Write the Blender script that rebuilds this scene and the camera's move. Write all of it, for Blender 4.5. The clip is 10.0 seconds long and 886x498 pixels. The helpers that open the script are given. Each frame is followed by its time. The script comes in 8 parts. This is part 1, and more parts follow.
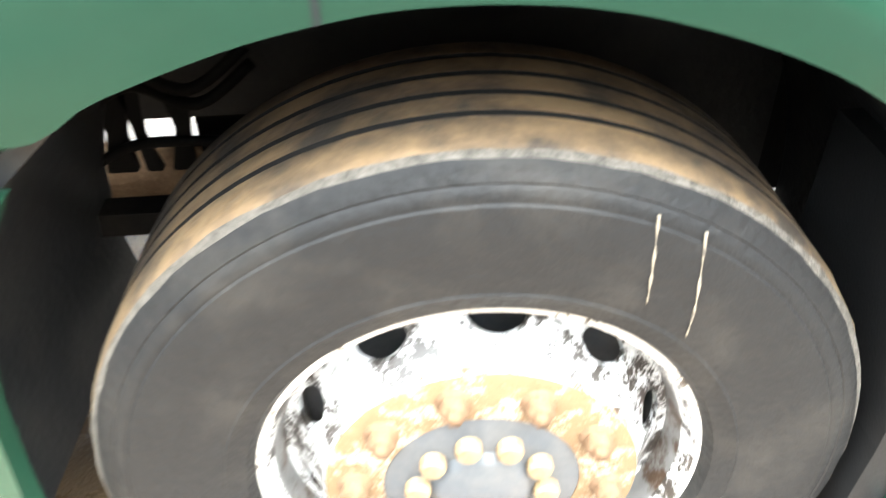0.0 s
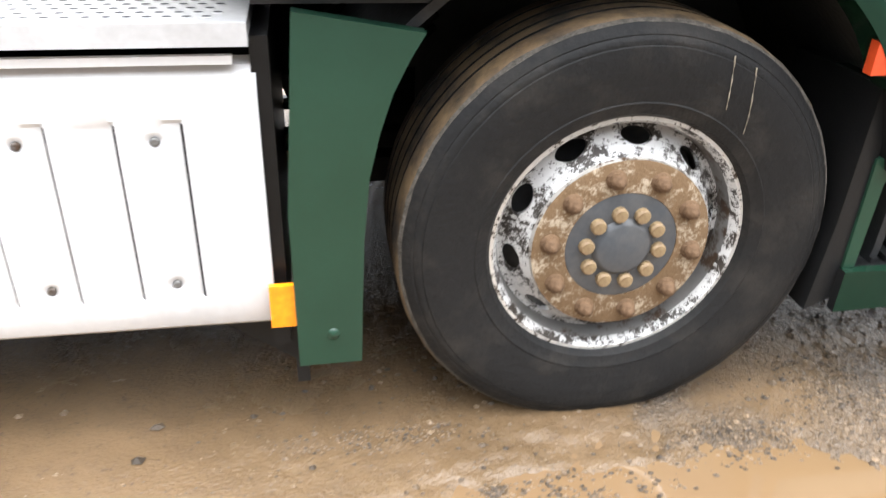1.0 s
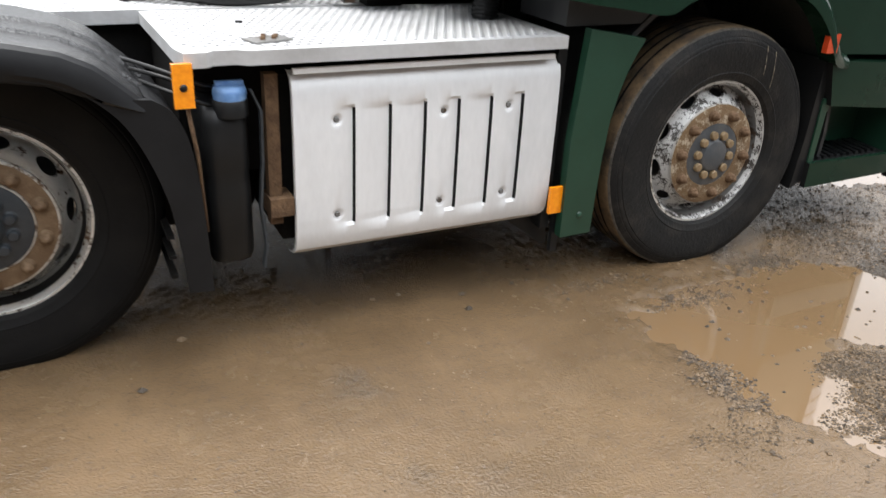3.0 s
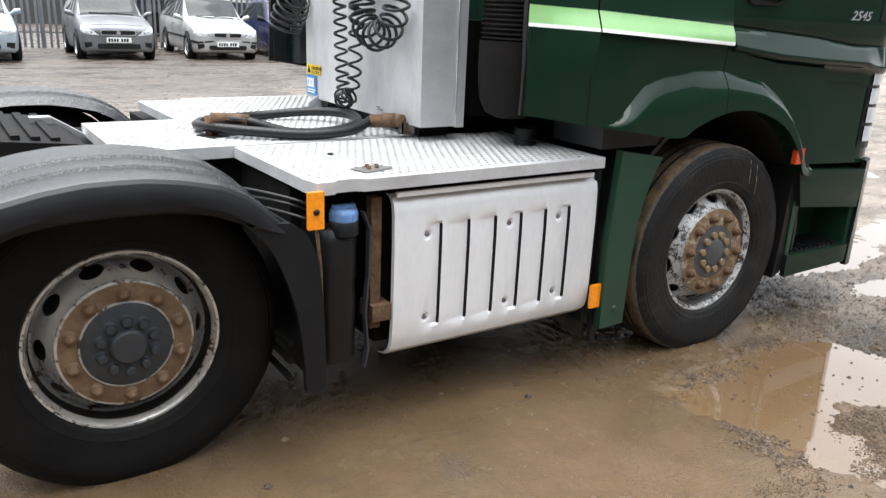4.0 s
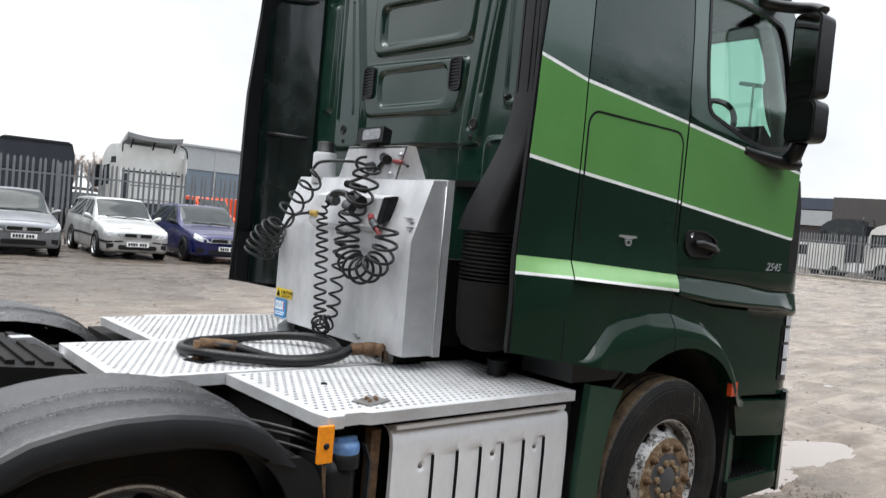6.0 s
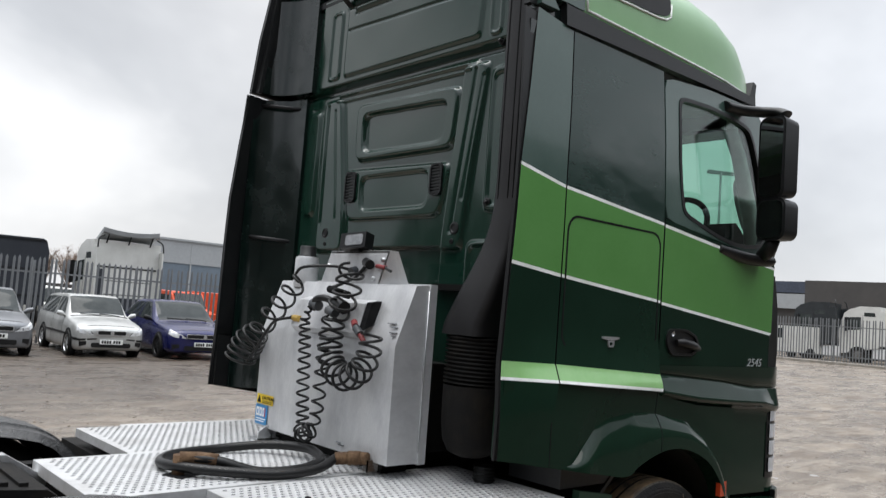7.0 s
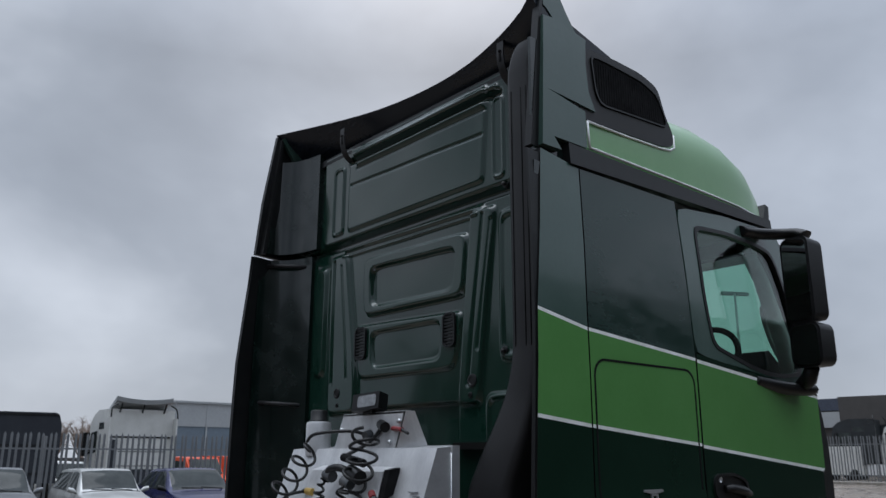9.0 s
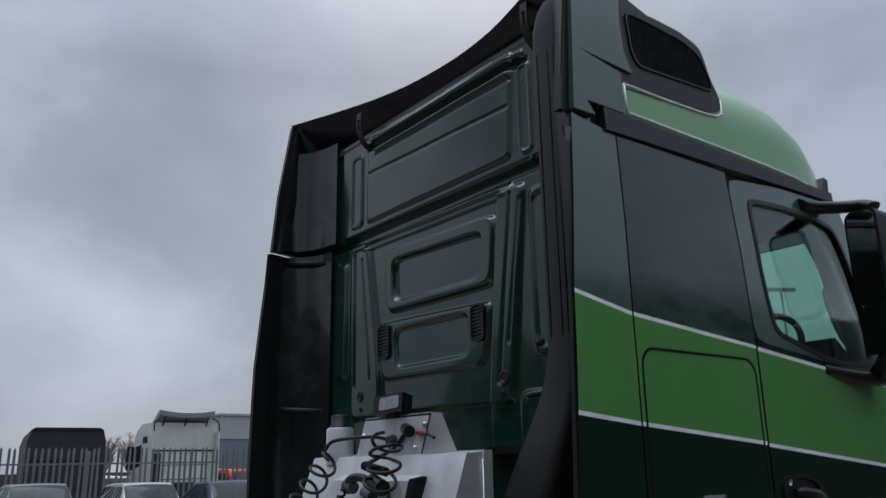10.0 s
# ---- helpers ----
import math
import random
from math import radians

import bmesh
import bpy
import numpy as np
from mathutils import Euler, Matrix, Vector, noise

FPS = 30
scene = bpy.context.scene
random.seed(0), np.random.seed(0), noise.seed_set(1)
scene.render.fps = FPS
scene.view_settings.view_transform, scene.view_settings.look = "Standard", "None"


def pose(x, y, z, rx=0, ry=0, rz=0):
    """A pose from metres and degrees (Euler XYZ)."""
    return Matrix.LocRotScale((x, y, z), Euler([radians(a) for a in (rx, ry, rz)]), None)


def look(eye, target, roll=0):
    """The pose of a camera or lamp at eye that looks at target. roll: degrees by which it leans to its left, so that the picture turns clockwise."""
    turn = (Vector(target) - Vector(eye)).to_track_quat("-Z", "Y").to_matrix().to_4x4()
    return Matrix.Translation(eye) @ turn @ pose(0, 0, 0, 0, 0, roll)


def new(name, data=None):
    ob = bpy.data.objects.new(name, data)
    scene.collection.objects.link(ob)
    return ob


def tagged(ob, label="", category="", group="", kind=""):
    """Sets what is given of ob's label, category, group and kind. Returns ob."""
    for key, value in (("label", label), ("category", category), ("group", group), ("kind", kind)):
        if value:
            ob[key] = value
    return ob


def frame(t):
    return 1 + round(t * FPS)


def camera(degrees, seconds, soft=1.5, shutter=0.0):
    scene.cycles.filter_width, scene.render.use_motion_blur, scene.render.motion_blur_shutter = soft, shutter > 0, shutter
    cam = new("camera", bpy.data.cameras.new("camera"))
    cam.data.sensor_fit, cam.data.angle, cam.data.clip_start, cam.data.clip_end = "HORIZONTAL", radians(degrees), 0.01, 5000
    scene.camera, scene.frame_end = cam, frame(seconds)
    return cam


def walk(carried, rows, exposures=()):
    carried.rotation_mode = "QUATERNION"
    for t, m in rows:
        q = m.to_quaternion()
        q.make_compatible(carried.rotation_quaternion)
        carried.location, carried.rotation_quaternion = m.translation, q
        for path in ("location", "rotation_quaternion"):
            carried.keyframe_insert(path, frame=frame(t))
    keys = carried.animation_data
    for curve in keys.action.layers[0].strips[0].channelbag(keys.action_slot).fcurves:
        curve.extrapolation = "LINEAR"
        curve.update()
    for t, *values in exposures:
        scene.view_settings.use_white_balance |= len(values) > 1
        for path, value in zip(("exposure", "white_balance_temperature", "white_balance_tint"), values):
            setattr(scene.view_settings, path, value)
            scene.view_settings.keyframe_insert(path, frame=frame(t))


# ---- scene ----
cam = camera(58.9, 10.0, 1.3, 0.28)
PATH = [
    (0, (-0.089, -1.862, 1.362), (-0.042, -0.273, 0.147), -2.1),
    (0.5, (-0.389, -2.334, 1.324), (-0.257, -0.616, 0.309), 3.4),
    (1, (-0.701, -2.661, 1.32), (-0.38, -0.947, 0.342), 1.9),
    (1.5, (-1.133, -2.92, 1.336), (-0.677, -1.248, 0.339), 1.7),
    (2, (-1.561, -3.122, 1.352), (-0.992, -1.51, 0.315), 1.1),
    (2.2, (-1.749, -3.167, 1.342), (-1.086, -1.588, 0.309), 1.4),
    (3.3, (-2.583, -3.482, 1.483), (-1.699, -1.862, 0.713), 2.9),
    (3.5, (-2.727, -3.472, 1.484), (-1.79, -1.853, 0.776), 2.6),
    (4, (-3.048, -3.468, 1.535), (-1.988, -1.879, 0.943), 2.5),
    (4.5, (-3.232, -3.502, 1.564), (-2.088, -1.934, 1.082), 3.8),
    (5, (-3.356, -3.41, 1.593), (-2.13, -1.866, 1.258), 4.9),
    (5.5, (-3.435, -3.364, 1.626), (-2.149, -1.846, 1.42), 5.5),
    (5.7, (-3.444, -3.373, 1.637), (-2.153, -1.853, 1.488), 5.5),
    (7, (-3.495, -3.367, 1.726), (-2.167, -1.88, 1.885), 4.3),
    (7.5, (-3.503, -3.362, 1.75), (-2.173, -1.891, 2.011), 3.3),
    (8, (-3.521, -3.361, 1.767), (-2.194, -1.906, 2.115), 2.4),
    (8.5, (-3.49, -3.301, 1.785), (-2.173, -1.858, 2.211), 1.4),
    (9, (-3.379, -3.235, 1.797), (-2.127, -1.763, 2.309), 0.2),
    (9.5, (-3.196, -3.135, 1.819), (-2.011, -1.642, 2.423), 0.1),
    (10, (-3.107, -2.995, 1.793), (-1.931, -1.466, 2.323), -1.0),
]
EXPOSURES = [(0.0, 4.74, 6500, 5), (0.5, 3.84, 6500, 9), (1.0, 2.82, 6600, 11), (1.5, 1.88, 6800, 10), (2.0, 1.60, 7000, 10), (3.5, 1.64, 6500, 10), (4.5, 1.47, 6500, 10), (5.5, 1.26, 6500, 10),
             (6.3, 0.93, 6500, 10), (7.0, 0.66, 6500, 10), (7.5, 0.38, 6150, 10), (8.0, 0.12, 5950, 9), (9.0, -0.12, 5850, 10), (10.0, -0.26, 5800, 10)]
walk(cam, [(t, look(eye, target, roll)) for t, eye, target, roll in PATH], EXPOSURES)

SKY, ZENITH, SKY_SHIFT = 0.86, 4.0, (0.3, 0.1, 0.0)


# ---- light ----
def sky_world():
    w = bpy.data.worlds.new("overcast_sky")
    scene.world = w
    w.use_nodes = True
    nt = w.node_tree
    nt.nodes.clear()
    N, L = nt.nodes.new, nt.links.new
    out, bg = N("ShaderNodeOutputWorld"), N("ShaderNodeBackground")
    sky = N("ShaderNodeTexSky")
    sky.sky_type, sky.sun_disc = "NISHITA", False
    sky.sun_elevation, sky.sun_rotation = radians(38), radians(40)
    sky.dust_density = 3.0
    tc, mp = N("ShaderNodeTexCoord"), N("ShaderNodeMapping")
    mp.inputs["Scale"].default_value = (1.0, 1.0, 1.5)
    mp.inputs["Location"].default_value = SKY_SHIFT
    n1, n2 = N("ShaderNodeTexNoise"), N("ShaderNodeTexNoise")
    n1.inputs["Scale"].default_value, n1.inputs["Detail"].default_value, n1.inputs["Roughness"].default_value = 2.3, 5, 0.50
    n1.inputs["Distortion"].default_value = 0.12
    n2.inputs["Scale"].default_value, n2.inputs["Detail"].default_value = 0.9, 3
    add = N("ShaderNodeMix")
    add.data_type, add.inputs[0].default_value = "FLOAT", 0.4
    ramp = N("ShaderNodeValToRGB")
    ramp.color_ramp.elements[0].position, ramp.color_ramp.elements[0].color = 0.32, (0.29, 0.312, 0.345, 1)
    ramp.color_ramp.elements[1].position, ramp.color_ramp.elements[1].color = 0.70, (1.02, 1.03, 1.045, 1)
    e = ramp.color_ramp.elements.new(0.52)
    e.color = (0.55, 0.575, 0.61, 1)
    scl = N("ShaderNodeVectorMath")
    scl.operation = "SCALE"
    scl.inputs["Scale"].default_value = 0.10
    mix = N("ShaderNodeMix")
    mix.data_type, mix.inputs[0].default_value = "RGBA", 0.93
    L(tc.outputs["Generated"], mp.inputs[0])
    for n in (n1, n2):
        L(mp.outputs[0], n.inputs["Vector"])
    L(n1.outputs[0], add.inputs[2]), L(n2.outputs[0], add.inputs[3])
    L(add.outputs[0], ramp.inputs[0])
    L(sky.outputs[0], scl.inputs[0])
    L(scl.outputs[0], mix.inputs[6]), L(ramp.outputs[0], mix.inputs[7])
    # an overcast sky is brightest overhead
    sp, zr, sc = N("ShaderNodeSeparateXYZ"), N("ShaderNodeMapRange"), N("ShaderNodeVectorMath")
    zr.inputs[1].default_value, zr.inputs[2].default_value, zr.inputs[3].default_value, zr.inputs[4].default_value = 0.46, 1.0, 1.0, ZENITH
    sc.operation = "SCALE"
    L(tc.outputs["Generated"], sp.inputs[0]), L(sp.outputs[2], zr.inputs[0]), L(zr.outputs[0], sc.inputs["Scale"])
    L(mix.outputs[2], sc.inputs[0])
    # thinner cloud towards the sun's side
    dt, dr, sd = N("ShaderNodeVectorMath"), N("ShaderNodeMapRange"), N("ShaderNodeVectorMath")
    dt.operation, sd.operation = "DOT_PRODUCT", "SCALE"
    dt.inputs[1].default_value = (0.74, -0.67, 0.0)
    dr.inputs[1].default_value, dr.inputs[2].default_value, dr.inputs[3].default_value, dr.inputs[4].default_value = -0.45, 0.45, 0.88, 1.14
    L(tc.outputs["Generated"], dt.inputs[0]), L(dt.outputs["Value"], dr.inputs[0]), L(dr.outputs[0], sd.inputs["Scale"])
    L(sc.outputs[0], sd.inputs[0]), L(sd.outputs[0], bg.inputs[0])
    bg.inputs[1].default_value = SKY
    L(bg.outputs[0], out.inputs[0])


sky_world()
sun_data = bpy.data.lights.new("sun", "SUN")
sun_data.energy, sun_data.angle, sun_data.color = 1.3, radians(50), (1.0, 0.97, 0.92)
sun = new("sun", sun_data)
sun.matrix_world = look((-1.5, 1.0, 8), (0, 0, 0))


# ---- materials ----
def mat(name, col, rough=0.5, metal=0.0, col2=None, scale=8.0, mixlo=0.4, mixhi=0.65, fine=60.0, bump=0.0, bump_scale=80.0,
        rough2=None, spec=0.5, coat=0.0, stretch=(1, 1, 1), fine_amt=0.12, nrough=0.62):
    """A surface with two scales of variation: patches of col2 over col, fine grain in both, and relief."""
    m = bpy.data.materials.new(name)
    m.use_nodes = True
    nt = m.node_tree
    N, L = nt.nodes.new, nt.links.new
    b = nt.nodes["Principled BSDF"]
    b.inputs["Metallic"].default_value = metal
    b.inputs["Specular IOR Level"].default_value = spec
    b.inputs["Coat Weight"].default_value = coat
    b.inputs["Coat Roughness"].default_value = 0.06
    tc, mp = N("ShaderNodeTexCoord"), N("ShaderNodeMapping")
    mp.inputs["Scale"].default_value = stretch
    L(tc.outputs["Object"], mp.inputs[0])
    big, small = N("ShaderNodeTexNoise"), N("ShaderNodeTexNoise")
    big.inputs["Scale"].default_value, big.inputs["Detail"].default_value, big.inputs["Roughness"].default_value = scale, 6, nrough
    small.inputs["Scale"].default_value, small.inputs["Detail"].default_value = fine, 3
    L(mp.outputs[0], big.inputs["Vector"]), L(mp.outputs[0], small.inputs["Vector"])
    r = N("ShaderNodeMapRange")
    r.inputs[1].default_value, r.inputs[2].default_value = mixlo, mixhi
    L(big.outputs[0], r.inputs[0])
    mix = N("ShaderNodeMix")
    mix.data_type = "RGBA"
    c2 = col2 or tuple(min(1, c * 1.35 + 0.004) for c in col)
    mix.inputs[6].default_value, mix.inputs[7].default_value = (*col, 1), (*c2, 1)
    L(r.outputs[0], mix.inputs[0])
    hsv = N("ShaderNodeHueSaturation")
    v = N("ShaderNodeMapRange")
    v.inputs[3].default_value, v.inputs[4].default_value = 1 - fine_amt, 1 + fine_amt
    L(small.outputs[0], v.inputs[0]), L(v.outputs[0], hsv.inputs["Value"]), L(mix.outputs[2], hsv.inputs["Color"])
    L(hsv.outputs[0], b.inputs["Base Color"])
    rr = N("ShaderNodeMapRange")
    rr.inputs[3].default_value, rr.inputs[4].default_value = rough, rough if rough2 is None else rough2
    L(r.outputs[0], rr.inputs[0])
    L(rr.outputs[0], b.inputs["Roughness"])
    if bump:
        nb, bp = N("ShaderNodeTexNoise"), N("ShaderNodeBump")
        nb.inputs["Scale"].default_value, nb.inputs["Detail"].default_value = bump_scale, 5
        bp.inputs["Strength"].default_value, bp.inputs["Distance"].default_value = bump, 0.01
        L(mp.outputs[0], nb.inputs["Vector"]), L(nb.outputs[0], bp.inputs["Height"]), L(bp.outputs[0], b.inputs["Normal"])
    return m


def glass_mat(name, tint, rough=0.0, clear=0.8):
    """Thin tinted sheet glass: clear through, glossy by its angle."""
    m = bpy.data.materials.new(name)
    m.use_nodes = True
    nt = m.node_tree
    nt.nodes.clear()
    N, L = nt.nodes.new, nt.links.new
    out, mx, tr, gl, lw, pw, mr = (N("ShaderNodeOutputMaterial"), N("ShaderNodeMixShader"), N("ShaderNodeBsdfTransparent"), N("ShaderNodeBsdfGlossy"), N("ShaderNodeLayerWeight"),
                                   N("ShaderNodeMath"), N("ShaderNodeMapRange"))
    tr.inputs[0].default_value = (*[c * clear for c in tint], 1)
    gl.inputs["Roughness"].default_value = rough
    pw.operation, pw.inputs[1].default_value = "POWER", 4.0
    lw.inputs[0].default_value = 0.5
    mr.inputs[3].default_value, mr.inputs[4].default_value = 0.03, 0.9
    L(lw.outputs["Facing"], pw.inputs[0]), L(pw.outputs[0], mr.inputs[0])
    L(mr.outputs[0], mx.inputs[0]), L(tr.outputs[0], mx.inputs[1]), L(gl.outputs[0], mx.inputs[2]), L(mx.outputs[0], out.inputs[0])
    return m


M = {}
M["dgreen"] = mat("dark_green_paint", (0.0066, 0.0222, 0.0130), 0.06, col2=(0.0077, 0.0250, 0.0150), scale=3, spec=0.22, coat=0.0, fine_amt=0.05, rough2=0.11)
M["wallgreen"] = mat("rear_wall_green_paint", (0.0062, 0.0275, 0.0180), 0.07, col2=(0.0085, 0.0320, 0.0215), scale=5, coat=0.45, fine_amt=0.10, rough2=0.24, stretch=(1, 1, 0.4), fine=25)
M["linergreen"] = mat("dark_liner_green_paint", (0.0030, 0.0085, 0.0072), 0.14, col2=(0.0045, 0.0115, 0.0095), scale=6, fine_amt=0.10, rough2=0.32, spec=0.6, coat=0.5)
M["guardgreen"] = mat("satin_green_paint", (0.0092, 0.0385, 0.0220), 0.36, col2=(0.0125, 0.047, 0.028), scale=5, fine_amt=0.06, bump=0.03, bump_scale=120)
M["lgreen"] = mat("light_green_paint", (0.098, 0.272, 0.069), 0.14, col2=(0.108, 0.290, 0.078), scale=3, coat=0.5, fine_amt=0.04)
# Green stripe paint, made paler in colour where the ledge catches the sky.
M["palegreen"] = mat("pale_green_sky_lit_paint", (0.26, 0.52, 0.19), 0.25, col2=(0.30, 0.55, 0.23), scale=4, coat=0.4, fine_amt=0.05)
M["rwgrey"] = mat("grey_green_film", (0.048, 0.088, 0.074), 0.16, col2=(0.058, 0.100, 0.085), scale=3, fine_amt=0.06, rough2=0.24, spec=0.6, coat=0.35)
M["film"] = mat("dark_window_film", (0.012, 0.034, 0.027), 0.10, col2=(0.020, 0.046, 0.038), scale=5, mixlo=0.42, mixhi=0.68, fine_amt=0.14, rough2=0.30, spec=0.55, coat=0.1, stretch=(0.5, 1, 1.4), nrough=0.7)
M["white"] = mat("white_line", (0.78, 0.80, 0.76), 0.4)
M["black"] = mat("black_plastic", (0.0082, 0.0088, 0.0094), 0.38, col2=(0.012, 0.0122, 0.0125), scale=9, bump=0.06, bump_scale=200, spec=0.32)
# Chassis grime; on the wheel barrel and intake pipe its black is shade.
M["grime"] = mat("grimy_shaded_black", (0.005, 0.0047, 0.0045), 0.7, col2=(0.014, 0.011, 0.008), scale=7, mixlo=0.5, mixhi=0.75, bump=0.2, bump_scale=60, spec=0.2)
M["duct"] = mat("matt_grey_plastic", (0.0115, 0.0112, 0.0120), 0.40, col2=(0.017, 0.0165, 0.0172), scale=5, bump=0.08, bump_scale=250, spec=0.34)
# Wet black plastic; pale specks put the glints of drops into the colour.
M["fender"] = mat("wet_black_fender_plastic", (0.0085, 0.0090, 0.0100), 0.26, col2=(0.060, 0.061, 0.063), scale=95, mixlo=0.50, mixhi=0.64, bump=0.38, bump_scale=220, rough2=0.12, spec=0.8, nrough=0.75)
M["skirt"] = mat("matt_black_fender_skirt", (0.0066, 0.0070, 0.0080), 0.50, col2=(0.009, 0.0095, 0.0105), scale=9, bump=0.10, bump_scale=300, spec=0.28)
M["weartyre"] = mat("wet_black_rubber_and_groove_shade", (0.0058, 0.0058, 0.0060), 0.55, col2=(0.010, 0.0095, 0.009), scale=6, bump=0.14, bump_scale=60, spec=0.13)
M["tyre"] = mat("tyre_rubber", (0.0128, 0.0127, 0.0126), 0.55, col2=(0.028, 0.0255, 0.0225), scale=7, mixlo=0.48, mixhi=0.70, bump=0.30, bump_scale=85, spec=0.16, fine_amt=0.22, nrough=0.7)
M["muddytread"] = mat("mud_brown_tread", (0.155, 0.100, 0.050), 0.75, col2=(0.030, 0.022, 0.015), scale=9, mixlo=0.42, mixhi=0.62, bump=0.35, bump_scale=60)
M["scuff"] = mat("scuffed_tread_edge", (0.105, 0.092, 0.075), 0.8, col2=(0.030, 0.026, 0.020), scale=55, mixlo=0.40, mixhi=0.66, bump=0.6, bump_scale=120, nrough=0.8)
M["streak"] = mat("pale_dried_mud", (0.20, 0.17, 0.125), 0.8, col2=(0.06, 0.05, 0.04), scale=60, mixlo=0.5, mixhi=0.62)
M["rimwhite"] = mat("chipped_white_rim_paint", (0.52, 0.515, 0.50), 0.36, col2=(0.034, 0.028, 0.023), scale=17, mixlo=0.503, mixhi=0.52, bump=0.15, bump_scale=60, nrough=0.9)
M["rimflange"] = mat("worn_silver_rim_edge", (0.62, 0.61, 0.58), 0.28, metal=0.45, col2=(0.05, 0.038, 0.028), scale=26, mixlo=0.545, mixhi=0.58, bump=0.2, nrough=0.8)
M["rimgrey"] = mat("dirty_silver_rim_paint", (0.17, 0.167, 0.16), 0.40, metal=0.3, col2=(0.065, 0.040, 0.025), scale=9, mixlo=0.52, mixhi=0.60, bump=0.1, nrough=0.75)
M["rimsilver"] = mat("dirty_worn_silver_rim", (0.55, 0.545, 0.52), 0.26, metal=0.7, col2=(0.115, 0.062, 0.032), scale=15, mixlo=0.555, mixhi=0.60, bump=0.12, nrough=0.78)
M["rust"] = mat("rust", (0.145, 0.088, 0.042), 0.82, col2=(0.40, 0.33, 0.24), scale=22, mixlo=0.52, mixhi=0.62, bump=0.4, bump_scale=120, nrough=0.85)
M["rustdark"] = mat("dark_rust", (0.078, 0.041, 0.019), 0.85, col2=(0.15, 0.088, 0.044), scale=25, bump=0.4, bump_scale=120)
M["hubgrey"] = mat("grey_hub_paint", (0.050, 0.056, 0.063), 0.45, col2=(0.072, 0.072, 0.072), scale=15, bump=0.08)
M["hubbolt"] = mat("tan_corroded_bolt", (0.25, 0.18, 0.095), 0.6, col2=(0.17, 0.11, 0.055), scale=40, bump=0.2)
M["alu"] = mat("brushed_aluminium", (0.66, 0.665, 0.67), 0.34, metal=0.4, col2=(0.50, 0.505, 0.52), scale=4, mixlo=0.38, mixhi=0.7, bump=0.05, bump_scale=260, rough2=0.50, stretch=(0.6, 2.2, 1), fine_amt=0.09)
M["alusheet"] = mat("pressed_aluminium_sheet", (0.80, 0.805, 0.81), 0.42, metal=0.2, col2=(0.68, 0.685, 0.69), scale=2.5, rough2=0.5, bump=0.03, bump_scale=120, stretch=(1, 1, 0.35), fine_amt=0.06)
M["deck"] = mat("worn_aluminium_deck", (0.56, 0.565, 0.57), 0.44, metal=0.25, col2=(0.42, 0.415, 0.41), scale=5, mixlo=0.45, mixhi=0.75, rough2=0.52, bump=0.05, bump_scale=90, fine_amt=0.10)
M["holes"] = mat("dark_perforation", (0.055, 0.057, 0.06), 0.6)
M["orange"] = mat("orange_reflector", (0.90, 0.27, 0.008), 0.18, col2=(0.95, 0.33, 0.01), scale=60, coat=0.5)
M["blue"] = mat("blue_cap_plastic", (0.11, 0.235, 0.48), 0.4, col2=(0.19, 0.33, 0.56), scale=30)
M["red"] = mat("red_plastic", (0.36, 0.015, 0.022), 0.4)
M["dullred"] = mat("dull_red_plastic", (0.22, 0.018, 0.020), 0.5, col2=(0.15, 0.02, 0.02), scale=40)
M["brass"] = mat("brass", (0.55, 0.37, 0.10), 0.35, metal=0.8)
M["hose"] = mat("black_rubber_hose", (0.006, 0.006, 0.0065), 0.40, col2=(0.010, 0.010, 0.010), scale=20, bump=0.1, spec=0.35)
M["yellow"] = mat("yellow_label", (0.80, 0.55, 0.03), 0.4)
M["labelblue"] = mat("blue_label", (0.02, 0.19, 0.42), 0.4)
M["rustbrown"] = mat("brown_rust_coat", (0.130, 0.078, 0.040), 0.75, col2=(0.205, 0.135, 0.076), scale=16, mixlo=0.45, mixhi=0.66, bump=0.35, bump_scale=120, nrough=0.75)
M["hubdark"] = mat("blue_black_hub_paint", (0.024, 0.029, 0.034), 0.45, col2=(0.036, 0.040, 0.044), scale=15, bump=0.08)
M["wornring"] = mat("bare_worn_steel_ring", (0.52, 0.50, 0.46), 0.35, metal=0.5, col2=(0.10, 0.06, 0.035), scale=18, mixlo=0.52, mixhi=0.58, nrough=0.8)
M["lining"] = mat("pale_cab_lining", (0.38, 0.40, 0.385), 0.8)
M["marker"] = mat("red_orange_marker_lens", (0.42, 0.045, 0.010), 0.2, coat=0.5)
M["steel"] = mat("zinc_steel", (0.50, 0.51, 0.52), 0.35, metal=0.8)
M["liner"] = mat("dusty_arch_liner", (0.019, 0.020, 0.021), 0.5, col2=(0.036, 0.035, 0.033), scale=7, bump=0.2, bump_scale=60, spec=0.35)
M["satin"] = mat("satin_black_plastic", (0.018, 0.0186, 0.0198), 0.38, col2=(0.025, 0.025, 0.025), scale=6, spec=0.4, bump=0.04, bump_scale=150)
M["glass"] = glass_mat("green_tinted_cab_glass", (0.80, 0.96, 0.89), clear=0.93)
M["carglass"] = mat("dark_car_glass", (0.020, 0.025, 0.025), 0.05, spec=0.22, col2=(0.045, 0.052, 0.050), scale=1.5)
M["mirror"] = mat("mirror_glass", (0.80, 0.83, 0.85), 0.02, metal=1.0, fine_amt=0.0)
M["lens"] = mat("clear_lamp_lens", (0.55, 0.57, 0.60), 0.08, coat=0.8)
M["dulllens"] = mat("grey_work_lamp_lens", (0.20, 0.21, 0.22), 0.22, col2=(0.30, 0.31, 0.32), scale=40)
M["text"] = mat("silver_lettering", (0.62, 0.64, 0.66), 0.3, metal=0.6)
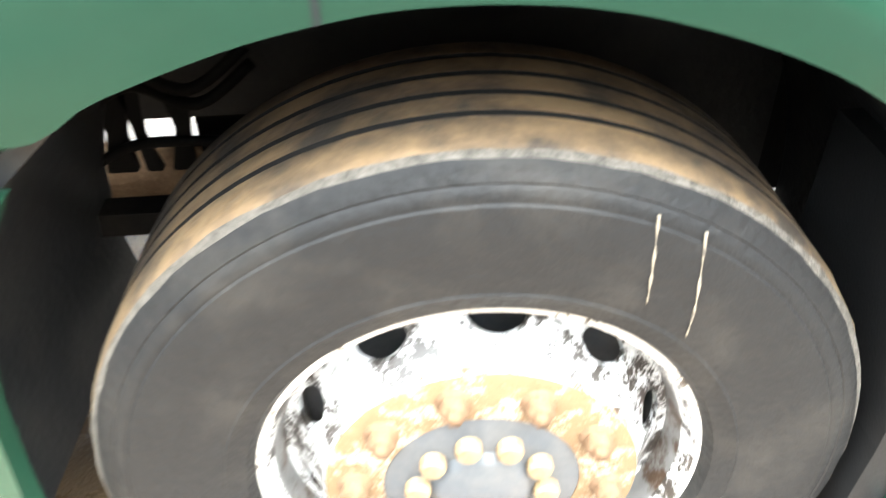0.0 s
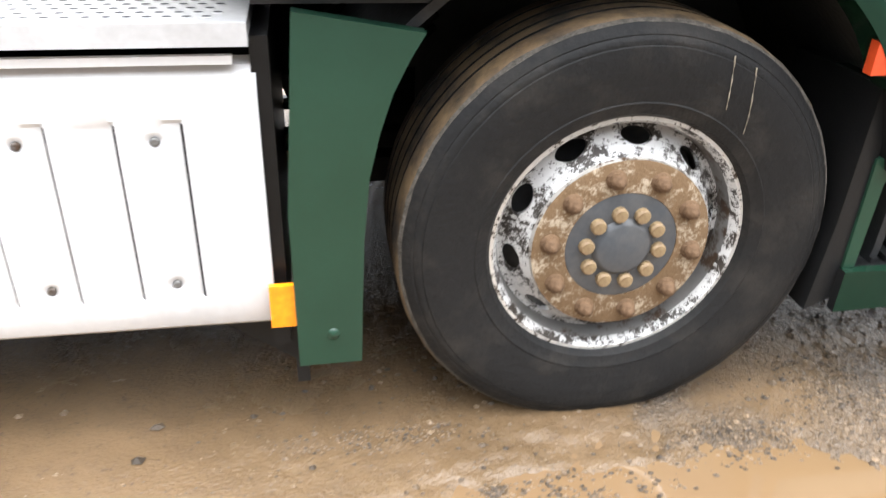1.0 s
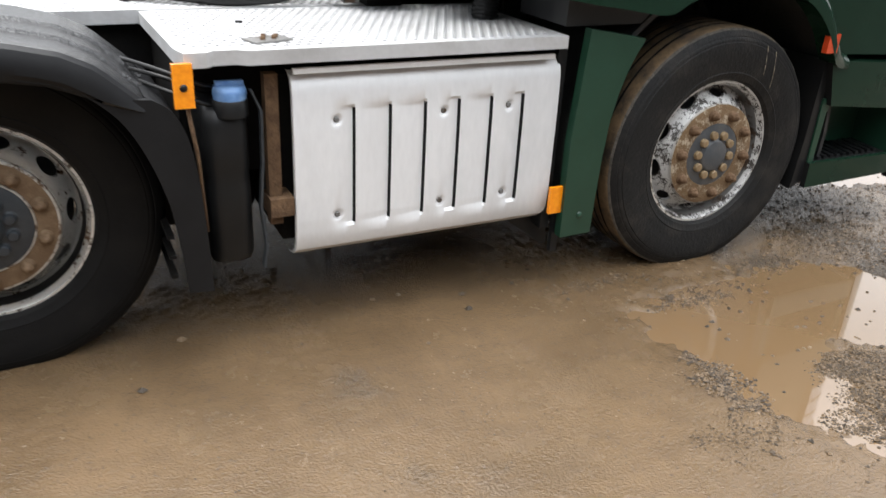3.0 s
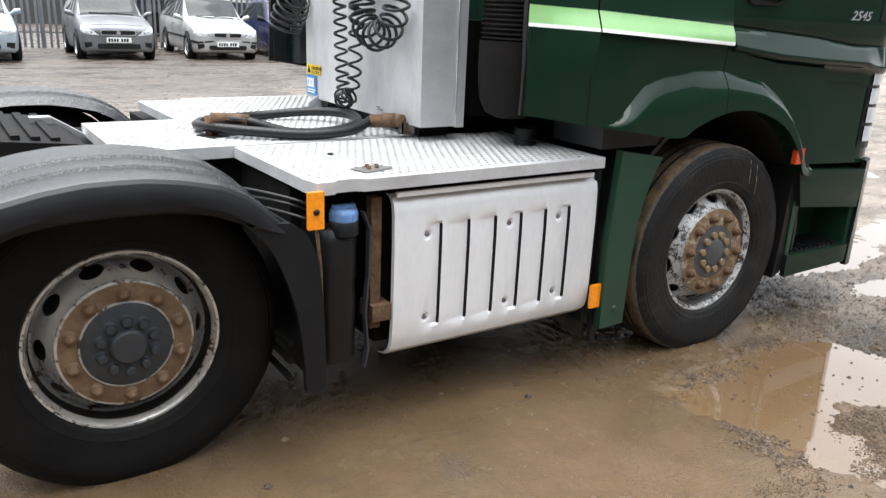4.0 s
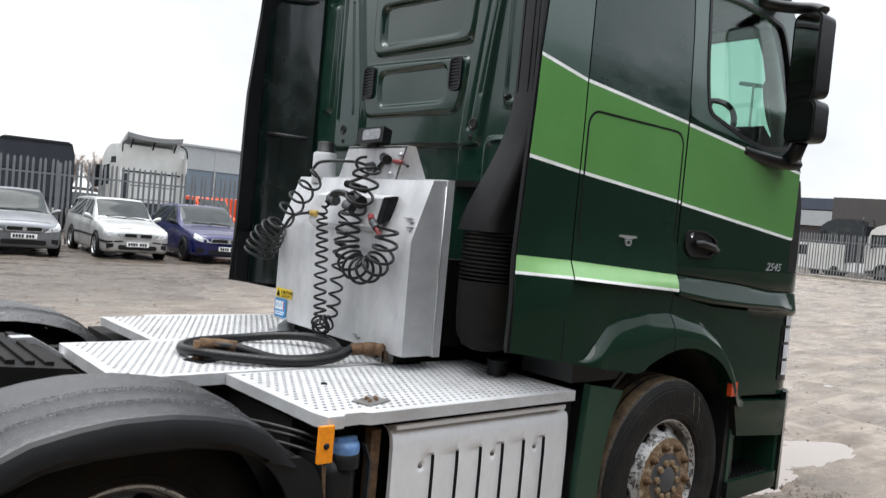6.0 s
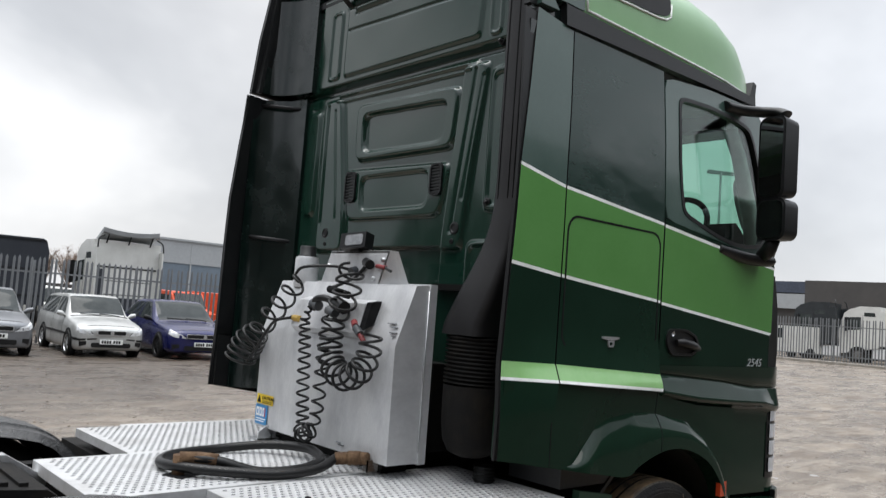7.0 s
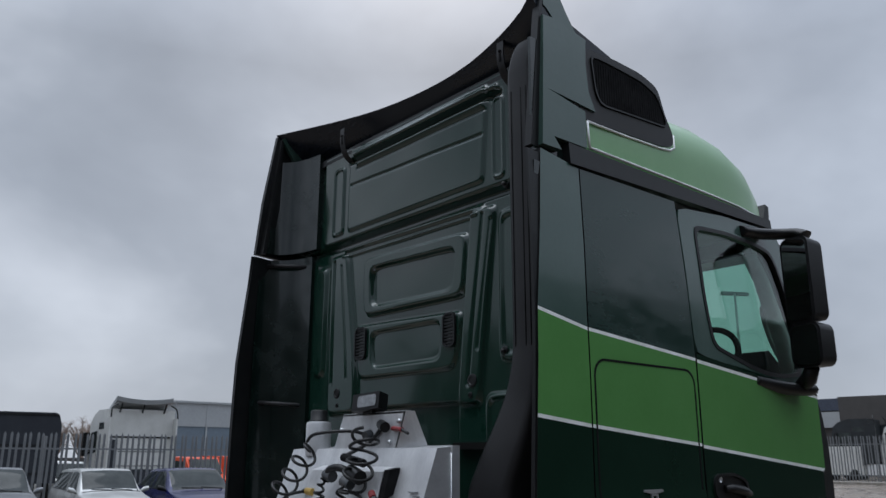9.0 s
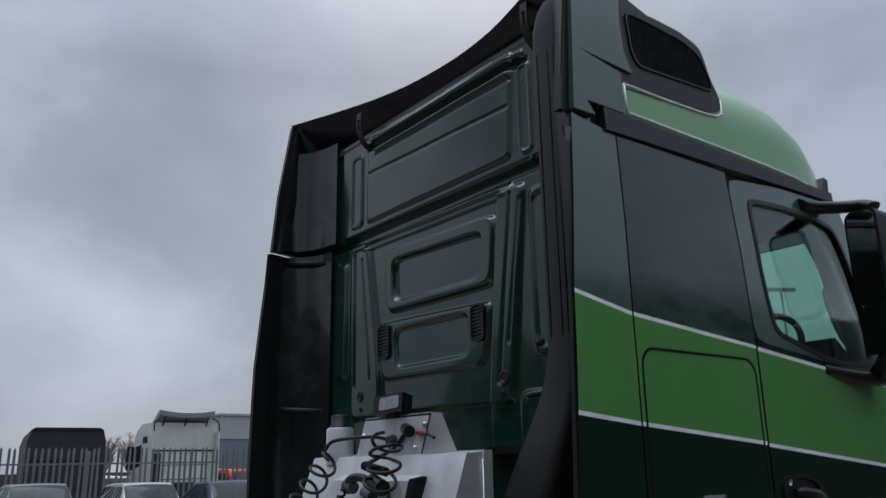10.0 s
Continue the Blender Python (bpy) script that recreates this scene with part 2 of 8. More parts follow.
# Also fills slots, holes and backings, where its near-black stands in for shade.
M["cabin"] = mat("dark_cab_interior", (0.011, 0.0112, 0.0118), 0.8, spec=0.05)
M["fence"] = mat("galvanised_fence_steel", (0.16, 0.168, 0.175), 0.5, metal=0.1, col2=(0.20, 0.206, 0.212), scale=3)


# ---- mesh helpers ----
def box(bm, x0, x1, y0, y1, z0, z1, mi=0):
    vs = [bm.verts.new((x, y, z)) for z in (z0, z1) for x, y in ((x0, y0), (x1, y0), (x1, y1), (x0, y1))]
    for q in ((3, 2, 1, 0), (4, 5, 6, 7), (0, 1, 5, 4), (1, 2, 6, 5), (2, 3, 7, 6), (3, 0, 4, 7)):
        bm.faces.new([vs[i] for i in q]).material_index = mi
    return vs


def prism(bm, pts, axis, d0, d1, mi=0):
    """A polygon of points in the plane across axis, from d0 to d1 along it."""
    def at(p, d):
        return {"x": (d, p[0], p[1]), "y": (p[0], d, p[1]), "z": (p[0], p[1], d)}[axis]
    a = [bm.verts.new(at(p, d0)) for p in pts]
    b = [bm.verts.new(at(p, d1)) for p in pts]
    fs = [bm.faces.new(a[::-1]), bm.faces.new(b)]
    n = len(pts)
    fs += [bm.faces.new((a[i], a[(i + 1) % n], b[(i + 1) % n], b[i])) for i in range(n)]
    for f in fs:
        f.material_index = mi
    return fs


def lathe(bm, prof, seg=48, mats=None, centre=(0, 0, 0), axis="y"):
    """Turns a profile of (radius, distance along the axis) about an axis through centre."""
    rings = []
    for r, d in prof:
        ring = []
        for i in range(seg):
            a = 2 * math.pi * i / seg
            u, v = r * math.cos(a), r * math.sin(a)
            p = {"y": (u, d, v), "z": (u, v, d), "x": (d, u, v)}[axis]
            ring.append(bm.verts.new(Vector(p) + Vector(centre)))
        rings.append(ring)
    for k in range(len(rings) - 1):
        for i in range(seg):
            f = bm.faces.new((rings[k][i], rings[k][(i + 1) % seg], rings[k + 1][(i + 1) % seg], rings[k + 1][i]))
            f.material_index = mats[k] if mats else 0
            f.smooth = True
    return rings


def tube(bm, pts, r, seg=8, closed=False, mi=0):
    """A round bar along points; r is one radius or one for each point."""
    pts = [Vector(p) for p in pts]
    n = len(pts)
    rad = r if isinstance(r, (list, tuple)) else [r] * n
    rings, up = [], None
    for i, p in enumerate(pts):
        t = (pts[min(i + 1, n - 1)] - pts[max(i - 1, 0)]) if not closed else (pts[(i + 1) % n] - pts[i - 1])
        t.normalize()
        if up is None:
            up = t.orthogonal().normalized()
        up = (up - t * up.dot(t))
        up = up.normalized() if up.length > 1e-6 else t.orthogonal().normalized()
        w = t.cross(up)
        rings.append([bm.verts.new(p + (up * math.cos(2 * math.pi * k / seg) + w * math.sin(2 * math.pi * k / seg)) * rad[i]) for k in range(seg)])
    for i in range(n if closed else n - 1):
        a, b = rings[i], rings[(i + 1) % n]
        for k in range(seg):
            f = bm.faces.new((a[k], a[(k + 1) % seg], b[(k + 1) % seg], b[k]))
            f.smooth, f.material_index = True, mi
    if not closed:
        bm.faces.new(rings[0][::-1]).material_index = mi
        bm.faces.new(rings[-1]).material_index = mi


def spline(pts, n=12, closed=False):
    """Points along a smooth curve through pts."""
    P = [Vector(p) for p in pts]
    out, m = [], len(P)
    for i in range(m if closed else m - 1):
        p0, p1, p2, p3 = (P[(i + k) % m] if closed else P[max(0, min(m - 1, i + k))] for k in (-1, 0, 1, 2))
        for j in range(n):
            t = j / n
            out.append(0.5 * (2 * p1 + (p2 - p0) * t + (2 * p0 - 5 * p1 + 4 * p2 - p3) * t * t + (3 * p1 - p0 - 3 * p2 + p3) * t ** 3))
    if not closed:
        out.append(P[-1])
    return out


def coil(bm, pts, radius, turns, r, seg=6, per=14):
    """A coiled hose about a smooth path; radius is one number or one for each path point."""
    path = spline(pts, 24)
    n = int(turns * per)
    rad = radius if isinstance(radius, (list, tuple)) else [radius, radius]
    out, up = [], None
    for i in range(n + 1):
        u = i / n * (len(path) - 1)
        k = min(int(u), len(path) - 2)
        p = path[k].lerp(path[k + 1], u - k)
        t = (path[k + 1] - path[k]).normalized()
        if up is None:
            up = t.orthogonal().normalized()
        up = (up - t * up.dot(t)).normalized()
        w = t.cross(up)
        v = i / n * (len(rad) - 1)
        j = min(int(v), len(rad) - 2)
        R = rad[j] + (rad[j + 1] - rad[j]) * (v - j)
        a = 2 * math.pi * i / per
        out.append(p + (up * math.cos(a) + w * math.sin(a)) * R)
    tube(bm, out, r, seg)


def rrect(u0, u1, v0, v1, r, n=5):
    """A rectangle with round corners, as points."""
    out = []
    for cu, cv, a0 in ((u1 - r, v1 - r, 0), (u0 + r, v1 - r, 90), (u0 + r, v0 + r, 180), (u1 - r, v0 + r, 270)):
        for i in range(n + 1):
            a = radians(a0 + 90 * i / n)
            out.append((cu + r * math.cos(a), cv + r * math.sin(a)))
    return out


def ring_prism(bm, outer, inner, axis, d0, d1, mi=0):
    """A frame between two outlines with the same number of points."""
    def at(p, d):
        return {"x": (d, p[0], p[1]), "y": (p[0], d, p[1]), "z": (p[0], p[1], d)}[axis]
    o0, o1 = [bm.verts.new(at(p, d0)) for p in outer], [bm.verts.new(at(p, d1)) for p in outer]
    i0, i1 = [bm.verts.new(at(p, d0)) for p in inner], [bm.verts.new(at(p, d1)) for p in inner]
    n = len(outer)
    for k in range(n):
        j = (k + 1) % n
        for q in ((o0[k], o0[j], o1[j], o1[k]), (i0[j], i0[k], i1[k], i1[j]), (o1[k], o1[j], i1[j], i1[k]), (o0[j], o0[k], i0[k], i0[j])):
            bm.faces.new(q).material_index = mi


def rounded(pts, r, n=3):
    """An outline with its corners rounded off by the length r."""
    out, m = [], len(pts)
    for i in range(m):
        p, a, b = Vector(pts[i]), Vector(pts[i - 1]), Vector(pts[(i + 1) % m])
        u, v = p + (a - p).normalized() * min(r, (a - p).length * 0.45), p + (b - p).normalized() * min(r, (b - p).length * 0.45)
        for k in range(n + 1):
            t = k / n
            q = u * (1 - t) ** 2 + p * 2 * t * (1 - t) + v * t * t
            out.append((q.x, q.y))
    return out


def bevelled(bm, w, seg=2, angle=40):
    es = [e for e in bm.edges if len(e.link_faces) == 2 and e.calc_face_angle(0) > radians(angle)]
    bmesh.ops.bevel(bm, geom=es, offset=w, segments=seg, affect="EDGES", profile=0.6, clamp_overlap=True)
    return bm


def finish(name, bm, mats, smooth=None):
    bmesh.ops.recalc_face_normals(bm, faces=bm.faces)
    me = bpy.data.meshes.new(name)
    if smooth is not None:
        lim = radians(smooth)
        for f in bm.faces:
            f.smooth = True
        for e in bm.edges:
            if len(e.link_faces) == 2 and e.calc_face_angle(0) > lim:
                e.smooth = False
    bm.to_mesh(me)
    bm.free()
    for m in (mats if isinstance(mats, (list, tuple)) else [mats]):
        me.materials.append(M[m] if isinstance(m, str) else m)
    return me


def part(name, bm, mats, parent, label="", smooth=None, at=None):
    """Links a bmesh as one mesh object under a thing or a part."""
    ob = new(name, finish(name, bm, mats, smooth))
    ob.parent = parent
    if at is not None:
        ob.matrix_basis = at
    if label:
        tagged(ob, label)
    return ob


def thing(name, label, category, group="", kind="", at=None):
    ob = new(name)
    if at is not None:
        ob.matrix_basis = at
    return tagged(ob, label, category, group, kind)


def words(name, text, size, m, parent, at, label="", align="LEFT", shear=0.0):
    cu = bpy.data.curves.new(name, "FONT")
    cu.body, cu.size, cu.extrude, cu.align_x = text, size, 0.0012, align
    cu.shear = shear
    cu.materials.append(M[m])
    ob = new(name, cu)
    ob.parent, ob.matrix_basis = parent, at
    if label:
        tagged(ob, label)
    return ob


def B():
    return bmesh.new()


def lerp(a, b, t):
    return a + (b - a) * t


def curve(table, x):
    """Straight lines through a short table of (x, value)."""
    if x <= table[0][0]:
        return table[0][1]
    for (a, u), (b, v) in zip(table, table[1:]):
        if x <= b:
            return u + (v - u) * (x - a) / (b - a)
    return table[-1][1]


# ---- ground ----
BASINS = ((0.02, -1.66, 0.50, 0.25), (-0.36, -1.98, 0.17, 0.42), (0.40, -1.82, 0.27, 0.32), (0.62, -2.10, 0.25, 0.22), (1.75, -1.18, 0.30, 0.10), (2.0, -0.62, 0.55, 0.22), (3.3, -0.5, 0.6, 0.25), (-0.25, -2.75, 0.22, 0.14), (1.3, -2.3, 0.4, 0.2),
          (6.0, 1.0, 1.4, 0.5), (9.0, -1.0, 1.5, 0.6),)


def smooth01(a, b, v):
    t = max(0.0, min(1.0, (v - a) / (b - a)))
    return t * t * (3 - 2 * t)


def ground_z(x, y):
    near = 1 - smooth01(3.5, 9, math.hypot(x, y + 1.5))
    n = noise.noise
    h = 0.013 + 0.030 * (1 - near) + 0.006 * n((x * 0.9, y * 0.9, 0)) + (1 - near) * 0.028 * n((x * 0.5, y * 0.8, 4))
    h += (1 - near) * 0.022 * n((x * 1.9, y * 3.2, 7))
    w = 0.25 * n((x * 4.5, y * 4.5, 2)) + 0.24 * n((x * 11, y * 11, 3)) + 0.20 * n((x * 27, y * 27, 9)) if near > 0.3 else 0.25 * n((x * 4.5, y * 4.5, 2))
    for cx, cy, rx, ry in BASINS:
        d = ((x - cx) / rx) ** 2 + ((y - cy) / ry) ** 2
        if d < 6:
            h -= 0.030 * (1 - smooth01(0.45, 1.6, math.sqrt(d) + w))
    gravel = smooth01(-0.1, 0.35, n((x * 1.3 + 5, y * 1.3, 1)) + 0.35 * smooth01(-0.8, 0.5, x) - 0.55 * smooth01(-1.0, -2.2, y) * (1 - smooth01(-0.7, -0.2, x)))
    h += (0.0012 + 0.006 * gravel) * n((x * 34, y * 34, 5)) + 0.003 * gravel * n((x * 70, y * 70, 6))
    h += 0.50 * smooth01(9, 38, x)
    return h


def spread(stops):
    """Coordinates from (end, step) rows."""
    out = [stops[0][0]]
    for end, step in stops[1:]:
        k = max(1, round((end - out[-1]) / step))
        a = out[-1]
        out += [a + (end - a) * (i + 1) / k for i in range(k)]
    return out


def ground_mat():
    m = bpy.data.materials.new("wet_muddy_yard")
    m.use_nodes = True
    nt = m.node_tree
    N, L = nt.nodes.new, nt.links.new
    b = nt.nodes["Principled BSDF"]
    geo, sep = N("ShaderNodeNewGeometry"), N("ShaderNodeSeparateXYZ")
    L(geo.outputs["Position"], sep.inputs[0])

    def noise_tex(scale, detail=6, rough=0.6, stretch=None):
        t = N("ShaderNodeTexNoise")
        t.inputs["Scale"].default_value, t.inputs["Detail"].default_value, t.inputs["Roughness"].default_value = scale, detail, rough
        if stretch:
            mp = N("ShaderNodeMapping")
            mp.inputs["Scale"].default_value = stretch
            L(geo.outputs["Position"], mp.inputs[0]), L(mp.outputs[0], t.inputs["Vector"])
        else:
            L(geo.outputs["Position"], t.inputs["Vector"])
        return t.outputs[0]

    def rng(v, a, b_, c=0.0, d=1.0):
        r = N("ShaderNodeMapRange")
        for i, k in enumerate((a, b_, c, d), 1):
            r.inputs[i].default_value = k
        L(v, r.inputs[0])
        return r.outputs[0]

    def mixc(f, a, b_):
        x = N("ShaderNodeMix")
        x.data_type = "RGBA"
        L(f, x.inputs[0])
        for i, c in ((6, a), (7, b_)):
            if isinstance(c, tuple):
                x.inputs[i].default_value = (*c, 1)
            else:
                L(c, x.inputs[i])
        return x.outputs[2]

    def op(kind, a, c):
        x = N("ShaderNodeMath")
        x.operation = kind
        for i, v in enumerate((a, c)):
            if isinstance(v, (int, float)):
                x.inputs[i].default_value = v
            else:
                L(v, x.inputs[i])
        return x.outputs[0]

    dist = N("ShaderNodeVectorMath")
    dist.operation = "DISTANCE"
    dist.inputs[1].default_value = (-1.2, -1.8, 0)
    L(geo.outputs["Position"], dist.inputs[0])
    far = rng(op("ADD", dist.outputs["Value"], op("MULTIPLY", noise_tex(0.8), 2.0)), 2.6, 6.5)
    # Pale yard also kept off the unseen ground, to darken the cab's reflections.
    far = op("MULTIPLY", far, rng(op("ADD", sep.outputs[1], op("MULTIPLY", sep.outputs[0], 0.35)), -2.6, -0.9))
    mud = mixc(rng(noise_tex(2.2), 0.35, 0.7), (0.092, 0.060, 0.032), (0.138, 0.091, 0.050))
    mud = mixc(rng(noise_tex(9, 8, 0.75), 0.48, 0.72, 0.0, 0.45), mud, (0.070, 0.047, 0.029))
    mud = mixc(rng(noise_tex(60, 4), 0.60, 0.72, 0.0, 0.6), mud, (0.055, 0.042, 0.032))
    grit = mixc(rng(noise_tex(120, 2), 0.45, 0.62), (0.028, 0.021, 0.015), (0.098, 0.072, 0.047))
    gsel = rng(op("ADD", noise_tex(1.6), op("MULTIPLY", rng(sep.outputs[0], -0.7, 0.9), 0.22)), 0.62, 0.80)
    near = mixc(gsel, mud, grit)
    yard = mixc(rng(noise_tex(0.9, 8, 0.65, (1.0, 2.2, 1.0)), 0.38, 0.64), (0.120, 0.094, 0.073), (0.265, 0.222, 0.176))
    yard = mixc(rng(noise_tex(2.6, 7, 0.65, (0.35, 1.9, 1.0)), 0.50, 0.68, 0.0, 0.6), yard, (0.30, 0.262, 0.215))
    yard = mixc(rng(noise_tex(14, 6), 0.50, 0.74), yard, (0.095, 0.074, 0.058))
    yard = mixc(rng(noise_tex(3.4, 4, 0.55, (0.10, 1.5, 1.0)), 0.555, 0.615, 0.0, 0.55), yard, (0.105, 0.083, 0.065))
    yard = mixc(rng(noise_tex(5.0, 3, 0.5, (0.9, 0.12, 1.0)), 0.58, 0.64, 0.0, 0.40), yard, (0.30, 0.26, 0.21))
    gravel = mixc(rng(noise_tex(5, 8, 0.75), 0.40, 0.66), (0.062, 0.050, 0.040), (0.135, 0.108, 0.086))
    yard = mixc(rng(op("ADD", sep.outputs[1], op("ADD", op("MULTIPLY", sep.outputs[0], -0.45), op("MULTIPLY", noise_tex(0.6), 4.0))), 8.0, 11.5), yard, gravel)
    col = mixc(far, near, yard)
    # Ground out of view behind the camera, darkened so panels reflect less of it.
    unseen_dark = rng(sep.outputs[1], -4.2, -3.0, 1.0, 0.0)
    col = mixc(unseen_dark, col, mixc(rng(noise_tex(1.5, 7, 0.65), 0.38, 0.66), (0.028, 0.023, 0.018), (0.060, 0.047, 0.035)))
    L(col, b.inputs["Base Color"])
    b.inputs["Specular IOR Level"].default_value = 0.42
    wet = rng(noise_tex(3.1, 8, 0.7), 0.40, 0.64, 0.14, 0.34)
    rough = N("ShaderNodeMix")
    rough.data_type = "FLOAT"
    wetmix = N("ShaderNodeMix")
    wetmix.data_type = "FLOAT"
    L(gsel, wetmix.inputs[0]), L(wet, wetmix.inputs[2]), L(rng(noise_tex(70, 3), 0.42, 0.58, 0.08, 0.42), wetmix.inputs[3])
    L(far, rough.inputs[0]), L(wetmix.outputs[0], rough.inputs[2])
    L(rng(noise_tex(0.7, 6, 0.6, (1, 2, 1)), 0.42, 0.62, 0.16, 0.60), rough.inputs[3])
    L(op("MAXIMUM", rough.outputs[0], op("MULTIPLY", unseen_dark, 0.75)), b.inputs["Roughness"])
    bp = N("ShaderNodeBump")
    bp.inputs["Distance"].default_value = 0.012
    bp.inputs["Strength"].default_value = 0.85
    L(op("ADD", op("MULTIPLY", noise_tex(110, 3), op("ADD", gsel, 0.42)), op("ADD", op("MULTIPLY", noise_tex(18, 5), op("ADD", far, 0.12)), op("MULTIPLY", noise_tex(9, 3, 0.5, (1.0, 0.16, 1.0)), 0.20))), bp.inputs["Height"])
    L(bp.outputs[0], b.inputs["Normal"])
    return m


def ground():
    xs = spread(((-400, 0), (-120, 40), (-30, 9), (-8, 1.0), (-3.2, 0.12), (-2.3, 0.04), (-0.75, 0.024), (1.0, 0.013), (1.8, 0.024), (2.8, 0.04), (6, 0.10), (14, 0.25), (40, 0.8), (120, 8), (400, 40)))
    ys = spread(((-400, 0), (-120, 40), (-30, 9), (-8, 1.0), (-3.2, 0.12), (-2.5, 0.04), (-1.25, 0.013), (-0.7, 0.024), (0.6, 0.06), (4, 0.12), (12, 0.20), (22, 0.4), (60, 4), (400, 40)))
    nx = len(xs)
    vs = [(x, y, ground_z(x, y)) for y in ys for x in xs]
    fs = [(j * nx + i, j * nx + i + 1, (j + 1) * nx + i + 1, (j + 1) * nx + i) for j in range(len(ys) - 1) for i in range(nx - 1)]
    me = bpy.data.meshes.new("ground")
    me.from_pydata(vs, [], fs)
    me.polygons.foreach_set("use_smooth", [True] * len(fs))
    me.materials.append(ground_mat())
    tagged(new("ground", me), "wet brown mud and gravel yard with tyre marks", "ground", kind="structure")
    wm = mat("muddy_puddle_water", (0.155, 0.098, 0.051), 0.015, col2=(0.17, 0.110, 0.058), scale=0.8, spec=1.0, coat=1.0, fine_amt=0.0)
    bm = B()
    box(bm, -6, 13, -7, 12, -0.05, 0.0)
    tagged(new("puddle_water", finish("puddle_water", bm, wm)), "still muddy brown puddle water on the yard", "puddle", kind="structure")


ground()


# ---- tractor unit ----
truck = thing("tractor_unit", "dark green and light green six-wheel lorry tractor unit, muddy, parked", "lorry")


def cab_y(x, z):
    """Half width of the cab's side."""
    w = curve(((0.2, 1.25), (1.30, 1.252), (1.38, 1.272), (1.425, 1.276), (1.52, 1.232), (2.2, 1.232), (2.6, 1.212), (3.0, 1.180), (3.3, 1.16)), z)
    if 1.30 < z < 1.52:
        w = lerp(curve(((1.30, 1.252), (1.52, 1.232)), z), w, smooth01(-1.27, -1.0, x))
    f = max(0.0, x - 1.06)
    return w - 2.0 * f * f


def skin(bm, xl, xr, zl, zr, mats, s, nx=6, depth=0.025, off=0.0, rows=2, inside=None):
    """A side panel with thickness: breaks in z at its rear edge (zl) and front edge (zr), a material between each two."""
    def xx(lst, i):
        return lst[i] if isinstance(lst, (list, tuple)) else lst
    lv = []
    for k in range(len(mats)):
        n = rows if abs(zl[k + 1] - zl[k]) > 0.05 else 1
        for r in range(n):
            lv.append((k, r / n))
    lv.append((len(mats) - 1, 1.0))
    outer, inner = [], []
    for k, f in lv:
        ro, ri = [], []
        for i in range(nx + 1):
            u = i / nx
            a = lerp(xx(xl, k), xx(xl, k + 1), f) if isinstance(xl, (list, tuple)) else xl
            b = lerp(xx(xr, k), xx(xr, k + 1), f) if isinstance(xr, (list, tuple)) else xr
            x = lerp(a, b, u)
            z = lerp(lerp(zl[k], zl[k + 1], f), lerp(zr[k], zr[k + 1], f), u)
            y = cab_y(x, z) + off
            ro.append(bm.verts.new((x, s * y, z)))
            ri.append(bm.verts.new((x, s * (y - depth), z)))
        outer.append(ro), inner.append(ri)
    for j in range(len(lv) - 1):
        mi = mats[lv[j][0]]
        for i in range(nx):
            for g, gm in ((outer, mi), (inner, 6 if inside is None else inside)):
                bm.faces.new((g[j][i], g[j][i + 1], g[j + 1][i + 1], g[j + 1][i])).material_index = gm
        for i in (0, nx):
            bm.faces.new((outer[j][i], outer[j + 1][i], inner[j + 1][i], inner[j][i])).material_index = 6 if inside is None else inside
    for j in (0, len(lv) - 1):
        for i in range(nx):
            bm.faces.new((outer[j][i], outer[j][i + 1], inner[j][i + 1], inner[j][i])).material_index = mats[lv[j][0]]


CAB_MATS = ["dgreen", "lgreen", "white", "rwgrey", "film", "palegreen", "black"]
WINDOW = rounded(((-0.013, 2.85), (0.035, 2.868), (0.292, 2.885), (0.578, 2.879), (0.745, 2.855), (0.800, 2.76), (0.845, 2.626), (0.893, 2.442), (0.905, 2.297), (0.885, 2.185), (0.68, 2.163), (0.53, 2.163), (0.34, 2.190), (0.14, 2.236), (0.02, 2.265), (-0.005, 2.40), (-0.018, 2.55), (-0.016, 2.70)), 0.05)


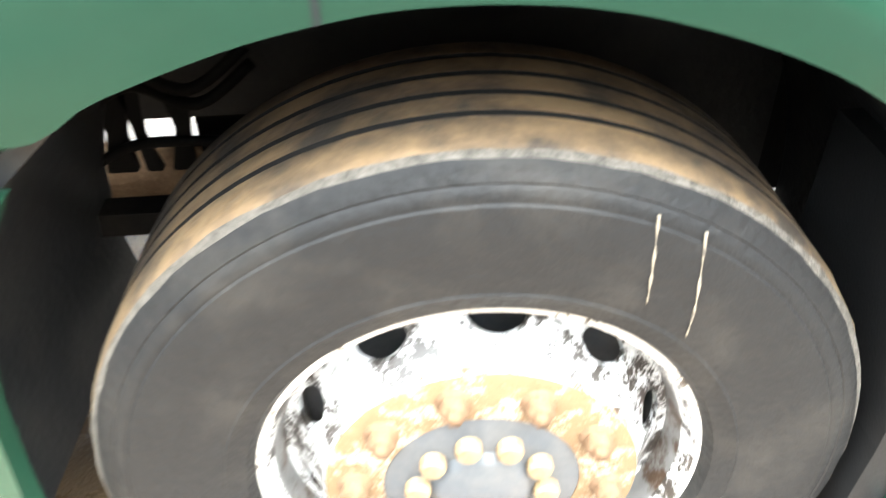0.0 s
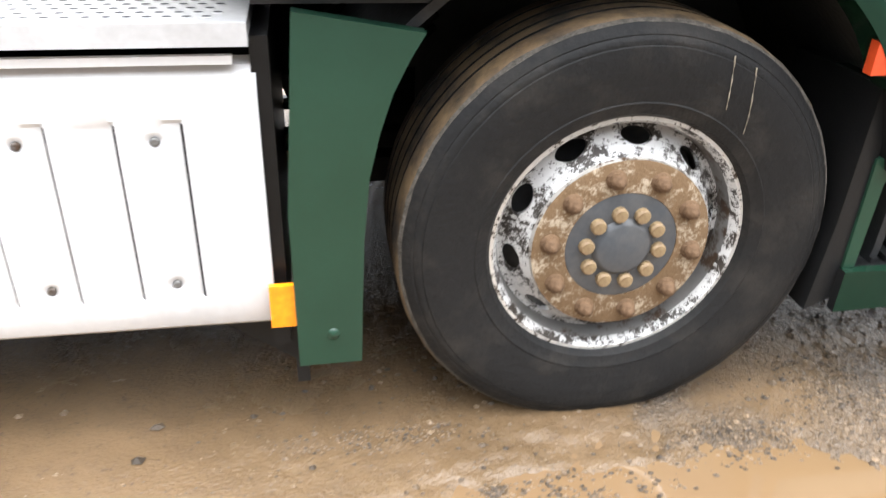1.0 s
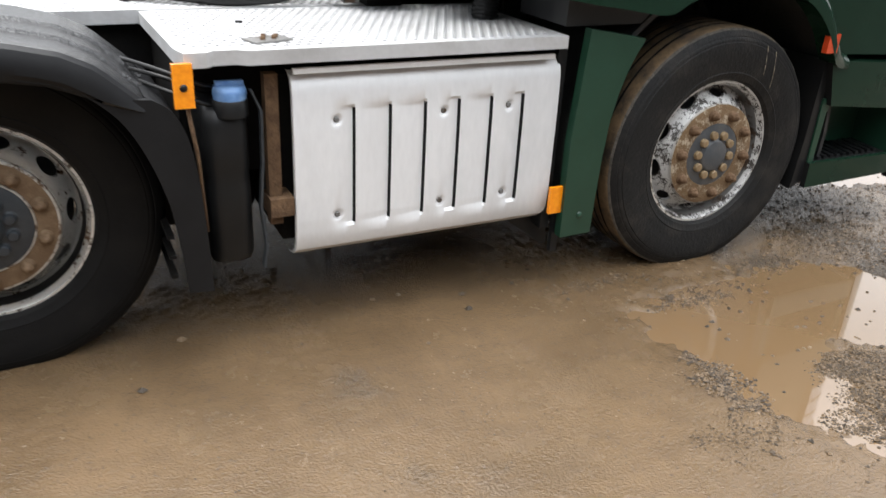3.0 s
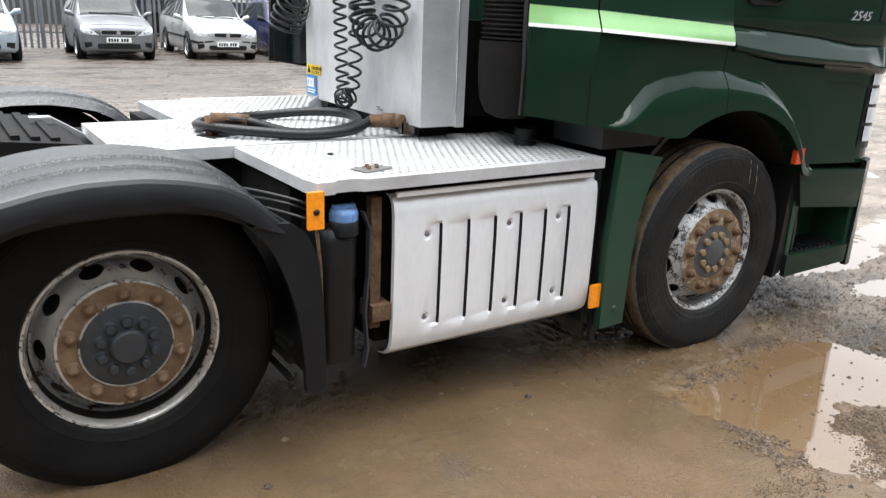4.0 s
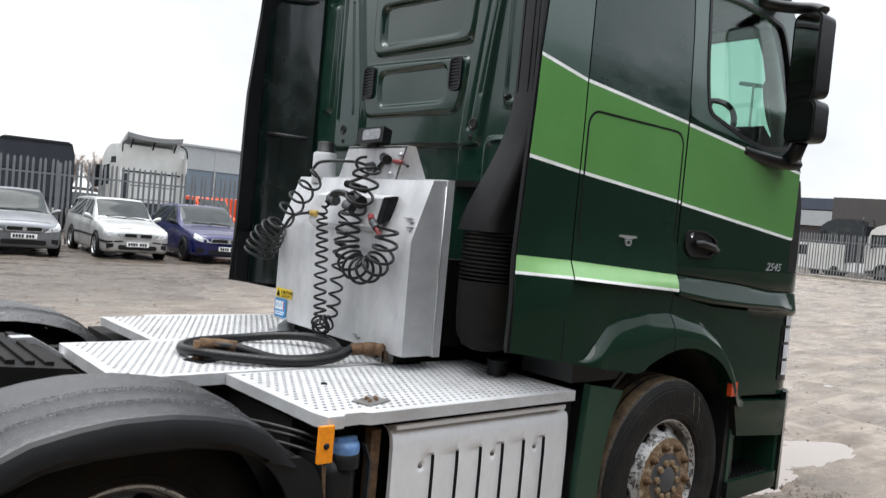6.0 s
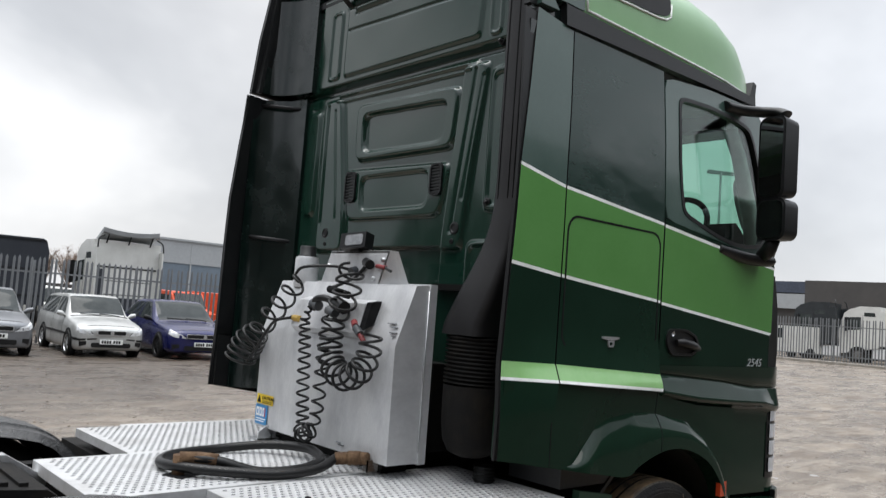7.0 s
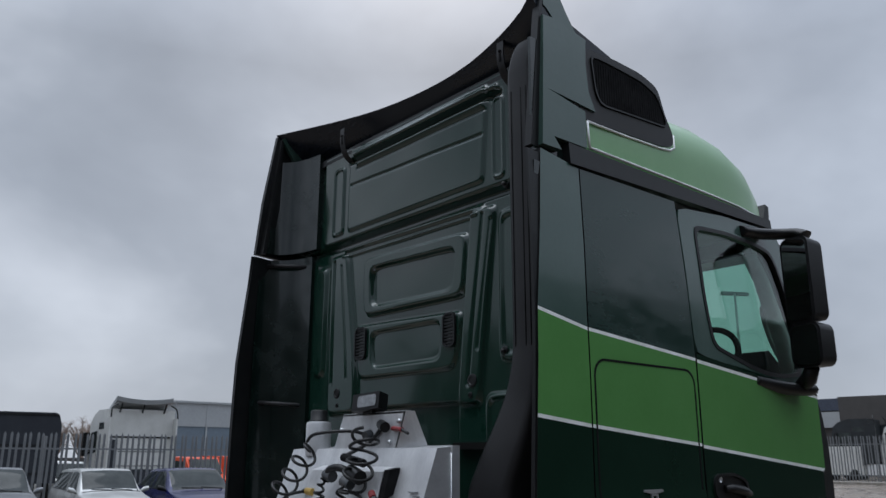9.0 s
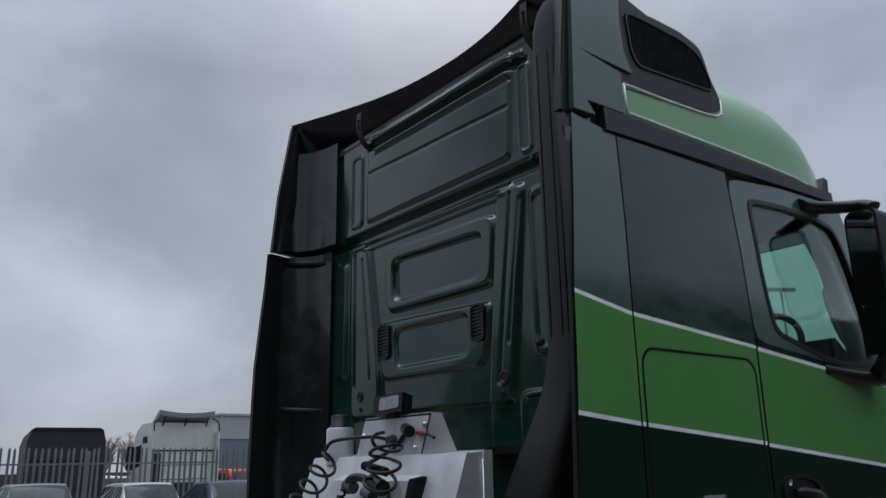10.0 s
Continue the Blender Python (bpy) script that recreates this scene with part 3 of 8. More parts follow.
def ring_panel(bm, outer, inner, s, mi, depth=0.035, n=4):
    """A side panel round an opening; outlines in x and z with the same number of points, resampled."""
    def sample(loop):
        m = 64
        P = [Vector((p[0], p[1], 0)) for p in loop]
        seg = [(P[(i + 1) % len(P)] - P[i]).length for i in range(len(P))]
        tot, out = sum(seg), []
        for k in range(m):
            d, i = tot * k / m, 0
            while d > seg[i]:
                d -= seg[i]
                i += 1
            p = P[i].lerp(P[(i + 1) % len(P)], d / seg[i])
            out.append((p.x, p.y))
        c = (sum(p[0] for p in out) / m, sum(p[1] for p in out) / m)
        return out, c
    o, _ = sample(outer)
    i_, c = sample(inner)

    def by_angle(loop, a):
        best = None
        for k in range(len(loop)):
            p, q = loop[k], loop[(k + 1) % len(loop)]
            pa, qa = math.atan2(p[1] - c[1], p[0] - c[0]), math.atan2(q[1] - c[1], q[0] - c[0])
            d1, d2 = (a - pa + math.pi) % (2 * math.pi) - math.pi, (qa - a + math.pi) % (2 * math.pi) - math.pi
            if d1 * d2 >= 0 and abs(d1) < 1 and abs(d2) < 1:
                t = abs(d1) / max(1e-9, abs(d1) + abs(d2))
                best = (lerp(p[0], q[0], t), lerp(p[1], q[1], t))
                break
        return best
    angs = [math.atan2(p[1] - c[1], p[0] - c[0]) for p in i_]
    oo = [by_angle(o, a) or o[k] for k, a in enumerate(angs)]
    rows = []
    for f, dp in ((0, depth), (0, 0), (0.33, 0), (0.66, 0), (1, 0), (1, depth)):
        rows.append([bm.verts.new((lerp(a[0], b[0], f), s * (cab_y(lerp(a[0], b[0], f), lerp(a[1], b[1], f)) - dp), lerp(a[1], b[1], f))) for a, b in zip(oo, i_)])
    m = len(i_)
    rows.append(rows[0])
    for r in range(len(rows) - 1):
        for k in range(m):
            bm.faces.new((rows[r][k], rows[r][(k + 1) % m], rows[r + 1][(k + 1) % m], rows[r + 1][k])).material_index = mi
    return i_


ARCH = [(p.x, p.y) for p in spline([(-1.23, 1.148, 0), (-0.93, 1.098, 0), (-0.66, 1.060, 0), (-0.43, 1.030, 0), (-0.34, 1.068, 0), (-0.20, 1.112, 0), (-0.06, 1.130, 0), (0.10, 1.113, 0), (0.28, 1.045, 0), (0.41, 0.935, 0), (0.50, 0.81, 0), (0.61, 0.79, 0)], 5)]
FLARE = [(-1.23, 1.165), (-0.93, 1.115), (-0.80, 1.095), (-0.765, 1.115), (-0.71, 1.170), (-0.66, 1.215), (-0.62, 1.25), (-0.54, 1.278), (-0.36, 1.300), (-0.16, 1.292), (0.12, 1.245), (0.27, 1.175), (0.38, 1.09), (0.48, 0.96), (0.54, 0.87), (0.61, 0.83)]


def cab_side(s):
    near = s < 0
    # side air deflector behind the cab
    bm = B()
    skin(bm, [-1.246, -1.243, -1.242, -1.238, -1.218, -1.217, -1.196, -1.195, -1.104] if near else [-1.235, -1.242, -1.242, -1.243, -1.242, -1.242, -1.238, -1.237, -1.195],
         [-0.937, -0.922, -0.920, -0.916, -0.912, -0.912, -0.910, -0.909, -0.868],
         [1.148, 1.452, 1.464, 1.525, 1.904, 1.918, 2.300, 2.314, 2.984 if near else 2.952], [1.105, 1.440, 1.452, 1.515, 1.874, 1.888, 2.248, 2.262, 2.950 if near else 2.925],
         [0, 2, 5, 0, 2, 1, 2, 3] if near else [6] * 8, s, 5, 0.03)
    d = part("side_deflector", bm, CAB_MATS, truck, "dark side air deflector with green band and white pinstripes", smooth=35)
    bm = B()
    skin(bm, [-1.258 if near else -1.248, -1.178 if near else -1.205], [-1.19, -1.07 if near else -1.12], [1.148, 2.968 if near else 2.952], [1.148, 2.960 if near else 2.952], [6], s, 2, 0.012, -0.006, rows=10)
    part("rubber_edge", bm, CAB_MATS, d, "black rubber trailing edge")
    bm = B()
    if near:
        # one panel with two wedge-shaped notches, its front edge following the intake housing
        prism(bm, [(-1.050, 3.619), (-0.964, 3.628), (-0.765, 3.598), (-0.772, 3.474), (-0.760, 3.345), (-0.716, 3.258), (-1.040, 3.274), (-0.790, 3.238), (-0.800, 3.060), (-1.015, 3.058), (-0.972, 3.008), (-1.090, 3.006)], "y", s * 1.145, s * 1.174)
        for v in bm.verts:
            v.co.y += s * 0.010 * (1 - smooth01(3.0, 3.28, v.co.z))
        u = part("upper_deflector", bm, "rwgrey", truck, "dark green upper deflector panel with notched joints", smooth=35)
        bm = B()
        prism(bm, [(-1.135, 3.000), (-1.085, 3.000), (-1.046, 3.62), (-1.018, 3.80), (-1.030, 3.86), (-1.066, 3.62)], "y", s * 1.120, s * 1.158)
        part("rubber_edge", bm, "black", u, "black rubber trailing edge")
        # Near-black plate that gives the notches their shade by colour.
        bm = B()
        prism(bm, [(-1.05, 2.96), (-0.70, 2.99), (-0.68, 3.28), (-1.05, 3.30)], "y", s * 1.10, s * 1.128)
        part("notch_shade_plate", bm, "cabin", u, "near-black plate painting the shade in the notches")
    else:
        skin(bm, [-1.188, -1.168, -1.095], [-0.80, -0.775, -0.74], [2.966, 3.30, 3.76], [2.94, 3.23, 3.52], [6, 6], s, 4, 0.03)
        prism(bm, [(-1.165, 2.966), (-1.14, 2.966), (-1.06, 3.735), (-1.08, 3.735)], "y", s * 1.10, s * 1.145, 6)
        part("upper_deflector", bm, CAB_MATS, truck, "dark green upper deflector panel", smooth=35)
    # sleeper side
    bm = B()
    skin(bm, [-0.914, -0.912, -0.908, -0.904, -0.904, -0.902, -0.901, -0.860], -0.148, [1.440, 1.452, 1.515, 1.874, 1.888, 2.248, 2.262, 2.950], [1.398, 1.412, 1.476, 1.812, 1.826, 2.186, 2.200, 2.955],
         [2, 5, 0, 2, 1, 2, 4], s, 8, 0.03)
    side = part("sleeper_side", bm, CAB_MATS, truck, "sleeper side panel with blacked-out window and green band", smooth=35)
    # storage hatch: groove ring and latch
    bm = B()
    o, i_ = rrect(-0.885, -0.168, 1.575, 2.145, 0.07), rrect(-0.876, -0.177, 1.584, 2.136, 0.064)
    ring_prism(bm, o, i_, "y", s * 1.225, s * 1.2335)
    h = part("hatch_seal", bm, "cabin", side, "black seal of a locker hatch")
    bm = B()
    prism(bm, [(-0.605, 1.632), (-0.56, 1.624), (-0.52, 1.624), (-0.475, 1.632), (-0.48, 1.640), (-0.60, 1.640)], "y", s * 1.228, s * 1.240)
    ring_prism(bm, [(-0.562, 1.622), (-0.518, 1.622), (-0.518, 1.605), (-0.526, 1.594), (-0.554, 1.594), (-0.562, 1.605)], [(-0.554, 1.616), (-0.526, 1.616), (-0.526, 1.607), (-0.531, 1.601), (-0.549, 1.601), (-0.554, 1.607)], "y", s * 1.228, s * 1.243)
    part("hatch_latch", bm, "steel", side, "small chrome hatch latch")
    # door
    bm = B()
    skin(bm, [-0.136] * 7, [1.00, 1.01, 1.03, 1.035, 1.04, 1.035, 1.03], [1.52, 1.806, 1.820, 2.180, 2.196, 2.21, 2.222], [1.52, 1.698, 1.712, 2.074, 2.088, 2.10, 2.11],
         [0, 2, 1, 2, 0, 0], s, 12, 0.035)
    outer = ((-0.137, 2.93), (-0.137, 2.6), (-0.137, 2.22), (0.2, 2.187), (0.6, 2.15), (1.04, 2.11), (1.01, 2.40), (0.93, 2.72), (0.86, 2.985), (0.3, 2.972))
    ring_panel(bm, outer[::-1], WINDOW[::-1], s, 3)
    door = part("door", bm, CAB_MATS, truck, "cab door, dark green over a light green band", smooth=35)
    bm = B()
    inner = [(0.44 + (x - 0.44) * 0.955, 2.52 + (z - 2.52) * 0.945) for x, z in WINDOW]
    n = len(WINDOW)
    a = [bm.verts.new((x, s * (cab_y(x, z) + 0.004), z)) for x, z in WINDOW]
    b = [bm.verts.new((x, s * (cab_y(x, z) + 0.004), z)) for x, z in inner]
    c = [bm.verts.new((x, s * (cab_y(x, z) - 0.03), z)) for x, z in inner]
    e = [bm.verts.new((x, s * (cab_y(x, z) - 0.03), z)) for x, z in WINDOW]
    for r0, r1 in ((a, b), (b, c), (c, e), (e, a)):
        for k in range(n):
            bm.faces.new((r0[k], r0[(k + 1) % n], r1[(k + 1) % n], r1[k]))
    part("window_seal", bm, "black", door, "black rubber window seal")
    bm = B()
    a = [bm.verts.new((x, s * (cab_y(x, z) - 0.012), z)) for x, z in inner]
    b = [bm.verts.new((x, s * (cab_y(x, z) - 0.017), z)) for x, z in inner]
    bm.faces.new(a), bm.faces.new(b[::-1])
    for k in range(n):
        bm.faces.new((a[k], a[(k + 1) % n], b[(k + 1) % n], b[k]))
    g = part("window_pane", bm, "glass", door, "green tinted side window")
    g.visible_shadow = False
    bm = B()
    oval = rounded([(-0.088, 1.655), (-0.062, 1.694), (0.085, 1.700), (0.195, 1.668), (0.220, 1.612), (0.165, 1.567), (-0.035, 1.567), (-0.080, 1.606)], 0.03, 4)
    cx, cz = 0.06, 1.633
    ring_prism(bm, oval, [(cx + (x - cx) * 0.86, cz + (z - cz) * 0.82) for x, z in oval], "y", s * 1.228, s * 1.243)
    prism(bm, [(cx + (x - cx) * 0.87, cz + (z - cz) * 0.83) for x, z in oval], "y", s * 1.228, s * 1.2345)
    hd = part("handle_recess", bm, "black", door, "black door handle recess")
    bm = B()
    tube(bm, [(0.0, s * 1.240, 1.630), (0.04, s * 1.256, 1.632), (0.13, s * 1.260, 1.620), (0.205, s * 1.244, 1.606)], [0.017, 0.021, 0.021, 0.015], 8)
    part("handle_grip", bm, "duct", door)
    bm = B()
    lathe(bm, [(0.0, 0.004), (0.014, 0.004), (0.014, 0.0)], 14, centre=(-0.030, s * 1.240, 1.672))
    part("lock", bm, "steel", door)
    if near:
        words("model_number", "2545", 0.062, "text", door, Matrix.Translation((0.745, -1.2345, 1.522)) @ Euler((radians(90), 0, radians(-1.5))).to_matrix().to_4x4() @ Matrix.Diagonal((1.3, 1, 1, 1)), "raised silver model number 2545", shear=0.3)
    # sill ledge and wheel arch panel
    def side_y(x, z, top, bot, flare):
        d = (flare - z) / max(0.02, flare - bot)
        lip = math.sin(0.5 * math.pi * max(0.0, min(1.0, d / 0.60))) * smooth01(-0.83, -0.72, x) * (1 - 0.5 * smooth01(0.45, 0.6, x))
        return 1.246 + 0.006 * smooth01(-1.25, -1.0, x) - 0.008 * smooth01(0.0, 1.0, (top - z) / max(0.02, top - flare)) * smooth01(-0.8, -0.62, x) + 0.045 * lip
    bm = B()
    nx = 84
    rings = []
    for i in range(nx + 1):
        x = lerp(-1.228, 0.60, i / nx)
        top = curve(((-1.23, 1.452), (-0.93, 1.438), (-0.14, 1.395), (0.0, 1.355), (0.2, 1.325), (0.6, 1.300)), x)
        bot, flare = curve(ARCH, x), curve(FLARE, x)
        row = []
        for z in [lerp(top, flare, f) for f in (0, 0.25, 0.5, 0.75, 0.97)] + [lerp(flare, bot, f) for f in (0, 0.08, 0.2, 0.35, 0.5, 0.65, 0.82, 1)]:
            row.append(bm.verts.new((x, s * side_y(x, z, top, bot, flare), z)))
        row.append(bm.verts.new((x, s * 1.20, bot + 0.004)))
        row.append(bm.verts.new((x, s * 1.20, top)))
        rings.append(row)
    for a, b in zip(rings, rings[1:]):
        for j in range(len(a)):
            k = (j + 1) % len(a)
            bm.faces.new((a[j], b[j], b[k], a[k]))
    bm.faces.new(rings[0]), bm.faces.new(rings[-1])
    for f in bm.faces:
        if not near and f.calc_center_median().x < -0.95:
            f.material_index = 1
    arch = part("wheel_arch_panel", bm, ["dgreen", "black"], truck, "dark green wheel arch panel with flared lip", smooth=32)
    for xg in (-0.935, -0.16):
        bm = B()
        top, bot, flare = curve(((-1.23, 1.452), (-0.93, 1.438), (-0.14, 1.395)), xg), curve(ARCH, xg), curve(FLARE, xg)
        gap = []
        for k in range(17):
            z = lerp(top, bot, k / 16)
            y = side_y(xg, z, top, bot, flare)
            gap.append([bm.verts.new((xg + dx, s * (y + dy), z)) for dx, dy in ((-0.0026, -0.01), (-0.0026, 0.0010), (0.0026, 0.0010), (0.0026, -0.01))])
        for a, b_ in zip(gap, gap[1:]):
            for k in range(4):
                bm.faces.new((a[k], a[(k + 1) % 4], b_[(k + 1) % 4], b_[k]))
        part("panel_gap", bm, "cabin", arch)
    # corner panel ahead of the arch
    bm = B()
    skin(bm, 0.598, [1.41, 1.38, 1.34], [0.84, 1.10, 1.295], [0.80, 1.08, 1.270], [0, 0], s, 20, 0.03, -0.024, inside=0)
    c = part("corner_panel", bm, CAB_MATS, truck, "dark green front corner panel", smooth=40)
    # sill: the door's foot, a groove, then a sloping ledge that drops towards the front
    bm = B()
    rows = []
    for i in range(49):
        x = lerp(-0.134, 1.32, i / 48)
        zb = curve(((-0.134, 1.482), (0.1, 1.468), (0.47, 1.445), (0.82, 1.412), (1.0, 1.408), (1.32, 1.400)), x)
        zc = curve(((-0.134, 1.400), (0.2, 1.362), (0.53, 1.342), (0.9, 1.328), (1.05, 1.302), (1.32, 1.285)), x)
        bow = 2.0 * max(0.0, x - 1.06) ** 2
        nip = 0.5 + 0.5 * smooth01(1.10, 0.90, x)
        prof = [(1.19, 1.519), (1.2345, 1.519), (1.2338, zb + 0.004), (1.231, zb), (1.226, zb - 0.002), (1.226, zb - 0.008), (1.236, zb - 0.010), (1.236 + 0.012 * nip, lerp(zb, zc, 0.40)),
                (1.236 + 0.027 * nip, lerp(zb, zc, 0.72)), (1.236 + 0.036 * nip, lerp(zb, zc, 0.92)), (1.236 + 0.040 * nip, zc), (1.236 + 0.038 * nip, zc - 0.010), (1.236 + 0.022 * nip, zc - 0.022), (1.238, zc - 0.032), (1.2315, zc - 0.048), (1.2315, zc - 0.10), (1.19, zc - 0.10)]
        rows.append([bm.verts.new((x, s * (y - bow), z)) for y, z in prof])
    for a, b in zip(rows, rows[1:]):
        for k in range(len(a)):
            m = (k + 1) % len(a)
            bm.faces.new((a[k], b[k], b[m], a[m]))
    bm.faces.new(rows[0]), bm.faces.new(rows[-1][::-1])
    part("sill_ledge", bm, "dgreen", c, "dark green sloping sill under the door", smooth=55)
    # Pale slats on black paint the bright ground seen through the lamp guard's gap.
    bm = B()
    for k in range(4):
        z = 0.93 + 0.095 * k
        skin(bm, 1.045, 1.19, [z, z + 0.078], [z - 0.004, z + 0.074], [7], s, 6, 0.012, -0.012)
    skin(bm, 1.02, 1.25, [0.90, 1.29], [0.88, 1.27], [6], s, 6, 0.02, -0.019)
    part("guard_gap_slats", bm, CAB_MATS + ["lens"], c, "pale slats standing in for bright ground through the lamp guard")
    bm = B()
    box(bm, 0.415, 0.475, s * 1.262, s * 1.288, 0.862, 0.935)
    bevelled(bm, 0.008)
    part("side_marker", bm, "marker", c, "red-orange side marker lamp")
    bm = B()
    prism(bm, rounded([(1.062, 1.42), (1.112, 1.404), (1.160, 1.480), (1.170, 1.60), (1.158, 1.86), (1.118, 2.02), (1.075, 2.07), (1.062, 1.75)], 0.02), "y", s * 1.175, s * 1.205)
    bevelled(bm, 0.010, 2)
    part("corner_vane", bm, "black", c, "black air vane on the front corner", smooth=40)
    # steps
    bm = B()
    skin(bm, [0.56, 0.50], [1.08, 1.10], [0.635, 0.825], [0.585, 0.785], [0], s, 8, 0.20, 0.012)
    st = part("step_panel", bm, CAB_MATS, truck, "dark green upper step panel", smooth=40)
    bm = B()
    box(bm, 0.50, 1.12, s * 0.98, s * 1.04, 0.27, 0.66)
    box(bm, 1.062, 1.10, s * 1.03, s * 1.238, 0.28, 0.66)
    prism(bm, [(0.535, 0.385), (0.565, 0.385), (0.572, 0.60), (0.60, 0.66), (0.535, 0.66)], "y", s * 1.03, s * 1.240)
    bevelled(bm, 0.008, 2)
    part("step_well", bm, "guardgreen", st, "dark green step well", smooth=40)
    bm = B()
    prism(bm, [(0.50, 0.82), (0.545, 0.82), (0.535, 0.30), (0.47, 0.27), (0.49, 0.5)], "y", s * 0.9, s * 1.232)
    part("step_side", bm, "black", st, "black arch end panel")
    bm = B()
    skin(bm, 0.53, 1.12, [0.275, 0.285, 0.385], [0.285, 0.295, 0.375], [0, 0], s, 8, 0.025, 0.008)
    part("step_riser", bm, CAB_MATS, st, "dark green lower step riser", smooth=40)
    bm = B()
    box(bm, 0.53, 1.10, s * 1.0, s * 1.228, 0.355, 0.378)
    for k in range(12):
        x = 0.575 + 0.041 * k
        prism(bm, [(x, s * 1.05), (x + 0.02, s * 1.05), (x - 0.010, s * 1.215), (x - 0.030, s * 1.215)], "z", 0.379, 0.392)
    part("step_tread", bm, "black", st, "black ribbed step tread")
    bm = B()
    skin(bm, [1.085, 1.10, 1.10], [1.41, 1.42, 1.42], [0.26, 0.55, 0.83], [0.24, 0.55, 0.81], [0, 0], s, 5, 0.03, 0.012)
    part("bumper_corner", bm, CAB_MATS, truck, "dark green bumper corner", smooth=40)
    # chassis guard behind the front wheel
    bm = B()
    edge = [(-0.480, 0.948), (-0.508, 0.903), (-0.541, 0.838), (-0.566, 0.763), (-0.588, 0.670), (-0.601, 0.535), (-0.607, 0.40), (-0.612, 0.238), (-0.748, 0.236), (-0.750, 0.6), (-0.720, 0.988)]
    prism(bm, edge[::-1], "y", s * 1.215, s * 1.252)
    bevelled(bm, 0.006)
    gd = part("chassis_guard", bm, "guardgreen", truck, "satin green panel behind the front wheel", smooth=40)
    bm = B()
    lathe(bm, [(0.0, -0.004), (0.010, -0.003), (0.014, 0.002)], 14, centre=(-0.672, s * 1.254, 0.315))
    part("guard_bolt", bm, "guardgreen", gd)
    bm = B()
    box(bm, -0.79, -0.44, s * 0.90, s * 1.20, 0.99, 1.085)
    bevelled(bm, 0.02)
    part("guard_bracket", bm, "satin", gd, "satin black plastic cover above the guard")
    # arch liner
    bm = B()
    n = 28
    pr = []
    for i in range(n + 1):
        a = radians(lerp(-12, 192, i / n))
        pr.append((-0.03 + 0.665 * math.cos(a), 0.47 + 0.66 * math.sin(a)))
    rows = [[bm.verts.new((x, s * y, z)) for x, z in pr] for y in (0.55, 1.205)] + [[bm.verts.new((-0.03 + (x + 0.03) * 1.03, s * y, 0.47 + (z - 0.47) * 1.03)) for x, z in pr] for y in (1.205, 0.55)]
    for k in range(4):
        a, b = rows[k], rows[(k + 1) % 4]
        for i in range(n):
            bm.faces.new((a[i], a[i + 1], b[i + 1], b[i]))
    ln = part("arch_liner", bm, "liner", truck, "black plastic wheel arch liner", smooth=50)
    bm = B()
    for i in range(26):
        a = radians(lerp(48, 128, i / 25))
        for j in range(7):
            y = 0.62 + 0.055 * j + (0.027 if i % 2 else 0)
            c, e1, e2 = Vector((-0.03 + 0.6625 * math.cos(a), s * y, 0.47 + 0.6575 * math.sin(a))), Vector((-math.sin(a), 0, math.cos(a))), Vector((0, 1, 0))
            bm.faces.new([bm.verts.new(c + 0.006 * (math.cos(q) * e1 + math.sin(q) * e2)) for q in (k * math.pi / 4 for k in range(8))])
    o = part("liner_perforation", bm, "cabin", ln, "rows of dark drain holes")
    tagged(o, kind="stuff")
    for x0, x1, z0 in ((0.30, 0.80, 0.46), (-0.25, 0.29, 0.90)):
        bm = B()
        box(bm, x0, x1, s * 0.535, s * 0.547, z0, 1.14)
        part("splash_plate", bm, "grime", ln, "mud-caked splash plate")
    for x, w, lean in ((-0.650, 0.030, 0.010), (-0.588, 0.016, -0.012), (-0.535, 0.022, 0.016)):
        bm = B()
        prism(bm, rounded([(x - w, 0.58), (x + w, 0.58), (x + w * 0.5 + lean, 0.655), (x + w * 1.2 + lean, 0.74), (x - w * 1.2 + lean, 0.74), (x - w * 0.6 + lean, 0.665)], 0.008), "y", s * 0.548, s * 0.562)
        part("line_bracket", bm, "grime", ln, "muddy pipe bracket")
    for dz, dy in ((0.0, 0.0), (0.035, 0.02), (-0.05, 0.03), (-0.09, 0.0), (0.07, 0.04)):
        bm = B()
        tube(bm, spline([(-0.70, s * (0.62 + dy), 0.80 + dz), (-0.58, s * (0.60 + dy), 0.86 + dz), (-0.46, s * (0.64 + dy), 0.84 + dz), (-0.36, s * (0.62 + dy), 0.90 + dz)], 6), 0.011, 6)
        part("air_line", bm, "grime", ln, "muddy black air line")
    for x in (-0.1, 0.06):
        bm = B()
        tube(bm, spline([(x, s * 0.75, 1.05), (x + 0.05, s * 0.78, 1.1), (x + 0.13, s * 0.78, 1.04), (x + 0.15, s * 0.74, 0.95)], 6), 0.014, 6)
        part("air_line", bm, "duct", ln, "dusty grey air line")
    # upper rail and roof band
    bm = B()
    skin(bm, -0.93, 0.80, [2.956, 3.050], [2.995, 3.045], [6], s, 12, 0.05, 0.012)
    part("roof_rail", bm, CAB_MATS, truck, "black roof edge rail", smooth=40)


for s in (-1, 1):
    cab_side(s)


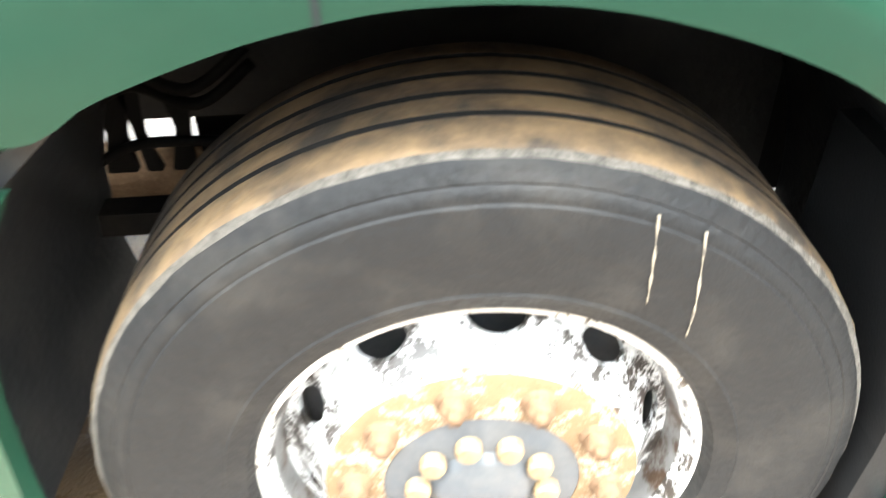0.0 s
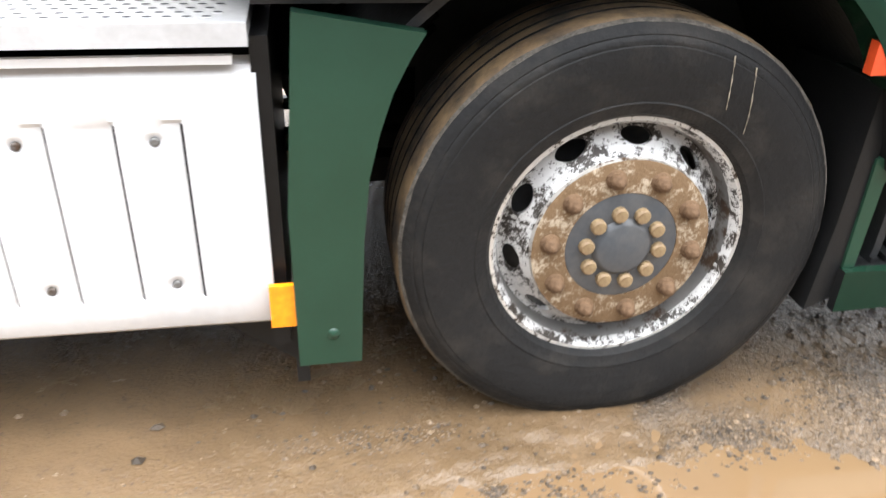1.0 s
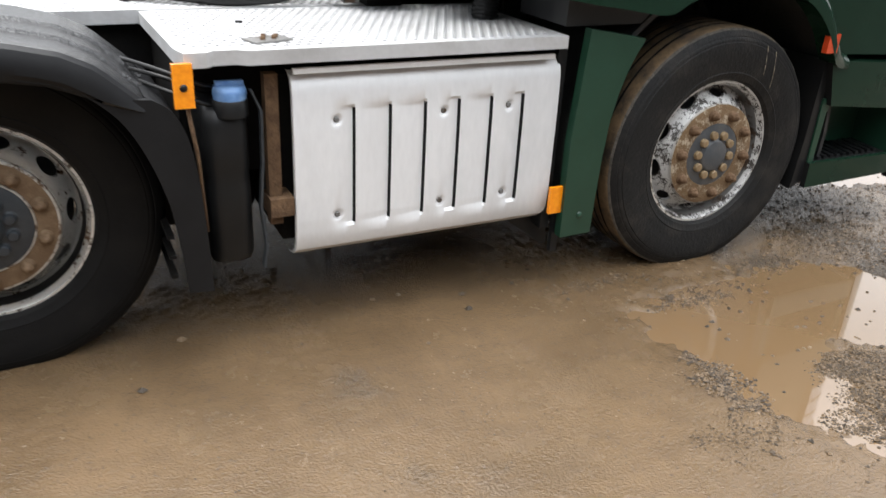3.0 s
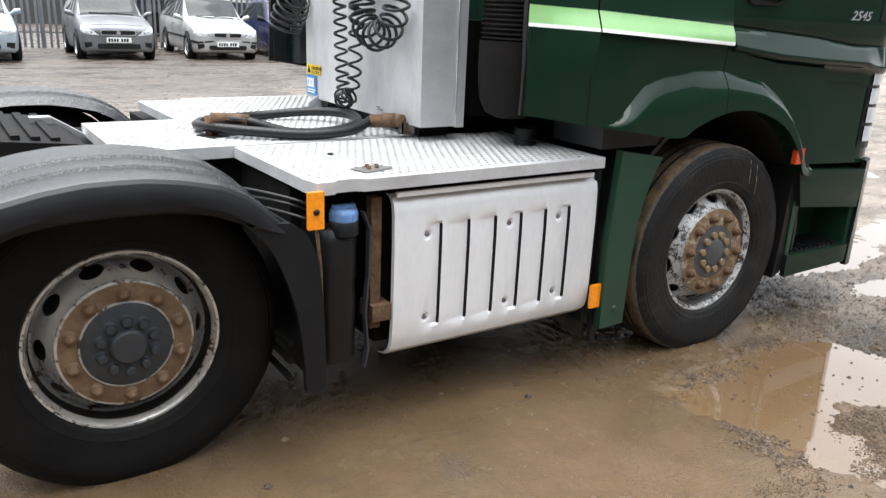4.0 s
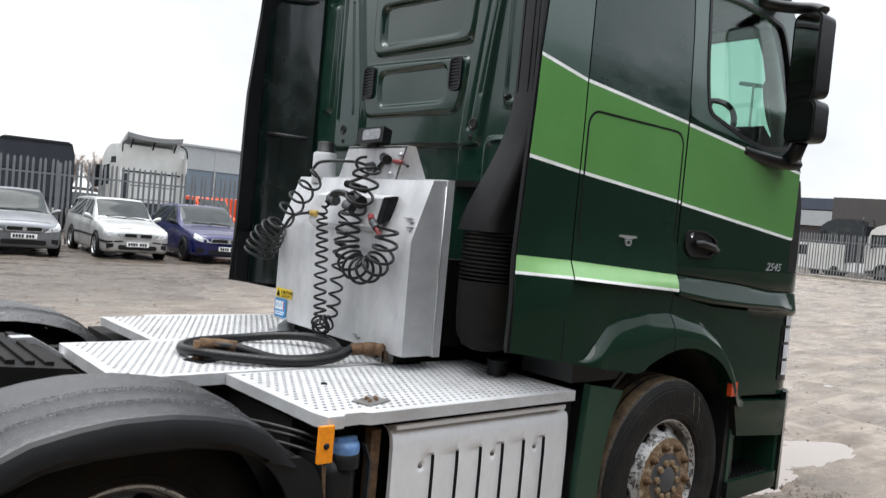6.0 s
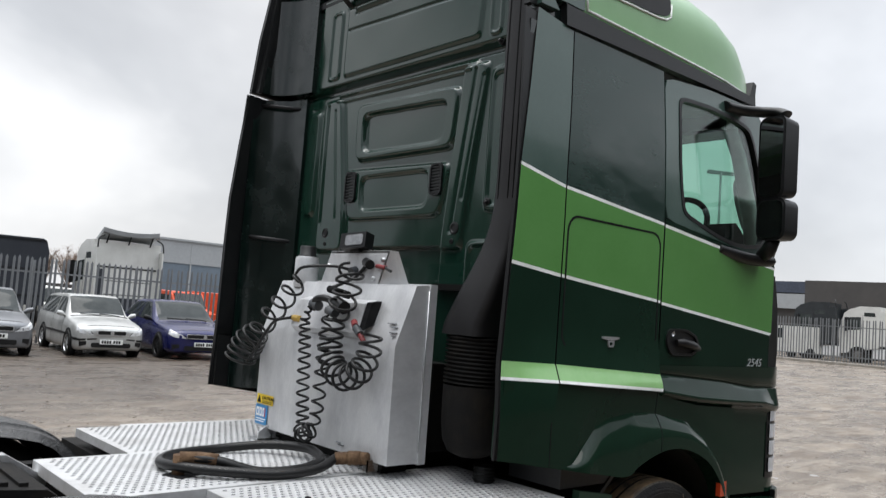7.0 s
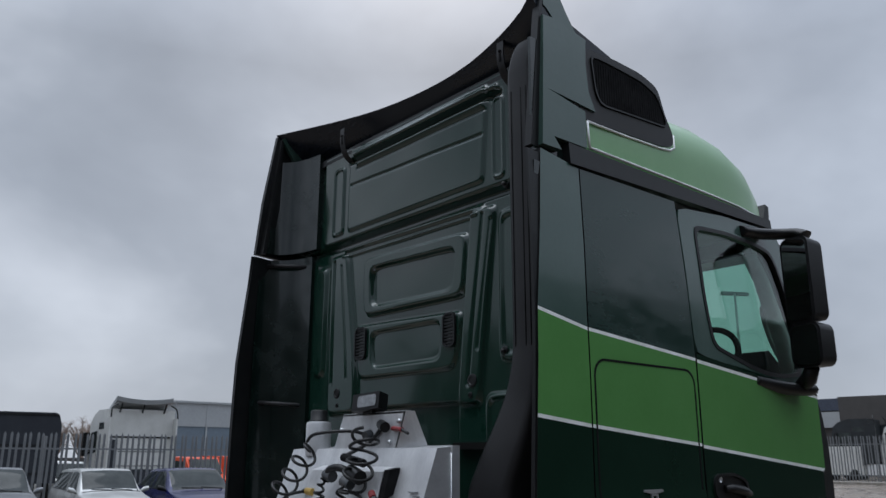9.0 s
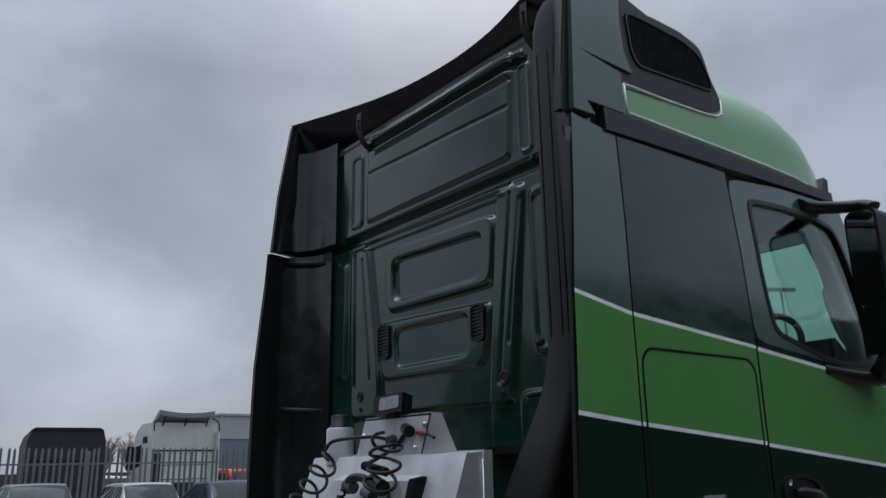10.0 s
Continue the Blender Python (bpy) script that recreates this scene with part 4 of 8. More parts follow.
def roof():
    bm = B()
    st = ((-0.83, 3.44, 1.168), (-0.5, 3.50, 1.168), (-0.1, 3.55, 1.168), (0.25, 3.57, 1.164), (0.50, 3.55, 1.155), (0.72, 3.49, 1.13), (0.88, 3.38, 1.09), (0.98, 3.24, 1.04), (1.03, 3.11, 0.99))
    rows = []
    for x, top, w in st:
        row = []
        for k in range(25):
            a = math.pi * k / 24
            c, sn = math.cos(a), math.sin(a)
            y = w * math.copysign(abs(c) ** 0.28, c)
            z = 3.03 + (top - 3.03) * abs(sn) ** 0.55
            row.append(bm.verts.new((x, y, z)))
        rows.append(row)
    for a, b in zip(rows, rows[1:]):
        for k in range(24):
            bm.faces.new((a[k], b[k], b[k + 1], a[k + 1]))
    for r in (rows[0], rows[-1]):
        bm.faces.new(r)
    for a, b in zip(rows, rows[1:]):
        bm.faces.new((a[0], a[-1], b[-1], b[0]))
    rf = part("roof", bm, "palegreen_roof", truck, "light green high roof", smooth=40)
    for s in (-1, 1):
        bm = B()
        lo = [(max(x, -0.775), s * (w + 0.010), 3.070) for x, top, w in st]
        tube(bm, lo, 0.007, 6)
        tube(bm, [(-0.775, s * 1.178, 3.070), (-0.775, s * 1.174, 3.13), (-0.774, s * 1.170, 3.198)], 0.006, 6)
        tube(bm, [(-0.774, s * 1.170, 3.198), (-0.50, s * 1.166, 3.206), (-0.20, s * 1.165, 3.220), (-0.12, s * 1.163, 3.232), (-0.075, s * 1.160, 3.258), (-0.06, s * 1.150, 3.33)], 0.006, 6)
        part("pinstripe", bm, "white", rf, "white pinstripe")
        # intake housing with slatted grille
        bm = B()
        shell = rounded([(-0.815, 3.205), (-0.53, 3.218), (-0.20, 3.232), (-0.085, 3.262), (-0.085, 3.33), (-0.138, 3.40), (-0.195, 3.545), (-0.34, 3.578), (-0.56, 3.580), (-0.80, 3.560)], 0.045)
        prism(bm, shell, "y", s * 0.80, s * 1.165)
        bevelled(bm, 0.03, 3, 60)
        hs = part("intake_housing", bm, "duct", truck, "black roof air intake housing", smooth=40)
        bm = B()
        rim = rounded([(-0.731, 3.542), (-0.705, 3.357), (-0.665, 3.306), (-0.42, 3.323), (-0.140, 3.342), (-0.139, 3.378), (-0.206, 3.500), (-0.335, 3.538), (-0.60, 3.546)], 0.04)
        cx, cz = -0.46, 3.43
        ring_prism(bm, rim, [(cx + (x - cx) * 0.965, cz + (z - cz) * 0.93) for x, z in rim], "y", s * 1.155, s * 1.172)
        part("grille_frame", bm, "black", hs)
        # Near-black sheet on the solid housing paints the shade of the opening.
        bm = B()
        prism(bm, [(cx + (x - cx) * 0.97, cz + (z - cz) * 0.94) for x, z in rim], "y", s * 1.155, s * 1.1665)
        part("grille_shade_sheet", bm, "cabin", hs, "near-black sheet painting the shade inside the grille")
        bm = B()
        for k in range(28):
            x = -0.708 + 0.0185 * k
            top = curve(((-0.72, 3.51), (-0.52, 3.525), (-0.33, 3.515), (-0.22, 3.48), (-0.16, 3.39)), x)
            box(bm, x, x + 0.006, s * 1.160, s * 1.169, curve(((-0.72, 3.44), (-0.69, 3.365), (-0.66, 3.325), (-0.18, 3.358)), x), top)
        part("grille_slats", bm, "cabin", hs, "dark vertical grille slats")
    # rear spoiler lip, bowed forwards in the middle
    bm = B()
    rows = []
    for i in range(25):
        y = lerp(-1.145, 1.145, i / 24)
        xe = -1.09 + 0.19 * (1 - (y / 1.12) ** 2)
        lip = curve(((-1.145, 3.722), (-1.03, 3.680), (-0.85, 3.668), (-0.6, 3.660), (-0.34, 3.670), (-0.08, 3.688), (0.18, 3.706), (0.44, 3.729), (0.69, 3.752), (0.93, 3.770), (1.12, 3.779)), y)
        pts = [(-0.62, 3.44), (-0.74, 3.50), (xe + 0.05, lip - 0.070), (xe, lip - 0.006), (xe + 0.02, lip), (-0.55, 3.60), (-0.35, 3.45)]
        rows.append([bm.verts.new((x, y, z)) for x, z in pts])
    for a, b in zip(rows, rows[1:]):
        for k in range(7):
            bm.faces.new((a[k], b[k], b[(k + 1) % 7], a[(k + 1) % 7]))
    bm.faces.new(rows[0]), bm.faces.new(rows[-1][::-1])
    sp = part("roof_spoiler", bm, "spoiler", truck, "dark roof spoiler with a bowed trailing edge", smooth=50)
    for s in (-1, 1):
        bm = B()
        if s < 0:
            prism(bm, [(-1.022, 3.690), (-1.003, 3.682), (-0.955, 3.642), (-0.790, 3.610), (-0.862, 3.700), (-0.930, 3.798), (-0.968, 3.870), (-1.022, 3.905)], "y", s * 1.125, s * 1.150)
        else:
            prism(bm, [(-1.080, 3.735), (-0.98, 3.60), (-0.80, 3.52), (-0.70, 3.60), (-0.78, 3.70), (-0.95, 3.82)], "y", s * 1.09, s * 1.12)
        part("spoiler_fin", bm, "rwgrey", sp, "grey-green spoiler end fin")
    for y in (0.50, -0.85):
        bm = B()
        arc = spline([(-0.93, 0, 3.445), (-0.975, 0, 3.48), (-1.0, 0, 3.55), (-1.0, 0, 3.64)], 5)
        prism(bm, [(p.x, p.z) for p in arc] + [(p.x + 0.007, p.z) for p in reversed(arc)], "y", y - 0.022, y + 0.022)
        br = part("spoiler_bracket", bm, "duct", sp, "curved black spoiler bracket", smooth=40)
        bm = B()
        box(bm, -1.004, -0.99, y - 0.005, y + 0.005, 3.54, 3.58)
        lathe(bm, [(0.008, -1.0), (0.008, -1.008), (0.0, -1.008)], 6, centre=(0, y, 3.592), axis="x")
        part("bracket_slot", bm, "cabin", br)


M["spoiler"] = mat("satin_blue_black_spoiler", (0.0080, 0.0118, 0.0190), 0.20, col2=(0.011, 0.0155, 0.0240), scale=4, rough2=0.34, spec=0.35, stretch=(1, 0.3, 1))
M["palegreen_roof"] = mat("light_green_roof_paint", (0.16, 0.36, 0.13), 0.28, col2=(0.19, 0.39, 0.16), scale=3, coat=0.4, fine_amt=0.04, rough2=0.4)
roof()


def cab_rear():
    X = -0.905
    Y0, Y1, Z0, Z1 = -1.10, 1.17, 1.16, 3.60
    ny, nz = 380, 400
    Y, Z = np.meshgrid(np.linspace(Y0, Y1, ny), np.linspace(Z0, Z1, nz))

    def inside(pts, k=55.0):
        """Distance into a convex outline with softened corners (negative inside)."""
        c = (sum(p[0] for p in pts) / len(pts), sum(p[1] for p in pts) / len(pts))
        tot = np.zeros_like(Y)
        for (ay, az), (by, bz) in zip(pts, pts[1:] + pts[:1]):
            n = Vector((bz - az, ay - by)).normalized()
            if n.x * (c[0] - ay) + n.y * (c[1] - az) > 0:
                n = -n
            tot = tot + np.exp(np.clip(k * (n.x * (Y - ay) + n.y * (Z - az)), -60, 60))
        return np.log(tot) / k

    def press(pts, h, bev=0.010, k=55.0):
        u = np.clip(0.5 - inside(pts, k) / (2 * bev), 0, 1)
        return h * u * u * (3 - 2 * u)

    def bead(a, b, h, w=0.008):
        """A rounded swage line from a to b."""
        d = Vector((b[0] - a[0], b[1] - a[1]))
        t = np.clip(((Y - a[0]) * d.x + (Z - a[1]) * d.y) / d.length_squared, 0, 1)
        r = np.hypot(Y - a[0] - t * d.x, Z - a[1] - t * d.y)
        return h * np.exp(-(r / w) ** 2)

    def rect(y0, y1, z0, z1):
        return [(y0, z0), (y1, z0), (y1, z1), (y0, z1)]
    h = press(rect(-0.93, 0.80, 3.035, 3.70), 0.020)
    h = h + press([(0.50, 3.57), (0.51, 3.077), (-0.65, 3.077), (-0.685, 3.57)], 0.014, 0.012, 90)
    h = h + bead((0.40, 3.472), (-0.65, 3.474), 0.013, 0.016) - bead((0.42, 3.444), (-0.67, 3.442), 0.008, 0.006) - bead((0.48, 3.353), (-0.65, 3.318), 0.009, 0.007)
    h = h + bead((0.44, 3.533), (-0.74, 3.538), 0.022, 0.012) - bead((0.50, 3.503), (-0.76, 3.505), 0.030, 0.014)
    for r in (rect(0.560, 0.680, 3.075, 3.50), rect(-0.795, -0.715, 3.065, 3.485)):
        h = h + press(r, 0.010, 0.006, 70) - press([(lerp(y, (r[0][0] + r[1][0]) / 2, 0.30), lerp(z, 3.28, 0.06)) for y, z in r], 0.008, 0.006, 90)
    # deep seam, then two flange steps
    h = h - press(rect(-0.95, 1.0, 2.985, 3.022), 0.030, 0.006, 200)
    h = h + bead((0.55, 2.972), (-0.63, 2.955), 0.016, 0.010) + bead((0.55, 2.934), (-0.60, 2.925), 0.010, 0.007)
    # uprights on both sides of the middle pressing
    h = h + press([(0.690, 2.945), (0.515, 2.945), (0.385, 2.16), (0.40, 2.03), (0.665, 2.03)], 0.026, 0.012, 70)
    h = h - bead((0.640, 2.915), (0.630, 2.20), 0.012, 0.007) - bead((0.565, 2.88), (0.475, 2.22), 0.006, 0.006)
    h = h + press([(-0.550, 2.945), (-0.715, 2.945), (-0.600, 2.03), (-0.455, 2.03)], 0.026, 0.012, 70)
    h = h - bead((-0.640, 2.92), (-0.530, 2.12), 0.012, 0.007) - bead((-0.693, 2.88), (-0.600, 2.28), 0.008, 0.006)
    # middle pressing: framed recess above, framed recess below
    h = h + press([(0.335, 2.875), (-0.530, 2.853), (-0.500, 2.545), (0.325, 2.548)], 0.030, 0.010, 45)
    h = h - press([(0.262, 2.812), (-0.450, 2.790), (-0.420, 2.585), (0.256, 2.592)], 0.026, 0.010, 45)
    h = h + press([(0.420, 2.500), (-0.490, 2.470), (-0.420, 2.205), (0.376, 2.210)], 0.016, 0.009, 50)
    h = h - press([(0.262, 2.450), (-0.322, 2.446), (-0.318, 2.258), (0.248, 2.258)], 0.016, 0.009, 50)
    # side pressings
    h = h + press(rect(0.745, 0.860, 2.25, 2.90), 0.016, 0.010, 50) + press(rect(-0.870, -0.735, 2.21, 2.91), 0.014, 0.010, 50) - press(rect(-0.850, -0.755, 2.24, 2.88), 0.009, 0.008, 60)
    h = h + press(rect(-0.90, -0.64, 1.50, 2.07), 0.014, 0.008, 50) - press(rect(-0.88, -0.66, 1.52, 2.05), 0.012, 0.008, 55)
    h = h + press(rect(0.66, 0.90, 1.40, 1.98), 0.014, 0.010, 50)
    # the sheet steps back below the middle
    h = h - press(rect(-0.44, 0.40, 1.10, 2.045), 0.030, 0.008, 80)
    h = h + 0.0015 * np.sin(Y * 9.0 + Z * 4.0) * np.sin(Z * 7.0)
    co = np.stack([X - h, Y, Z], -1).reshape(-1, 3)
    idx = np.arange(ny * nz).reshape(nz, ny)
    fs = np.stack([idx[:-1, :-1], idx[1:, :-1], idx[1:, 1:], idx[:-1, 1:]], -1).reshape(-1, 4)
    me = bpy.data.meshes.new("cab_rear_wall")
    me.from_pydata(co.tolist(), [], fs.tolist())
    me.polygons.foreach_set("use_smooth", [True] * len(fs))
    me.materials.append(M["wallgreen"])
    wall = new("cab_rear_wall", me)
    wall.parent = truck
    tagged(wall, "glossy dark green pressed steel rear wall of the cab")
    b = B()
    prism(b, [(-1.17, 1.17), (1.17, 1.17), (1.17, 3.36), (1.0, 3.52), (-1.0, 3.52), (-1.17, 3.36)], "x", X + 0.045, X + 0.075)
    part("wall_backing", b, "grime", wall)
    b = B()
    box(b, X - 0.020, X + 0.01, -0.90, 1.02, 3.568, 3.61)
    bevelled(b, 0.008)
    part("seam_flange", b, "black", wall, smooth=40)
    for y0, y1, z0, z1 in ((0.296, 0.398, 2.31, 2.488), (-0.446, -0.354, 2.306, 2.472)):
        b = B()
        ring_prism(b, rrect(y0, y1, z0, z1, 0.03), rrect(y0 + 0.010, y1 - 0.010, z0 + 0.010, z1 - 0.010, 0.022), "x", X, X - 0.030)
        v = part("vent_frame", b, "black", wall, "black ribbed cab vent")
        b = B()
        for k in range(9):
            z = lerp(z0 + 0.014, z1 - 0.024, k / 8)
            box(b, X - 0.026, X, y0 + 0.010, y1 - 0.010, z, z + 0.009)
        part("vent_slats", b, "black", v)
    for y, z, r, x in ((-0.567, 2.135, 0.030, 0.026), (-0.554, 2.071, 0.013, 0.026), (0.561, 2.139, 0.028, 0.026), (0.555, 2.073, 0.012, 0.026), (-0.762, 2.253, 0.020, 0.010), (-0.783, 3.030, 0.018, 0.004)):
        b = B()
        lathe(b, [(r * 1.12, X - x + 0.012), (r, X - x - 0.004), (r * 0.72, X - x - 0.006), (r * 0.6, X - x - 0.002), (0.0, X - x - 0.002)], 18, centre=(0, y, z), axis="x")
        part("grommet", b, "black", wall, "black rubber grommet", smooth=40)
    for y, z in ((-0.762, 2.253), (-0.783, 3.030)):
        b = B()
        lathe(b, [(0.011, X - 0.012), (0.010, X - 0.026), (0.0, X - 0.027)], 6, centre=(0, y, z), axis="x")
        part("mounting_bolt", b, "duct", wall)
    for y0, y1, z in ((-0.72, -0.46, 1.83), (0.44, 0.66, 1.75)):
        b = B()
        box(b, X - 0.05, X, y0, y1, z, z + 0.03)
        bevelled(b, 0.008)
        part("wall_bracket", b, "grime", wall)
    b = B()
    box(b, X - 0.05, X + 0.02, -0.95, 0.95, 1.12, 1.24)
    box(b, X - 0.12, X, -0.60, -0.35, 1.07, 1.48)
    box(b, X - 0.12, X, 0.20, 0.60, 1.07, 1.43)
    bevelled(b, 0.01)
    part("cab_rear_mount", b, "grime", wall, "black cab suspension mount")
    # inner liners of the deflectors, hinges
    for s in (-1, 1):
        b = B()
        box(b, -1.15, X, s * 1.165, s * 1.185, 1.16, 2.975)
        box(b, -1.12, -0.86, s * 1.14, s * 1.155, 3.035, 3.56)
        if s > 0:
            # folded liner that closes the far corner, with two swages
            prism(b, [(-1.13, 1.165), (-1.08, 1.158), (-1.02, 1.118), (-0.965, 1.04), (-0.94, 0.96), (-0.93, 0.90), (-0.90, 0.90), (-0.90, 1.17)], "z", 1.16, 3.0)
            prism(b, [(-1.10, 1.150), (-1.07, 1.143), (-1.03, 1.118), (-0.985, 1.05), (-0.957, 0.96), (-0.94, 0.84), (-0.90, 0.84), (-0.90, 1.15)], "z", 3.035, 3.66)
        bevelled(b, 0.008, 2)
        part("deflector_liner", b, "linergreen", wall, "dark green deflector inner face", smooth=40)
        for z in (2.09, 2.94):
            b = B()
            tube(b, [(X, s * 0.93, z), (-1.06, s * 1.10, z + 0.015), (-1.10, s * 1.168, z + 0.02)], 0.013, 8)
            part("deflector_stay", b, "duct", wall, "black deflector stay")


def intake_duct():
    bm = B()
    path = [(-0.965, -1.045, 3.565), (-0.970, -1.015, 3.53), (-0.974, -0.992, 3.46), (-0.975, -0.986, 3.38), (-0.975, -0.988, 3.0), (-0.975, -0.990, 2.5), (-0.975, -0.990, 2.22), (-0.978, -0.975, 2.05), (-0.985, -0.935, 1.90), (-0.992, -0.885, 1.77), (-1.0, -0.842, 1.66), (-1.0, -0.832, 1.60)]
    rings = []
    for p in spline(path, 6):
        hw = curve(((1.6, 0.128), (1.74, 0.120), (1.83, 0.110), (1.98, 0.088), (2.12, 0.075), (2.3, 0.072), (3.4, 0.072)), p.z)
        hd = curve(((1.6, 0.112), (1.8, 0.095), (2.0, 0.070), (2.2, 0.056), (3.4, 0.055)), p.z)
        rings.append([bm.verts.new((p.x + hd * v, p.y + hw * u, p.z)) for u, v in rrect(-1, 1, -1, 1, 0.35, 3)])
    n = len(rings[0])
    for a, b in zip(rings, rings[1:]):
        for k in range(n):
            bm.faces.new((a[k], a[(k + 1) % n], b[(k + 1) % n], b[k]))
    bm.faces.new(rings[0]), bm.faces.new(rings[-1][::-1])
    d = part("intake_duct", bm, "duct", truck, "matt grey plastic air intake duct", smooth=40)
    # Near-black bars paint the shade of three grooves down the duct.
    bm = B()
    for y in (-1.035, -1.005, -0.945):
        tube(bm, [(-1.0275, y, z) for z in (2.20, 2.6, 3.0, 3.34)], 0.0055, 6)
    part("duct_groove_shade", bm, "cabin", d)
    bm = B()
    prof = []
    for k in range(12):
        z = 1.385 + 0.018 * k
        prof += [(0.138, z), (0.147, z + 0.005), (0.147, z + 0.009), (0.128, z + 0.013)]
    lathe(bm, prof, 32, centre=(-1.0, -0.83, 0), axis="z")
    for v in bm.verts:
        v.co.x = -1.0 + (v.co.x + 1.0) * 0.75
    # Bellows and pipe: shade between cab and tank is in this near-black colour.
    part("bellows", bm, "grime", d, "black rubber bellows")
    bm = B()
    lathe(bm, [(0.0, 1.075), (0.06, 1.08), (0.105, 1.10), (0.130, 1.15), (0.139, 1.22), (0.142, 1.30), (0.142, 1.385)], 28, centre=(-1.0, -0.855, 0), axis="z")
    part("intake_pipe", bm, "grime", d, smooth=50)
    bm = B()
    prof = []
    for k in range(8):
        z = 0.93 + 0.014 * k
        prof += [(0.045, z), (0.052, z + 0.005), (0.044, z + 0.010)]
    lathe(bm, prof, 18, centre=(-0.92, -0.87, 0), axis="z")
    part("drain_bellows", bm, "black", d)


intake_duct()


def cab_inside():
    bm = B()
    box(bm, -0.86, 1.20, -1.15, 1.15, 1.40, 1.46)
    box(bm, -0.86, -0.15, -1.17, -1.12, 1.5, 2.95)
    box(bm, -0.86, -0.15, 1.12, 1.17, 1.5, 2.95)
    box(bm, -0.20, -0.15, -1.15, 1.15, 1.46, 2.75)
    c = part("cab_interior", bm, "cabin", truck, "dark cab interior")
    bm = B()
    box(bm, -0.14, 0.85, -1.12, 1.12, 2.95, 3.02)
    box(bm, 0.80, 1.00, -1.06, 1.06, 2.885, 2.97)
    part("roof_lining", bm, "lining", c, "pale cloth roof lining")
    for y0, y1 in ((-1.07, -0.80), (0.55, 1.05)):
        bm = B()
        box(bm, 0.62, 0.70, y0, y1, 2.85, 2.93)
        bevelled(bm, 0.03, 3)
        part("sun_blind", bm, "cabin", c, "dark folded sun blind")
    bm = B()
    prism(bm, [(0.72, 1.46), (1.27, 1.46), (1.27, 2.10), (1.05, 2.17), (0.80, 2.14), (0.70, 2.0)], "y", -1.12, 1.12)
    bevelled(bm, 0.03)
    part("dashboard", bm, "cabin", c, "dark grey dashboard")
    bm = B()
    prism(bm, [(0.84, 2.10), (1.12, 2.10), (1.12, 2.28), (1.00, 2.355), (0.88, 2.335)], "y", -1.0, -0.50)
    bevelled(bm, 0.02, 2)
    part("instrument_binnacle", bm, "cabin", c, "dark instrument binnacle")
    bm = B()
    ring = [(0.215 * math.cos(2 * math.pi * k / 32), 0.215 * math.sin(2 * math.pi * k / 32), 0) for k in range(32)]
    tube(bm, ring, 0.017, 8, closed=True)
    tube(bm, [(-0.2, 0, 0), (0, 0, -0.03), (0.2, 0, 0)], 0.02, 6)
    part("steering_wheel", bm, "cabin", c, "dark steering wheel", at=pose(0.62, -0.80, 2.28, 0, -62, 0))
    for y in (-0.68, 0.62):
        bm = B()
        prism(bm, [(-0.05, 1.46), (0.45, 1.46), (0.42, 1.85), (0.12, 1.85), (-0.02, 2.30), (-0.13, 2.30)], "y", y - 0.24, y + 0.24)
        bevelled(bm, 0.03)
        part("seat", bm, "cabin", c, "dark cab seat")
    # front: panel, pillars, windscreen
    bm = B()
    prism(bm, [(1.34, 0.25), (1.42, 0.30), (1.44, 0.85), (1.42, 1.5), (1.34, 2.08), (1.28, 2.08), (1.28, 0.25)], "y", -0.98, 0.98)
    bevelled(bm, 0.02)
    part("front_panel", bm, "dgreen", truck, "dark green cab front", smooth=40)
    for s in (-1, 1):
        bm = B()
        tube(bm, [(1.16, s * 1.10, 2.06), (1.09, s * 1.09, 2.4), (0.97, s * 1.06, 2.75), (0.85, s * 1.03, 3.02)], [0.055, 0.045, 0.045, 0.05], 8)
        tube(bm, [(0.98, s * 1.17, 1.5), (1.10, s * 1.13, 1.6), (1.14, s * 1.11, 2.08)], [0.05, 0.06, 0.055], 8)
        p = part("front_pillar", bm, "black", truck, "black windscreen pillar")
        bm = B()
        tube(bm, spline([(1.03, s * 1.04, 2.64), (1.00, s * 0.99, 2.61), (1.01, s * 0.985, 2.53), (1.06, s * 0.985, 2.43), (1.10, s * 1.0, 2.34), (1.14, s * 1.03, 2.27)], 5), 0.014, 8)
        if s < 0:
            part("grab_handle", bm, "lining", p, "pale grey grab handle")
            bm = B()
            tube(bm, [(1.12, s * 1.075, 2.06), (1.05, s * 1.065, 2.4), (0.93, s * 1.035, 2.75), (0.84, s * 1.0, 2.95)], [0.05, 0.05, 0.045, 0.045], 10)
            part("pillar_lining", bm, "lining", p, "pale grey pillar lining")
        else:
            bm.free()
        bm = B()
        box(bm, 0.90, 1.12, s * 1.0, s * 1.15, 1.42, 1.9)
        prism(bm, [(1.10, 1.42), (1.325, 1.42), (1.335, 1.50), (1.28, 2.06), (1.12, 2.06)], "y", s * 1.0, s * 1.125)
        bevelled(bm, 0.02)
        part("corner_vane", bm, "black", p, "black corner air vane")
    bm = B()
    a = [(1.30, -1.05, 2.08), (1.30, 1.05, 2.08), (0.97, 1.0, 3.02), (0.97, -1.0, 3.02)]
    va = [bm.verts.new(p) for p in a]
    vb = [bm.verts.new((p[0] - 0.007, p[1], p[2])) for p in a]
    bm.faces.new(va), bm.faces.new(vb[::-1])
    for k in range(4):
        bm.faces.new((va[k], va[(k + 1) % 4], vb[(k + 1) % 4], vb[k]))
    g = part("windscreen", bm, "glass", truck, "green tinted windscreen")
    g.visible_shadow = False
    bm = B()
